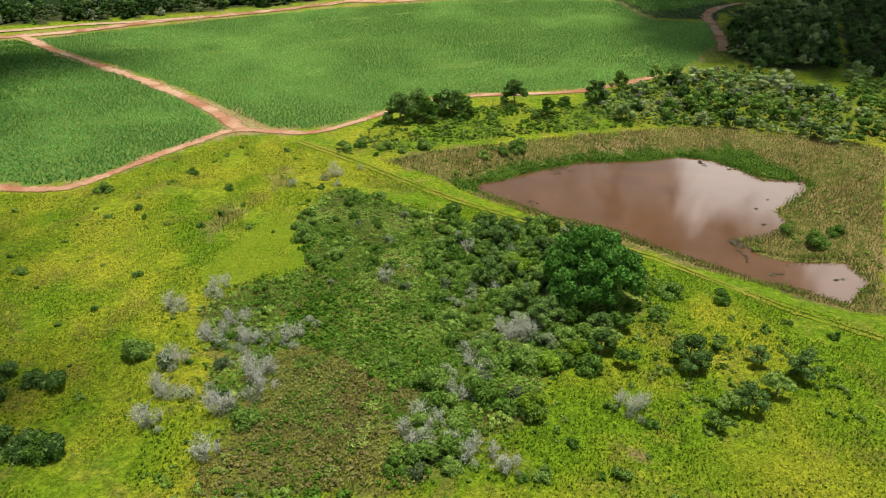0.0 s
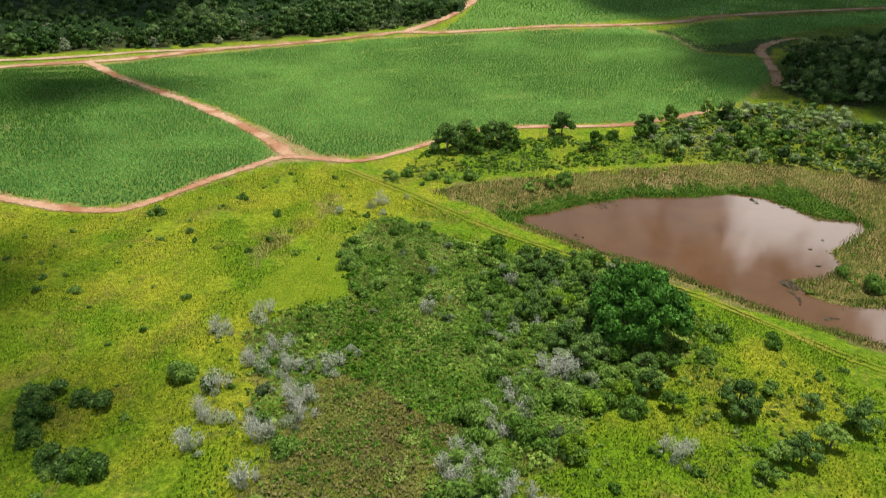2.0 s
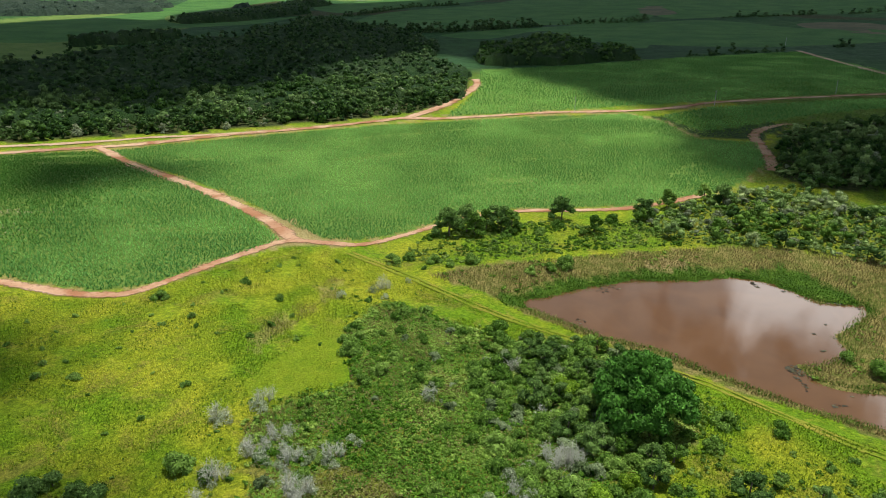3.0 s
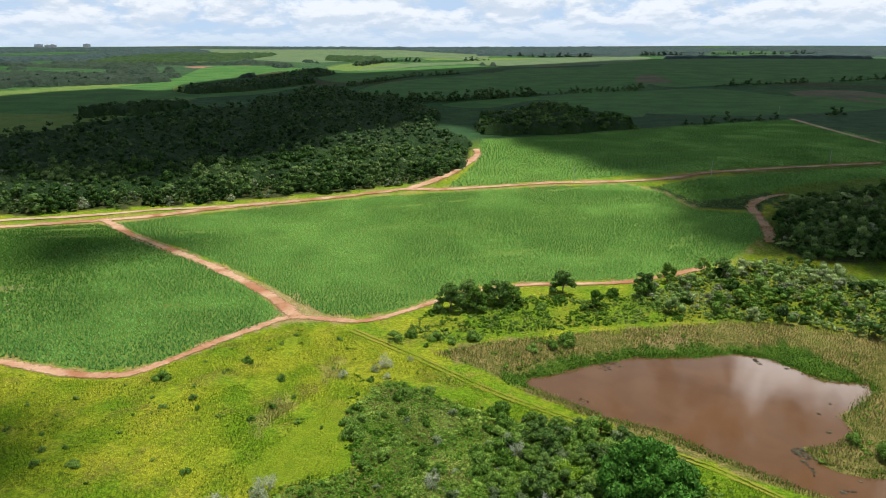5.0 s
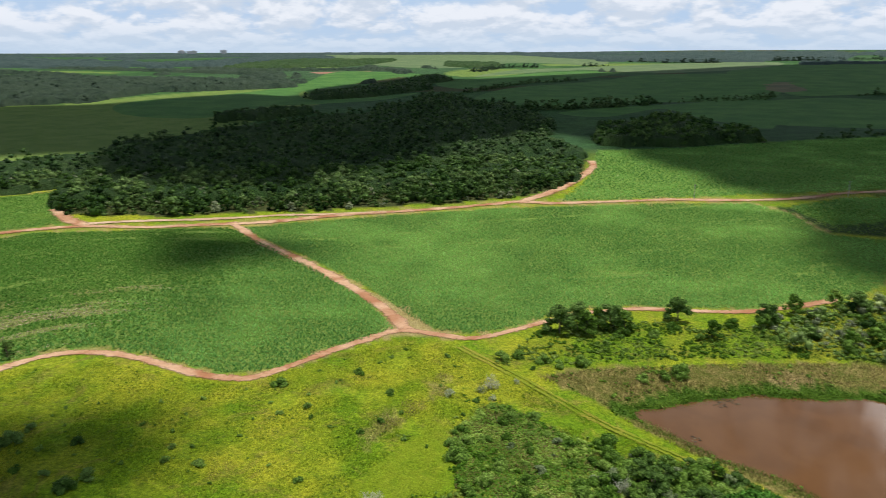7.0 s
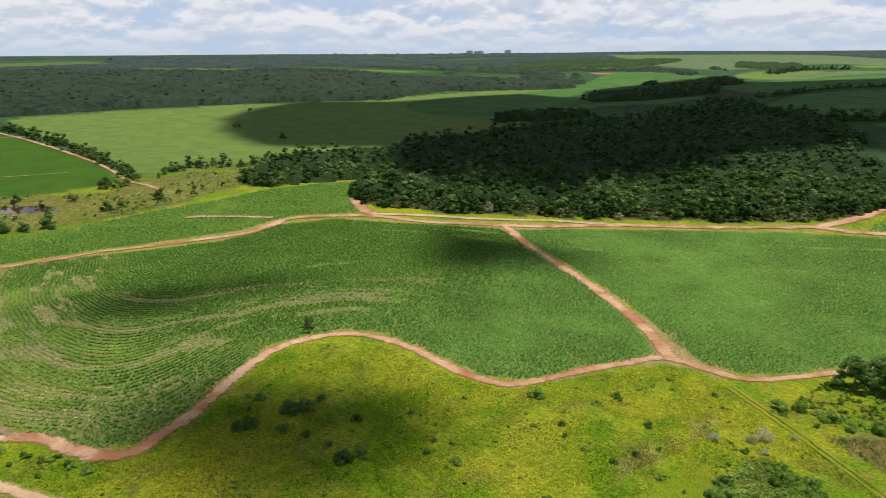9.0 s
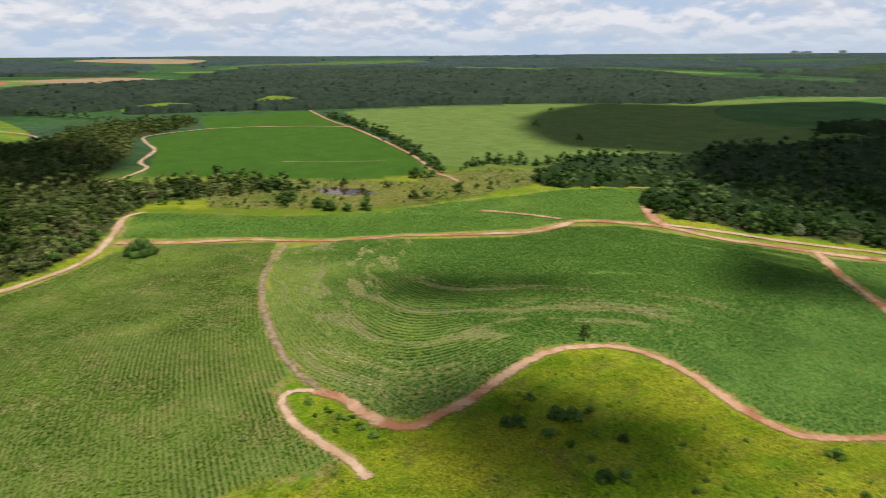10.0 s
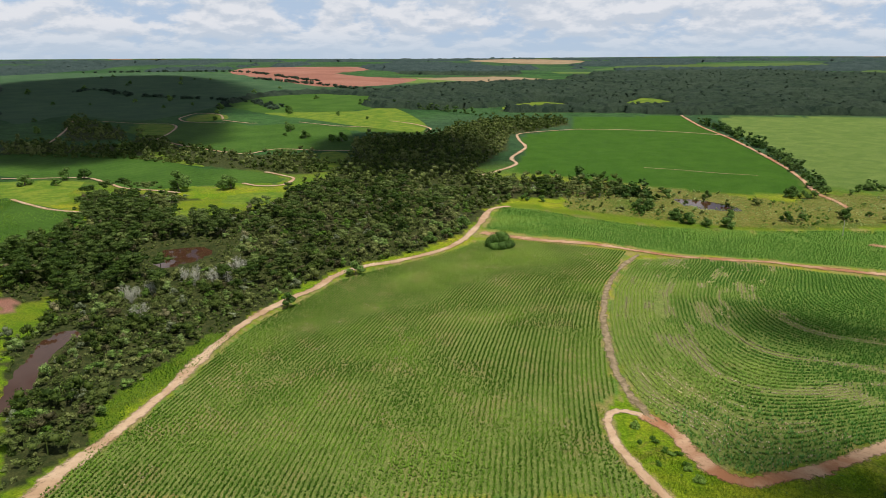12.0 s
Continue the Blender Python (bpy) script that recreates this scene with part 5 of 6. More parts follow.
grass(LILY_FRINGE, 0.7, 0.5, 0.22, 3, LILY, "dark green water plants fringing the pond", 14, lambda x, y: ~in_pond(x, y) | (gap(WATERS[0][0], x, y, True) < 2.2 * fnoise(x / 6, y / 6, 4)), "water_plants", "water plants")


# ---- plants ----
def cube_ball(n=2):
    """A ball of quads."""
    g = np.linspace(-1, 1, n + 1)
    verts, quads, seen = [], [], {}
    for axis in range(3):
        for sign in (-1, 1):
            grid = {}
            for i, u in enumerate(g):
                for j, v in enumerate(g):
                    p = [0, 0, 0]
                    p[axis], p[(axis + 1) % 3], p[(axis + 2) % 3] = sign, u, v
                    key = tuple(round(float(q), 4) for q in p)
                    if key not in seen:
                        seen[key] = len(verts)
                        verts.append(Vector(p).normalized()[:])
                    grid[i, j] = seen[key]
            for i in range(n):
                for j in range(n):
                    q = (grid[i, j], grid[i + 1, j], grid[i + 1, j + 1], grid[i, j + 1])
                    quads.append(q if sign > 0 else q[::-1])
    return np.array(verts), np.array(quads)


BOX_V, BOX_Q = cube_ball(1)


def foliage(lumps, leaf, count, rng, core=0.84, droop=0.0, spread=0.55):
    """Leaf clusters over a crown of lumps (x, y, z, radius, flatness), round a ragged core; returns verts and quads."""
    lumps = np.asarray(lumps, float)
    weight = lumps[:, 3] ** 2
    pick = rng.choice(len(lumps), count, p=weight / weight.sum())
    d = rng.normal(size=(count, 3))
    d[:, 2] = np.where(d[:, 2] < -0.3, -d[:, 2], d[:, 2])
    d /= np.linalg.norm(d, axis=1)[:, None]
    L = lumps[pick]
    at = L[:, :3] + d * (L[:, 3] * rng.uniform(0.8, 1.12, count))[:, None] * np.column_stack([np.ones(count), np.ones(count), L[:, 4]])
    nrm = d + rng.normal(size=(count, 3)) * spread
    nrm /= np.linalg.norm(nrm, axis=1)[:, None]
    u = np.cross(nrm, rng.normal(size=(count, 3)))
    u /= np.linalg.norm(u, axis=1)[:, None]
    v = np.cross(nrm, u)
    v[:, 2] -= droop
    a, b = leaf * rng.uniform(0.6, 1.35, count)[:, None], leaf * rng.uniform(0.4, 0.8, count)[:, None]
    cards = np.stack([at - u * a, at + u * a * 0.5 - v * b, at + u * a * 0.6 + v * b * 1.1], 1).reshape(-1, 3)
    verts, quads = [cards], [np.arange(count * 3).reshape(-1, 3)]
    base = count * 3
    if core:
        for x, y, z, r, flat in lumps:
            ball = BOX_V * r * core * 1.15 * rng.uniform(0.85, 1.1, (len(BOX_V), 1)) @ np.array(Euler(rng.uniform(0, 3, 3)).to_matrix()) * (1, 1, flat) + (x, y, z)
            verts.append(ball)
            quads.append(np.concatenate([BOX_Q[:, [0, 1, 2]], BOX_Q[:, [0, 2, 3]]]) + base)
            base += len(ball)
    return np.concatenate(verts), np.concatenate(quads)


def heap(rng, n, wide, low, top, r0, r1, flat=0.8, dome=0.75):
    """Lumps of a crown: wide metres across, from low to top."""
    out = []
    for k in range(n):
        a, s = rng.uniform(0, 6.283), math.sqrt(rng.uniform(0, 1))
        r = rng.uniform(r0, r1)
        z = low + (top - low) * (1 - dome * s * s) * rng.uniform(0.55, 1.0)
        out.append((math.cos(a) * s * (wide / 2 - r * 0.7), math.sin(a) * s * (wide / 2 - r * 0.7), max(z - r * flat, low * 0.5 + r * 0.3), r, flat))
    return out


def tube(points, r0, r1, sides=6):
    """A tapered limb along points; returns verts and quads."""
    p = np.asarray(points, float)
    verts, quads = [], []
    for i, q in enumerate(p):
        t = p[min(i + 1, len(p) - 1)] - p[max(i - 1, 0)]
        t = Vector(t).normalized()
        a = t.orthogonal().normalized()
        b = t.cross(a)
        r = r0 + (r1 - r0) * i / (len(p) - 1)
        for k in range(sides):
            w = 2 * math.pi * k / sides
            verts.append(Vector(q) + (a * math.cos(w) + b * math.sin(w)) * r)
    for i in range(len(p) - 1):
        for k in range(sides):
            quads.append((i * sides + k, i * sides + (k + 1) % sides, (i + 1) * sides + (k + 1) % sides, (i + 1) * sides + k))
    return np.array([v[:] for v in verts]), np.array(quads)


def limb(name, points, r0, r1, parent):
    return part(name, quads_mesh(name, *tube(points, r0, r1), BARK, None, True), parent)


def bush(seed, wide, tall, lumps, leaf, count, mat, name="bush", flat=0.8, core=0.84):
    rng = np.random.default_rng(seed)
    thing = new(name)
    part("foliage", quads_mesh("foliage", *foliage(heap(rng, lumps, wide, 0.1, tall, wide * 0.16, wide * 0.26, flat), leaf, count, rng, core), mat), thing)
    for k in range(2):
        limb("stem", [(0, 0, -0.3), (0.1 - 0.2 * k, 0.1, tall * 0.25), (wide * 0.14 * (1 - 2 * k), wide * 0.1, tall * 0.55)], 0.07, 0.03, thing)
    return thing


def tree(seed, wide, tall, clear, lumps, leaf, count, mat, name="tree", flat=0.7, limbs=4, thick=0.2, droop=0.0, fat=(0.13, 0.24), dome=0.75):
    rng = np.random.default_rng(seed)
    thing = new(name)
    heaps = heap(rng, lumps, wide, clear, tall, wide * fat[0], wide * fat[1], flat, dome)
    limb("trunk", [(0, 0, -0.4), (0.1, 0, clear * 0.5), (0, 0.15, clear), (0.1, 0.1, tall * 0.7)], thick, thick * 0.4, thing)
    for k in range(limbs):
        x, y, z, r, _ = heaps[k]
        limb("limb", [(0, 0.1, clear * 0.7), (x * 0.5, y * 0.5, (clear + z) / 2), (x, y, z)], thick * 0.5, thick * 0.15, thing)
    part("crown", quads_mesh("crown", *foliage(heaps, leaf, count, rng, 0.8, droop), mat), thing)
    return thing


def dead_shrub(seed, wide, tall):
    """Bare stems that rise from a few roots and break into drooping pale twigs."""
    rng = np.random.default_rng(seed)
    verts, quads, base = [], [], 0
    roots = rng.normal(0, wide * 0.16, (5, 2))
    for k in range(26):
        a, s = rng.uniform(0, 6.283), rng.uniform(0.1, 1)
        foot = np.array((*roots[k % 5], -0.1))
        tip = foot + (math.cos(a) * s * wide / 2, math.sin(a) * s * wide / 2, tall * (1.15 - 0.7 * s) * rng.uniform(0.6, 1.1))
        fork = foot * 0.5 + tip * 0.5 + rng.normal(0, 0.18, 3) + (0, 0, tall * 0.1)
        lines = [([foot, fork, tip], 0.04, 0.015)]
        for _ in range(5):
            start = fork * 0.4 + tip * 0.6 + rng.normal(0, 0.08, 3)
            out = rng.normal(0, 0.34, 3) * (1, 1, 0.7) + (0, 0, 0.22)
            lines.append(([start, start + out * 1.5 - (0, 0, 0.15)], 0.022, 0.010))
        for pts, r0, r1 in lines:
            v, q = tube(pts, r0, r1, 3)
            verts.append(v), quads.append(q + base)
            base += len(v)
    return new("dead_shrub", quads_mesh("dead_shrub", np.concatenate(verts), np.concatenate(quads), TWIG))


def on_land(x, y, turn=0.0, size=1.0, sink=0.0):
    return pose(x, y, float(height(np.array([x]), np.array([y]))[0]) - sink, 0, 0, turn) @ Matrix.Diagonal((size, size, size, 1))


class Kinds:
    """Prototypes, the first copy of which is the prototype itself."""

    def __init__(self, makers, label, category, group):
        self.protos, self.used, self.label, self.category, self.group = [m() for m in makers], set(), label, category, group
        for p in self.protos:
            tagged(p, label, category, group)

    def put(self, which, x, y, turn, size, sink=0.0):
        p = self.protos[which % len(self.protos)]
        m = on_land(x, y, turn, size, sink)
        if p.name not in self.used:
            self.used.add(p.name)
            p.matrix_basis = m
            return p
        q = copy_thing(p, Matrix())
        q.matrix_basis = m
        return q

    def put_all(self, places, low, high, seed):
        rng = np.random.default_rng(seed)
        for k, (x, y) in enumerate(places):
            self.put(k, x, y, rng.uniform(0, 360), rng.uniform(low, high))


dark_bushes = Kinds([lambda: bush(21, 4.2, 3.4, 9, 0.22, 840, BUSH_LEAF), lambda: bush(22, 4.8, 2.8, 10, 0.22, 880, BUSH_LEAF), lambda: bush(23, 3.6, 3.0, 8, 0.20, 760, BUSH_LEAF)],
                    "rounded dark green leafy bush in rough grass", "bush", "bushes of the thicket")
grey_bushes = Kinds([lambda: bush(31, 3.6, 2.6, 9, 0.19, 720, GREY_LEAF), lambda: bush(32, 3.0, 2.2, 8, 0.18, 640, GREY_LEAF)],
                    "grey-green feathery bush among darker shrubs", "bush", "grey-green bushes")
silver_bushes = Kinds([lambda: bush(35, 3.4, 2.0, 16, 0.13, 620, SILVER_LEAF, "bush", 0.7, 0), lambda: bush(36, 2.8, 2.4, 14, 0.12, 520, SILVER_LEAF, "bush", 0.9, 0)],
                      "silver-grey feathery bush in the thicket", "bush", "silver bushes")
low_bushes = Kinds([lambda: bush(41, 2.2, 1.2, 6, 0.16, 340, BUSH_LEAF, "shrub"), lambda: bush(42, 1.7, 1.0, 5, 0.14, 300, BUSH_LEAF, "shrub"), lambda: bush(43, 2.4, 1.5, 6, 0.16, 380, BUSH_LEAF, "shrub")],
                   "small low green shrub standing in the meadow grass", "shrub", "small shrubs of the meadow")
shade_bushes = Kinds([lambda: bush(24, 4.4, 3.0, 9, 0.20, 900, SHADE_LEAF), lambda: bush(25, 3.6, 2.4, 8, 0.19, 760, SHADE_LEAF)], "very dark dense bush in the meadow", "bush", "dark bushes of the meadow")
slender_trees = Kinds([lambda: tree(64, 2.6, 5.6, 2.4, 7, 0.2, 420, SHADE_LEAF, "tree", 0.7, 3, 0.12)], "slender dark tree standing in the cane", "tree", "slender trees")
yellow_trees = Kinds([lambda: tree(51, 6.5, 6.0, 1.2, 14, 0.26, 1600, YELLOW_LEAF, "tree", 0.8)], "yellow-green round leafy tree at the thicket's edge", "tree", "yellow-green trees")
small_trees = Kinds([lambda: tree(61, 5.2, 5.2, 2.0, 10, 0.22, 920, SHADE_LEAF, "tree", 0.65), lambda: tree(62, 4.2, 4.2, 1.4, 9, 0.20, 800, BUSH_LEAF, "tree", 0.65)],
                    "small open-crowned tree in the meadow", "tree", "small meadow trees")
shade_trees = Kinds([lambda: tree(71, 9.5, 10.0, 0.8, 26, 0.33, 2400, SHADE_LEAF, fat=(0.08, 0.17)), lambda: tree(72, 7.5, 8.5, 0.6, 22, 0.31, 1900, BUSH_LEAF, fat=(0.08, 0.18))],
                    "dark dense tree between the pond and the cane", "tree", "dark trees by the cane")
dead_shrubs = Kinds([lambda: dead_shrub(81, 2.8, 3.2), lambda: dead_shrub(82, 2.3, 3.6), lambda: dead_shrub(83, 3.4, 2.7)], "leafless pale grey dead shrub", "dead shrub", "dead shrubs")
big = tree(91, 20.5, 17.0, 1.2, 120, 0.42, 17000, DEEP_LEAF, "big_tree", 0.8, 6, 0.45, 0.5, (0.045, 0.115), 0.5)
big.matrix_basis = on_land(BIG_TREE[0][0], BIG_TREE[0][1], 40)
tagged(big, "large dense deep-green tree on the pond's dam", "tree")

dark_bushes.put_all(ROUND_BUSH[:2], 1.5, 1.7, 14)
dark_bushes.put_all(ROUND_BUSH[2:], 0.95, 1.4, 1)
shade_bushes.put_all(SHADE_BUSH, 1.0, 1.6, 16)
dark_bushes.put_all(MARSH_BUSH, 0.9, 1.5, 17)
yellow_trees.put_all(YELLOW_TREE, 0.7, 1.1, 2)
small_trees.put_all(SMALL_TREE, 0.8, 1.25, 3)
shade_trees.put_all([*SHADE_TREE[:4], (-9, 237), (-6, 233)], 1.05, 1.4, 4)
shade_trees.put_all(SHADE_TREE[4:], 0.9, 1.25, 4)
for k, (dx, dy) in enumerate(((0, 0), (5, 4), (-4, 3))):
    dead_shrubs.put_all([(x + dx, y + dy) for x, y in DEAD_THICKET], 1.5, 2.4, 15 + k)
dead_shrubs.put_all(DEAD_SHRUB, 0.9, 1.4, 5)
dead_shrubs.put_all([(x + 1.8, y + 1.2) for x, y in DEAD_SHRUB], 0.6, 1.1, 9)
dead_shrubs.put_all([(x - 1.5, y + 2.4) for x, y in DEAD_SHRUB[2:22]], 0.7, 1.2, 10)
silver_bushes.put_all(SILVER, 0.7, 1.3, 21)
silver_bushes.put_all([(x + 1.6, y - 1.3) for x, y in SILVER[:33]], 0.45, 0.9, 22)
low_bushes.put_all(MEADOW_BUSH, 0.9, 1.5, 6)
slender_trees.put_all([(-177, 163)], 1.25, 1.3, 7)
low_bushes.put_all(FIELD_PALM[:1], 1.0, 1.1, 20)
shade_bushes.put_all([(-150, 118), (-147, 112), (-121, 126), (-118, 112)], 0.5, 1.0, 18)
dark_bushes.put_all([(-178, 62), (-172, 65), (-166, 66), (-159, 69), (-153, 70), (-170, 61)], 0.35, 0.75, 19)
low_bushes.put_all(FIELD_PALM[1:], 0.9, 1.4, 7)
shade_trees.put_all(LONE_TREE, 0.45, 0.5, 8)

rng = np.random.default_rng(5)
x, y = scatter(THICKET_DENSE, 4.3, rng, 0.6)
clear = np.hypot(x - BIG_TREE[0][0], y - BIG_TREE[0][1]) < 6.5
for k in range(len(x)):
    if not clear[k]:
        (dark_bushes if rng.uniform() < 0.68 else grey_bushes).put(k, x[k], y[k], rng.uniform(0, 360), rng.uniform(0.8, 1.6))
x, y = scatter(DARK_MASS, 5.2, rng, 0.6)
for k in range(len(x)):
    if np.hypot(x[k] - BIG_TREE[0][0], y[k] - BIG_TREE[0][1]) > 7.5:
        small_trees.put(k + 1, x[k], y[k], rng.uniform(0, 360), rng.uniform(0.8, 1.35))
x, y = scatter(THICKET, 4.6, rng, 0.6)
open_ground = fnoise(x / 15, y / 15, 31)
sparse = ~inside(THICKET_DENSE, x, y) & ~inside(SCRUB_BROWN, x, y) & (open_ground > 0.34)
for k in np.where(sparse)[0]:
    which, size = rng.uniform(), rng.uniform(0.4, 0.95)
    (dark_bushes if which < 0.4 else grey_bushes if which < 0.65 else low_bushes).put(k, x[k], y[k], rng.uniform(0, 360), size)
x, y = scatter(MEADOW, 9.0, rng, 0.6)
for k in range(len(x)):
    if inside(THICKET, x[k:k + 1], y[k:k + 1])[0] or gap(EDGE_ROAD, x[k:k + 1], y[k:k + 1])[0] < 5 or gap(DAM_TRACK, x[k:k + 1], y[k:k + 1])[0] < 5 or rng.uniform() < 0.5:
        continue
    low_bushes.put(k, x[k], y[k], rng.uniform(0, 360), rng.uniform(0.35, 0.9))
shade_bushes.put_all([(-136, 122), (-136, 128), (-138, 118), (-131, 110), (-140, 106), (-141, 103), (-110, 109), (-108, 114)], 0.9, 1.5, 23)
low_bushes.put_all([(-164, 69), (-170, 65), (-158, 69), (-88, 169), (-71, 184), (-55, 155), (-57, 171), (-89, 125), (-98, 130), (-112, 138), (-73, 153), (-48, 201)], 0.8, 1.6, 24)


def weeds(poly, each, leaf, tall, mat, label, seed, keep=None):
    rng = np.random.default_rng(seed)
    x, y = scatter(poly, each, rng)
    if keep:
        ok = keep(x, y)
        x, y = x[ok], y[ok]
    n = len(x)
    lush = fnoise(x / 9, y / 9, seed)
    z = height(x, y) + tall * lush * rng.uniform(0.2, 1.2, n)
    nrm = np.column_stack([rng.normal(0, 0.4, n), rng.normal(0, 0.4, n), np.ones(n)])
    nrm /= np.linalg.norm(nrm, axis=1)[:, None]
    u = np.cross(nrm, rng.normal(size=(n, 3)))
    u /= np.linalg.norm(u, axis=1)[:, None]
    v = np.cross(nrm, u)
    a = (leaf * rng.uniform(0.5, 1.3, n))[:, None]
    p = np.column_stack([x, y, z])
    verts = np.stack([p - u * a, p + u * a * 0.6 - v * a * 0.7, p + u * a * 0.5 + v * a * 0.8], 1).reshape(-1, 3)
    tint = np.repeat(np.clip((fnoise(x / 12, y / 12, seed + 2) - 0.42) * 3, 0, 1), 3)
    return tagged(new("weeds", quads_mesh("weeds", verts, np.arange(n * 3).reshape(-1, 3), mat, tint)), label, "weeds", "", "stuff")


ragged = lambda x, y: gap(THICKET, x, y, True) > 9 * (fnoise(x / 4, y / 4, 49) - 0.35)
weeds(THICKET, 0.36, 0.30, 0.9, SCRUB_LEAF, "carpet of small green leaves in the thicket", 55, lambda x, y: ragged(x, y) & (~inside(SCRUB_BROWN, x, y) | (fnoise(x / 3, y / 3, 47) > 0.6)))
weeds(THICKET, 0.55, 0.30, 0.8, STALK, "brownish withered leaves in the thicket", 56, lambda x, y: ragged(x, y) & (inside(SCRUB_BROWN, x, y) | (fnoise(x / 6, y / 6, 48) > 0.55)))
weeds(RIGHT_ROUGH, 1.2, 0.5, 1.2, WEED_LEAF, "rough weeds between the road and the dark woodland", 52, lambda x, y: (gap(FAR_ROAD, x, y) > 4) & ~inside(CANE_MAIN, x, y) & ~inside(CANE_STRIP, x, y) & ~inside(SHRUB_BAND, x, y))
weeds(SCRUB_STRIP, 1.4, 0.6, 1.4, WEED_LEAF, "rough dark scrub at the field's end", 53)
weeds(VALLEY_MARSH, 1.6, 0.6, 1.2, SHRUB_LEAF, "brownish rough growth in the marshy valley", 54)
# ---- woods ----
def woods(poly, each, protos, mat, label, seed, low=0.7, high=1.3, keep=None, pale=0.0, grain=60.0):
    """Many trees as one mass; protos are (verts, quads)."""
    rng = np.random.default_rng(seed)
    x, y = scatter(poly, each, rng, 0.62)
    if keep:
        ok = keep(x, y)
        x, y = x[ok], y[ok]
    z = height(x, y)
    kind = rng.integers(0, len(protos), len(x))
    size, turn = rng.uniform(low, high, len(x)), rng.uniform(0, 6.283, len(x))
    tone = np.clip((fnoise(x / grain, y / grain, seed) - 0.5) * (1.0 if grain > 30 else 2.6) + 0.30 + rng.uniform(-0.35, 0.35, len(x)) + pale, 0, 1)
    verts, quads, tint, base = [], [], [], 0
    for k, (pv, pq) in enumerate(protos):
        w = np.where(kind == k)[0]
        if not len(w):
            continue
        c, s = np.cos(turn[w])[:, None], np.sin(turn[w])[:, None]
        grow = size[w][:, None]
        v = np.stack([(pv[None, :, 0] * c - pv[None, :, 1] * s) * grow + x[w][:, None], (pv[None, :, 0] * s + pv[None, :, 1] * c) * grow + y[w][:, None],
                      pv[None, :, 2] * grow + z[w][:, None]], -1)
        q = pq[None] + (np.arange(len(w)) * len(pv))[:, None, None] + base
        base += len(w) * len(pv)
        verts.append(v.reshape(-1, 3)), quads.append(q.reshape(-1, 3)), tint.append(np.repeat(tone[w], len(pv)))
    return tagged(new("woods", quads_mesh("woods", np.concatenate(verts), np.concatenate(quads), mat, np.concatenate(tint))), label, "woodland", "", "stuff")


def proto(seed, wide, tall, low, lumps, leaf, count, flat=0.75, stem=True):
    """A tree for a wood, in triangles: leaf clusters round rough cores, on a stem."""
    rng = np.random.default_rng(seed)
    heaps = heap(rng, lumps, wide, low, tall, wide * 0.12, wide * 0.25, flat)
    v, q = foliage(heaps, leaf, count, rng, 0, 0.0, 0.65)
    verts, tris = [v], [np.arange(count * 3).reshape(-1, 3)]
    base = len(v)
    solids = [(BOX_V * r * 0.9 * rng.uniform(0.8, 1.1, (8, 1)) @ np.array(Euler(rng.uniform(0, 3, 3)).to_matrix()) * (1, 1, f) + (x, y, z), BOX_Q) for x, y, z, r, f in heaps]
    if stem:
        solids.append(tube([(0, 0, -0.5), (0, 0, low + 1.5)], 0.18, 0.1, 4))
    for sv, sq in solids:
        verts.append(sv)
        tris.append(np.concatenate([sq[:, [0, 1, 2]], sq[:, [0, 2, 3]]]) + base)
        base += len(sv)
    return np.concatenate(verts), np.concatenate(tris)


def canopy(polys, tall, label, seed, near, far, mat, keep=None):
    """A closed, lumpy roof of crowns over a far wood, ragged at its rim."""
    rad = near * 1.0115 ** np.arange(int(math.log(far / near) / math.log(1.0115)) + 1)
    ang = np.radians(np.arange(-31, 123, 0.2))
    x, y = -np.sin(ang)[None] * rad[:, None], np.cos(ang)[None] * rad[:, None]
    x, y = x + (vnoise(x / 3, y / 3, seed) - 0.5) * rad[:, None] * 0.003, y + (vnoise(x / 3, y / 3, seed + 1) - 0.5) * rad[:, None] * 0.009
    wx, wy = x + (fnoise(x / 22, y / 22, seed + 2) - 0.5) * 24, y + (fnoise(x / 22, y / 22, seed + 3) - 0.5) * 24
    wood = np.any([inside(p, wx, wy) for p in polys], axis=0)
    if keep:
        wood &= keep(x, y)
    for _ in range(2):
        pad = np.pad(wood, 1).astype(int)
        beside = sum(pad[1 + a:pad.shape[0] - 1 + a, 1 + b:pad.shape[1] - 1 + b] for a in (-1, 0, 1) for b in (-1, 0, 1))
        wood &= beside > 4
    wood[0], wood[-1], wood[:, 0], wood[:, -1] = False, False, False, False
    top = tall * (0.15 + 1.0 * vnoise(x / 8, y / 8, seed + 4) + 0.45 * fnoise(x / 45, y / 45, seed + 5))
    z = height(x.ravel(), y.ravel()).reshape(x.shape) + np.where(wood, top, -0.6)
    n = len(ang)
    i, j = np.meshgrid(np.arange(len(rad) - 1), np.arange(n - 1), indexing="ij")
    q = np.stack([i * n + j, (i + 1) * n + j, (i + 1) * n + j + 1, i * n + j + 1], -1).reshape(-1, 4)
    q = q[wood.ravel()[q].any(1)]
    used, back = np.unique(q, return_inverse=True)
    verts = np.column_stack([x.ravel(), y.ravel(), z.ravel()])[used]
    tint = np.clip(lattice(used, used * 0.37, seed) * 0.7 + (fnoise(x.ravel()[used] / 70, y.ravel()[used] / 70, seed + 6) - 0.4) * 1.2, 0, 1)
    return tagged(new("canopy", quads_mesh("canopy", verts, back.reshape(-1, 4), mat, tint, False)), label, "woodland", "", "stuff")


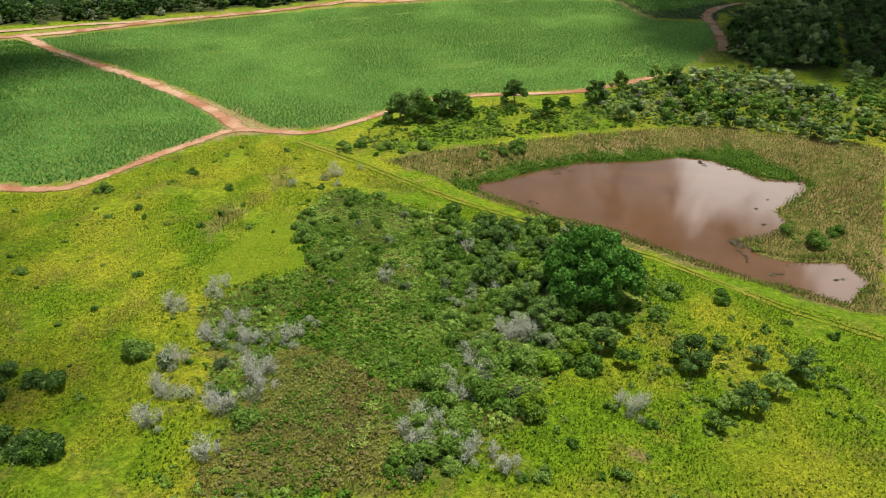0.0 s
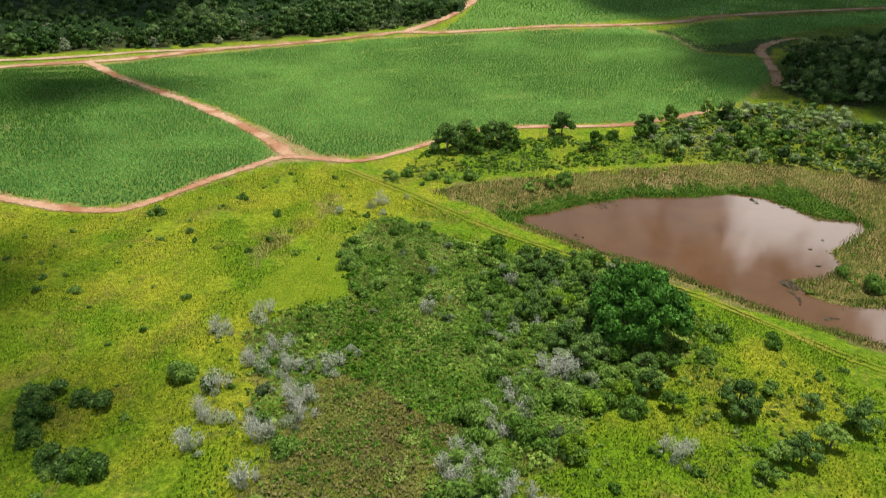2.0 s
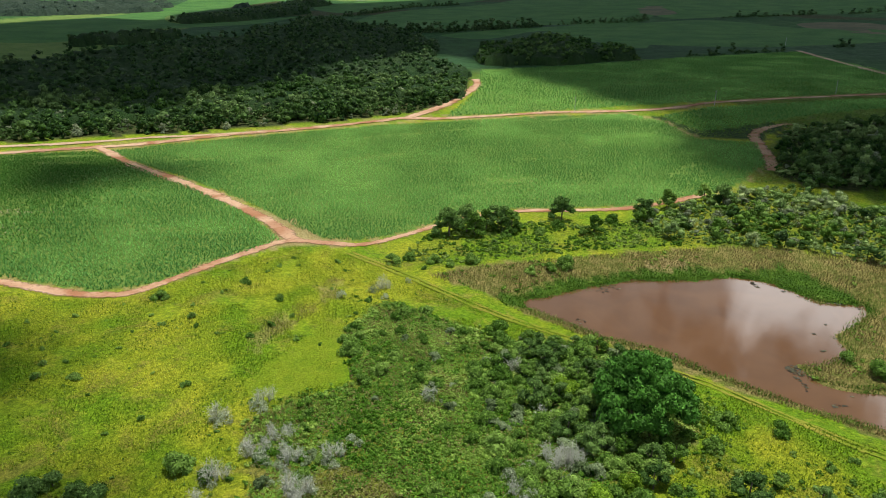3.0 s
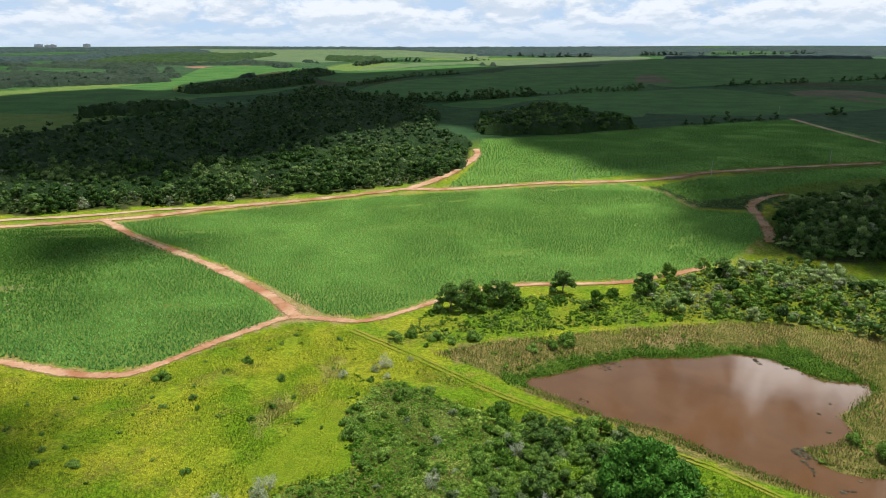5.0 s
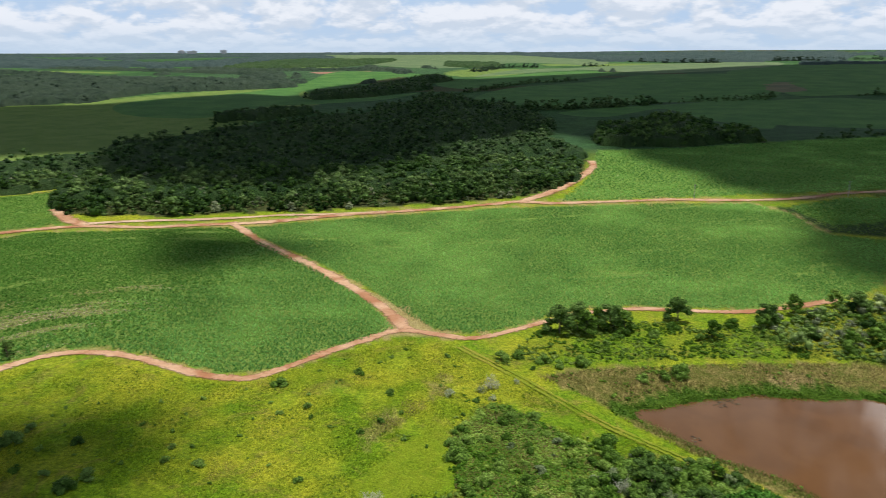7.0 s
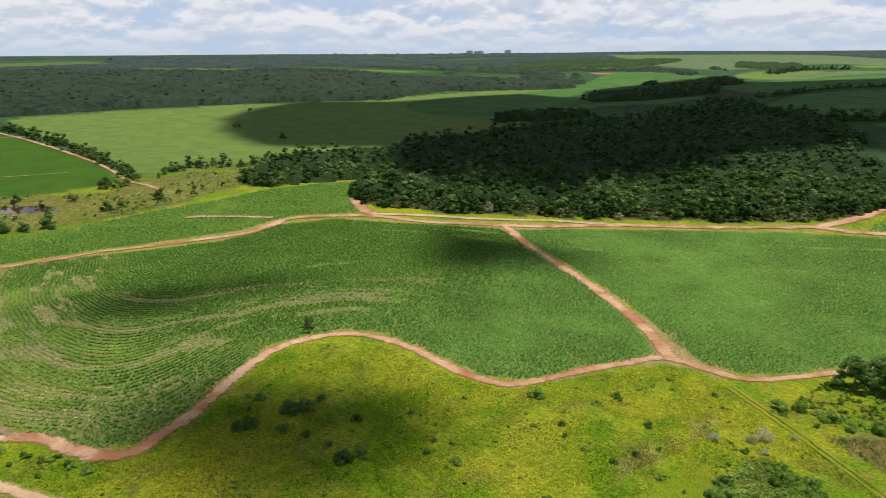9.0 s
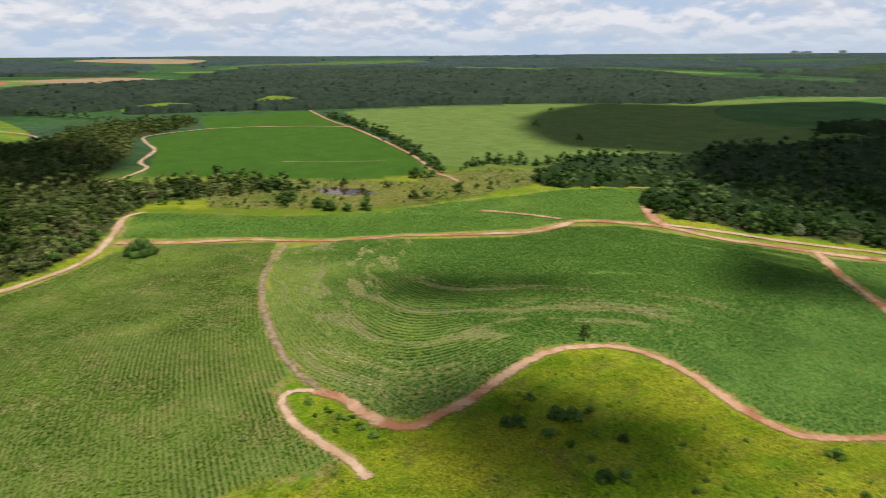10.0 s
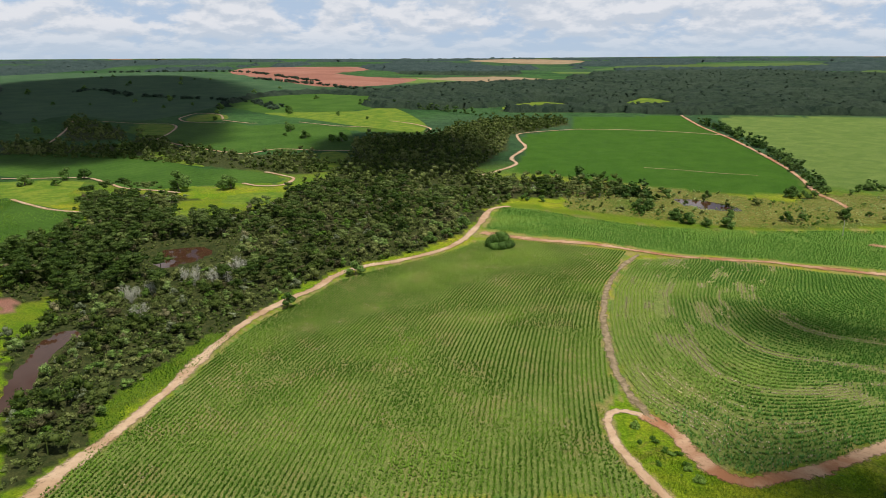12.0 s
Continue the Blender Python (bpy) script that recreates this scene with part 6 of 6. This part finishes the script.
WOOD_A = [proto(101, 5.5, 5.4, 0.3, 5, 0.36, 170, 0.9), proto(102, 8.5, 8.0, 1.2, 7, 0.40, 230, 0.85), proto(103, 4.0, 4.0, 0.1, 4, 0.32, 120, 0.9), proto(104, 9.5, 6.5, 2.0, 7, 0.38, 220, 0.5), proto(105, 4.8, 3.4, 0.1, 4, 0.32, 130, 0.8)]
WOOD_U = [proto(106, 13.0, 10.5, 5.0, 8, 0.42, 300, 0.35), proto(107, 10.0, 11.5, 4.0, 7, 0.40, 260, 0.5)]
UNDER = [proto(108, 4.2, 2.2, 0.0, 2, 0.42, 34, 0.8, False), proto(109, 3.4, 1.7, 0.0, 2, 0.38, 30, 0.8, False)]
WOOD_B = [proto(111, 10.5, 10.0, 0.5, 7, 0.95, 95, 0.85), proto(112, 13.0, 13.5, 1.0, 8, 1.05, 110, 0.85), proto(113, 7.5, 8.0, 0.3, 5, 0.8, 70, 0.9), proto(114, 11.5, 8.5, 0.5, 7, 0.9, 95, 0.6)]
WOOD_D = [proto(141, 11.0, 10.0, 0.5, 3, 1.3, 30, 0.75), proto(142, 14.0, 12.0, 1.0, 4, 1.5, 30, 0.7)]
WOOD_C = [proto(121, 24, 13, 0.5, 2, 2.6, 13, 0.6, False), proto(122, 28, 11, 0.5, 2, 2.8, 13, 0.5, False)]
not_water = lambda x, y: ~np.any([inside(p, x, y) | (gap(p, x, y, True) < 3) for p, _ in WATERS], axis=0) & (gap(RIVER_ROAD, x, y) > 7) & ~inside(MEADOW_EDGE, x, y) & ~inside(BARE_BANK, x, y) & ~np.any([inside(p, x, y) for p in CLEARINGS], axis=0) & (fnoise(x / 28, y / 28, 66) < 0.76) & (gap(RIVER_POOL, x, y, True) > 13)
woods(RIVER_WOOD_NEAR, 7.7, WOOD_A, WOOD_LEAF, "mixed green woodland along the river", 201, 0.40, 1.30, not_water, 0.0, 26.0)
woods(RIVER_WOOD_NEAR, 10.5, WOOD_A, SHRUB_LEAF, "paler grey-green shrubs in the river woodland", 209, 0.5, 0.9, not_water)
woods(RIVER_WOOD_NEAR, 15.0, WOOD_A, BROWN_LEAF, "brownish olive shrubs in the river woodland", 212, 0.5, 1.0, not_water, 0.0, 20.0)
woods(RIVER_WOOD_NEAR, 18.0, WOOD_A, PALE_CROWN, "silvery shrubs scattered in the river woodland", 211, 0.4, 0.8, not_water)
woods(RIVER_WOOD_NEAR, 12.0, WOOD_U, CROWN_LEAF, "taller flat-crowned trees over the river woodland", 215, 0.8, 1.35, lambda x, y: not_water(x, y) & (gap(RIVER_ROAD, x, y) > 28) & ((x < -330) | (y < -150)) & (fnoise(x / 26, y / 26, 87) > 0.48), 0.0, 20.0)
woods(WEST_GROVE, 9.0, WOOD_U, CROWN_LEAF, "dark spreading trees beside the river", 218, 0.8, 1.3, not_water, -0.1)
woods(RIVER_WOOD_NEAR, 4.4, UNDER, WOOD_LEAF, "low undergrowth between the river trees", 216, 0.7, 1.4, lambda x, y: (gap(RIVER_POOL, x, y, True) > 5) & ~np.any([inside(p, x, y) | (gap(p, x, y, True) < 1) for p, _ in WATERS], axis=0) & (gap(RIVER_ROAD, x, y) > 5.5) & ~inside(MEADOW_EDGE, x, y) & ~inside(BARE_BANK, x, y) & ~np.any([inside(p, x, y) for p in CLEARINGS], axis=0) & (x > -430), 0.1)
woods(RIVER_WOOD_FAR, 9.0, WOOD_D, WOOD_LEAF, "mixed green woodland in the valley", 202, 0.5, 1.1, not_water)
woods(VALLEY_MARSH, 7.5, UNDER, SHRUB_LEAF, "low bushes in the marshy valley", 236, 0.6, 1.6, lambda x, y: fnoise(x / 30, y / 30, 14) > 0.45, 0.0, 20.0)
woods(VALLEY_MARSH, 17.0, WOOD_A, WOOD_LEAF, "small trees in the marshy valley", 237, 0.5, 1.0, lambda x, y: fnoise(x / 40, y / 40, 15) > 0.48)
near_forest = lambda x, y: gap(FAR_ROAD, x, y) < 165
woods(FOREST, 7.4, WOOD_B, FOREST_LEAF, "dense dark green forest behind the cane", 203, 0.35, 1.35, near_forest, -0.05, 24.0)
woods(FOREST, 21.0, WOOD_B, PALE_CROWN, "silvery pale crowns at the forest's edge", 206, 0.3, 0.8, near_forest)
woods(FOREST, 11.5, WOOD_D, DIM_LEAF, "dense dark green forest", 204, 0.7, 1.25, lambda x, y: ~near_forest(x, y), -0.1)
canopy([FOREST], 5.5, "closed canopy of the dark forest", 205, 440, 1500, FOREST_CANOPY, lambda x, y: gap(FAR_ROAD, x, y) > 60)
woods(RIGHT_WOOD, 5.6, WOOD_A, FOREST_LEAF, "dark woodland beside the field", 205, 0.6, 1.3, None, 0.1, 14.0)
woods(RIGHT_WOOD, 10.0, WOOD_A, SHRUB_LEAF, "paler shrubs in the dark woodland", 238, 0.5, 1.1, None, 0.15)
woods(RIGHT_WOOD, 14.0, WOOD_A, PALE_CROWN, "grey leafless crowns in the dark woodland", 239, 0.5, 0.9)
woods(SHRUB_BAND, 7.3, WOOD_A, SHRUB_LEAF, "tall mixed shrubs above the marsh", 206, 0.4, 1.15, None, 0.05, 14.0)
woods(SHRUB_BAND, 15.0, WOOD_A, FOREST_LEAF, "dark trees among the tall shrubs", 208, 0.5, 1.1, None, 0.0, 14.0)
woods(SHRUB_BAND, 9.5, WOOD_A, PALE_CROWN, "silvery shrubs above the marsh", 209, 0.4, 0.8)
woods(SHRUB_BAND, 2.6, UNDER, SHRUB_LEAF, "low bushes between the tall shrubs", 217, 0.6, 1.2, None, 0.1, 14.0)
woods(RIGHT_WOOD_B, 6.0, WOOD_A, FOREST_LEAF, "dark woodland beyond the marsh", 218, 0.7, 1.1)
woods(SHRUB_B, 4.6, WOOD_A, SHRUB_LEAF, "tall mixed shrubs beyond the marsh", 219, 0.5, 1.0, None, 0.05, 14.0)
woods(GROVE, 8.0, WOOD_D, FOREST_LEAF, "dark grove at the field's end", 207, 0.9, 1.3)
woods(FARM_WOOD, 9.0, WOOD_D, WOOD_LEAF, "scattered woodland among the farm fields", 208, 0.5, 1.1, lambda x, y: fnoise(x / 40, y / 40, 3) > 0.53)
TAN = lambda x, y: ~inside(TAN_A, x, y) & ~inside(TAN_B, x, y) & ~inside(TAN_C, x, y) & ~np.any([inside(p, x, y) for p in (*CLEARINGS, G_8, G_9)], axis=0)
canopy([GREAT_WOOD, WEST_WOOD], 10.0, "distant dark green woodland", 210, 1000, 3200, HAZY_CANOPY, TAN)
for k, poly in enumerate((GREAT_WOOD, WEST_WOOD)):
    woods(poly, 46, WOOD_D, HAZY_LEAF, "taller trees over the distant woodland", 220 + k, 0.8, 1.3, TAN)
for k, poly in enumerate((WOOD_N1, WOOD_N2, WOOD_N3, WOOD_N4, GROVE)):
    canopy([poly], 9.0, "distant dark wood between fields", 212 + k, 600, 3800, FOREST_CANOPY)
for k, poly in enumerate((WOOD_N1, WOOD_N2)):
    woods(poly, 13.0, WOOD_D, DIM_LEAF, "dark trees of a distant wood", 225 + k, 0.8, 1.2)
for k, (poly, each) in enumerate(((BELT_A, 8.5), (BELT_B, 11.0), (BELT_C, 13.0))):
    woods(poly, each, WOOD_D, WOOD_LEAF, "belt of dark trees between the farm fields", 228 + k, 0.45, 1.05, lambda x, y: fnoise(x / 26, y / 26, 8) > 0.36)


def far_plain(x, y):
    """Woods and hedges of the plain between its fields."""
    fields = [TAN_A, TAN_B, TAN_C, RED_FIELD, PALE_FIELD, LIGHT_FAR, LIGHT_FAR_B, EMERALD, GREAT_WOOD, WEST_WOOD, F_LIT, F_A, F_A2, F_B, F_PALE2, F_N, F_5, F_6, F_DARK, FA_TOP, FA, WOOD_N3, WOOD_N1]
    patch = vnoise(x / 420 + 5, y / 330, 21)
    r = np.hypot(x, y)
    rim = (r > 4600) & (fnoise(x / 260, y / 260, 12) > 0.36)
    hedge_lines = (np.minimum(np.abs(patch - 0.35), np.abs(patch - 0.86)) < 0.012) | ((patch > 0.46) & (r > 3200))
    open_side = (x > -650) & (y > 0) & (r < 2400)
    return (((patch > 0.60) & (patch < 0.8)) | hedge_lines | rim) & ~open_side & ~np.any([inside(p, x, y) for p in fields], axis=0)


canopy([[(-9000, -9000), (9000, -9000), (9000, 9000), (-9000, 9000)]], 9.0, "distant woods and hedges on the plain", 230, 1500, 3000, HAZY_CANOPY, far_plain)
canopy([[(-9000, -9000), (9000, -9000), (9000, 9000), (-9000, 9000)]], 10.0, "woods on the skyline, tinted blue for haze", 231, 2960, 5000, HAZY_SKYLINE, far_plain)


def hedge(line, each, protos, mat, label, seed, low, high, wide=5.0):
    """Trees in a loose row."""
    path = smooth_line(line, each)
    t = np.gradient(path, axis=0)
    t /= np.linalg.norm(t, axis=1)[:, None] + 1e-9
    rim = np.concatenate([path + np.stack([-t[:, 1], t[:, 0]], -1) * wide, (path - np.stack([-t[:, 1], t[:, 0]], -1) * wide)[::-1]])
    return woods(rim, each, protos, mat, label, seed, low, high, lambda x, y: fnoise(x / 30, y / 30, seed) > 0.36)


hedge([(-1529, -393), (-1595, -360), (-1367, -246)], 14, WOOD_C, HAZY_LEAF, 'irregular row of dark trees between fields', 243, 0.6, 1.2, 14)
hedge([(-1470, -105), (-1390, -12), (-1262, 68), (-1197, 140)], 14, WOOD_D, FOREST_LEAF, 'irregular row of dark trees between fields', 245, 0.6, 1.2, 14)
hedge([(-2445, -531), (-2195, -292), (-1914, -107), (-2037, 45), (-1889, 175)], 14, WOOD_C, HAZY_LEAF, 'irregular row of dark trees between fields', 246, 0.6, 1.2, 14)
hedge([(-2940, -1305), (-2935, -971), (-2906, -697), (-2341, -311)], 14, WOOD_C, HAZY_LEAF, 'irregular row of dark trees between fields', 247, 0.6, 1.2, 14)
hedge([(-1873, -863), (-1964, -830), (-1801, -695), (-1707, -529), (-1601, -386)], 14, WOOD_C, HAZY_LEAF, 'irregular row of dark trees between fields', 248, 0.6, 1.2, 14)
hedge([(-560, 86), (-539, 109), (-562, 141), (-543, 163), (-515, 181)], 7, WOOD_D, FOREST_LEAF, 'irregular row of dark trees between fields', 249, 0.5, 1.1, 6)
hedge([(-1025, 417), (-883, 403), (-762, 381), (-659, 359), (-561, 326), (-513, 312)], 7, WOOD_D, FOREST_LEAF, 'irregular row of dark trees between fields', 250, 0.5, 1.1, 6)
hedge([(-538, 338), (-537, 373), (-511, 406), (-505, 441), (-509, 490), (-496, 525)], 7, WOOD_D, FOREST_LEAF, 'irregular row of dark trees between fields', 258, 0.5, 1.1, 6)
hedge([(-607, 137), (-580, 152), (-562, 173), (-499, 177), (-476, 183)], 7, WOOD_D, FOREST_LEAF, 'irregular row of dark trees between fields', 259, 0.5, 1.1, 6)
hedge(ROW_A, 9, WOOD_D, DIM_LEAF, 'irregular row of dark trees between fields', 261, 0.5, 1.1, 9)
hedge(ROW_B, 8, WOOD_D, DIM_LEAF, 'irregular row of dark trees between fields', 262, 0.8, 1.6, 14)
hedge(ROW_C, 9, WOOD_D, DIM_LEAF, 'irregular row of dark trees between fields', 263, 0.4, 0.9, 7)
hedge(ROW_D, 12, WOOD_D, HAZY_LEAF, 'irregular row of dark trees between fields', 264, 0.9, 1.6, 14)
hedge(ROW_E, 12, WOOD_D, HAZY_LEAF, 'irregular row of dark trees between fields', 265, 0.9, 1.9, 14)
hedge(ROW_F, 14, WOOD_D, HAZY_LEAF, 'irregular row of dark trees between fields', 266, 0.7, 1.5, 26)
hedge(ROW_G, 14, WOOD_D, HAZY_LEAF, 'irregular row of dark trees between fields', 267, 0.8, 1.5, 22)
hedge(ROW_H, 8, WOOD_D, DIM_LEAF, 'irregular row of dark trees between fields', 268, 0.5, 1.1, 8)
hedge(ROW_I, 8, WOOD_D, DIM_LEAF, 'irregular row of dark trees between fields', 269, 0.6, 1.1, 9)
hedge(ROW_J, 10, WOOD_D, DIM_LEAF, 'irregular row of dark trees between fields', 270, 0.5, 1.2, 8)
hedge(ROW_K, 9, WOOD_D, DIM_LEAF, 'irregular row of dark trees between fields', 271, 0.5, 1.1, 8)
hedge(ROW_L, 16, WOOD_D, HAZY_LEAF, 'irregular row of dark trees between fields', 272, 1.2, 2.0, 20)
hedge(ROW_M, 16, WOOD_D, HAZY_LEAF, 'irregular row of dark trees between fields', 273, 1.0, 1.8, 20)
wide_trees = Kinds([lambda: tree(131, 9.0, 7.5, 1.6, 10, 0.43, 600, SHADE_LEAF), lambda: tree(132, 7.0, 6.0, 1.2, 8, 0.40, 480, SHADE_LEAF)],
                   "dark rounded tree at the edge of a field", "tree", "field-side trees")
road_bush = bush(133, 17.0, 10.0, 34, 0.30, 6400, SHADE_LEAF, "big_bush", 0.8)
road_bush.matrix_basis = on_land(BANK_BUSH[0][0], BANK_BUSH[0][1], 30)
tagged(road_bush, "large dark rounded bush beside the pale road", "bush")
small_trees.put(0, *ROAD_TREE[0], 20, 1.5)
for k, places in enumerate((BANK_BUSH[1:], LANE_TREE, ROAD_TREE[6:], VALLEY_TREE)):
    wide_trees.put_all(places, 0.8, 1.35, 300 + k)
wide_trees.put_all([(-555, 140), (-542, 145), (-552, 159), (-543, 163), (-499, 163), (-510, 173), (-485, 185), (-481, 194), (-477, 220), (-552, 198), (-533, 227), (-519, 281), (-513, 291), (-521, 332), (-541, 356), (-452, 303)], 0.6, 1.2, 312)
wide_trees.put_all(FIELD_TREE, 0.9, 1.7, 311)
wide_trees.put_all(FARM_TREE, 1.5, 2.4, 310)


# ---- low scrub ----
def clump(seed, wide, tall, lumps, leaf, count, flat=0.7):
    return proto(seed, wide, tall, 0.0, lumps, leaf, count, flat, False)


SCRUB = [clump(151, 1.9, 1.1, 2, 0.20, 36), clump(152, 2.6, 0.9, 3, 0.20, 44, 0.6), clump(153, 1.5, 1.4, 2, 0.19, 34), clump(154, 2.3, 0.7, 2, 0.20, 36, 0.5)]
rough = lambda x, y: ~inside(MOWN_PATCH, x, y) & ~inside(SMOOTH_PATCH, x, y) & ~inside(THICKET, x, y) & off_roads(x, y) & (gap(DAM_TRACK, x, y) > 3)
brown = lambda x, y: inside(SCRUB_BROWN, x, y) | inside(SCRUB_BROWN_B, x, y)
woods(THICKET, 1.5, SCRUB, SCRUB_LEAF, "tangle of green and brownish scrub in the thicket", 61, 0.3, 1.7, lambda x, y: ~brown(x, y) & ~inside(SCRUB_GREEN, x, y) & (fnoise(x / 7, y / 7, 91) > 0.34), 0.25, 9.0)
woods(MEADOW, 2.0, SCRUB, SCRUB_LEAF, "straggling scrub round the thicket", 69, 0.25, 1.0, lambda x, y: ~inside(THICKET, x, y) & off_roads(x, y) & (gap(THICKET, x, y, True) < 16 * (fnoise(x / 8, y / 8, 33) - 0.25)), 0.1, 9.0)
woods(SCRUB_GREEN, 1.05, SCRUB, SCRUB_LEAF, "dense low bright green shrubs in the thicket", 66, 0.7, 1.3, None, -0.1, 12.0)
woods(THICKET, 1.5, SCRUB, SCRUB_LEAF, "green plants among the brown stalks", 67, 0.4, 1.05, lambda x, y: brown(x, y) & (fnoise(x / 5, y / 5, 96) > 0.42), 0.0, 8.0)
woods(THICKET, 2.0, SCRUB, STALK, "brownish withered plants in the thicket", 68, 0.4, 0.95, lambda x, y: fnoise(x / 8, y / 8, 99) + 0.2 * brown(x, y) > 0.54, 0.0, 6.0)
woods(MEADOW, 2.6, SCRUB, WEED_LEAF, "scattered low weeds in the meadow", 62, 0.18, 0.55, lambda x, y: rough(x, y) & (fnoise(x / 9, y / 9, 81) > 0.53), 0.0, 12.0)
woods(RIGHT_SCRUB, 2.0, SCRUB, WEED_LEAF, "rough weeds and low scrub beside the dam track", 65, 0.35, 1.4, lambda x, y: (fnoise(x / 6, y / 6, 97) > 0.44) & (gap(DAM_TRACK, x, y) > 3) & ~inside(THICKET, x, y), 0.05, 9.0)
woods(SCRUB_B, 1.7, SCRUB, WEED_LEAF, "rough green scrub above the marsh", 63, 0.4, 1.7, lambda x, y: fnoise(x / 7, y / 7, 92) > 0.34, 0.0, 9.0)
woods(MARSH, 2.5, SCRUB, SCRUB_LEAF, "green growth among the reeds", 64, 0.4, 1.2, lambda x, y: ~in_pond(x, y) & (gap(DAM_TRACK, x, y) > 4) & (fnoise(x / 9, y / 9, 93) > 0.50 - 0.05 * (x > 85)), 0.2)
grass(DRY_STRIP, 0.55, 0.8, 0.05, 4, REED, "strip of brown dead stalks in the meadow", 57, lambda x, y: fnoise(x / 4, y / 4, 95) > 0.5, "dead_stalks", "dead stalks")
grass(THICKET, 0.52, 0.75, 0.05, 5, STALK, "brown dead stalks between the thicket's shrubs", 58, lambda x, y: brown(x, y) | (fnoise(x / 9, y / 9, 94) > 0.60), "dead_stalks", "dead stalks")
shore = lambda x, y: gap(POND, x, y, True) < 1.1 + 2.0 * fnoise(x / 5, y / 5, 4)
grass(MARSH, 0.6, 0.7, 0.12, 3, LILY, "dark green water plants along the pond's shore", 59, shore, "water_plants", "water plants")


def pads(poly, each, size, keep, mat, label, seed):
    """Leaves and litter lying on the pond."""
    rng = np.random.default_rng(seed)
    x, y = scatter(poly, each, rng)
    ok = keep(x, y) & in_pond(x, y)
    x, y = x[ok], y[ok]
    n = len(x)
    a, r = rng.uniform(0, 6.283, n), size * rng.uniform(0.5, 1.4, n)
    z = np.full(n, WATERS[0][1] + 0.04)
    ring = [np.column_stack([x + r * np.cos(a + k * 1.5708) * w, y + r * np.sin(a + k * 1.5708) * w, z + 0.05 * (k % 2)]) for k, w in ((0, 1.0), (1, 0.7), (2, 0.9), (3, 0.6))]
    verts = np.stack(ring, 1).reshape(-1, 3)
    tint = np.repeat(rng.uniform(0, 1, n), 4)
    return tagged(new("floating_plants", quads_mesh("floating_plants", verts, np.arange(4 * n).reshape(-1, 4), mat, tint)), label, "water plants", "", "stuff")


pads(POND, 0.8, 0.42, lambda x, y: (gap(POND, x, y, True) < 5) & (fnoise(x / 5, y / 5, 71) > 0.66) & ((x < 40) | (x > 95)), LITTER, "dark floating plants near the pond's edge", 72)
pads(POND, 0.5, 0.4, lambda x, y: np.hypot((x - 77) / 6.5, (y - 152) / 2.6) < 0.6 + 0.8 * fnoise(x / 3, y / 3, 5), LITTER, "raft of floating litter and plants on the pond", 73)
pads(POND, 0.6, 0.5, lambda x, y: (x > 70) & (gap(POND, x, y, True) < 6) & (fnoise(x / 3, y / 3, 75) > 0.77), LITTER, "dark mats of litter along the pond's shore", 74)


# ---- poles and the far town ----
def utility_pole(x, y, turn):
    thing = new("utility_pole")
    thing.matrix_basis = on_land(x, y, turn)
    part("shaft", quads_mesh("shaft", *tube([(0, 0, -0.5), (0, 0, 5), (0, 0, 10)], 0.20, 0.13, 8), CONCRETE, None, True), thing)
    part("crossarm", quads_mesh("crossarm", *tube([(-1.1, 0, 9.3), (1.1, 0, 9.3)], 0.09, 0.09, 4), BARK), thing)
    for s in (-1, 0, 1):
        part("insulator", quads_mesh("insulator", *tube([(s, 0, 9.38), (s, 0, 9.6)], 0.06, 0.04, 6), WHITE_WALL), thing)
    return tagged(thing, "concrete utility pole with a crossarm beside the cane", "utility pole", "utility poles")


for x, y in POLE:
    utility_pole(x, y, 30)


def apartment_building(x, y, wide, tall):
    thing = new("apartment_building")
    thing.matrix_basis = on_land(x, y, 32, 1, 2)
    bm = bmesh.new()
    bmesh.ops.create_cube(bm, size=1, matrix=Matrix.Translation((0, 0, tall / 2)) @ Matrix.Diagonal((wide, 18, tall, 1)))
    me = bpy.data.meshes.new("wall")
    bm.to_mesh(me)
    bm.free()
    me.materials.append(WHITE_WALL)
    part("wall", me, thing)
    for k in range(int(tall / 7)):
        part("window_band", quads_mesh("window_band", [(-wide / 2 + 1, -9.1, 3 + 7 * k), (wide / 2 - 1, -9.1, 3 + 7 * k), (wide / 2 - 1, -9.1, 4 + 7 * k), (-wide / 2 + 1, -9.1, 4 + 7 * k)], [(0, 1, 2, 3)], CONCRETE), thing)
    bm = bmesh.new()
    bmesh.ops.create_cube(bm, size=1, matrix=Matrix.Translation((0, 0, tall + 1)) @ Matrix.Diagonal((wide * 0.4, 9, 4, 1)))
    me = bpy.data.meshes.new("roof")
    bm.to_mesh(me)
    bm.free()
    me.materials.append(CONCRETE)
    part("roof", me, thing)
    return tagged(thing, "white apartment tower on the distant plain", "building", "distant towers")


for (x, y), wide, tall in zip(TOWN, (45, 30, 40, 40), (28, 24, 26, 30)):
    apartment_building(x, y, wide, tall)
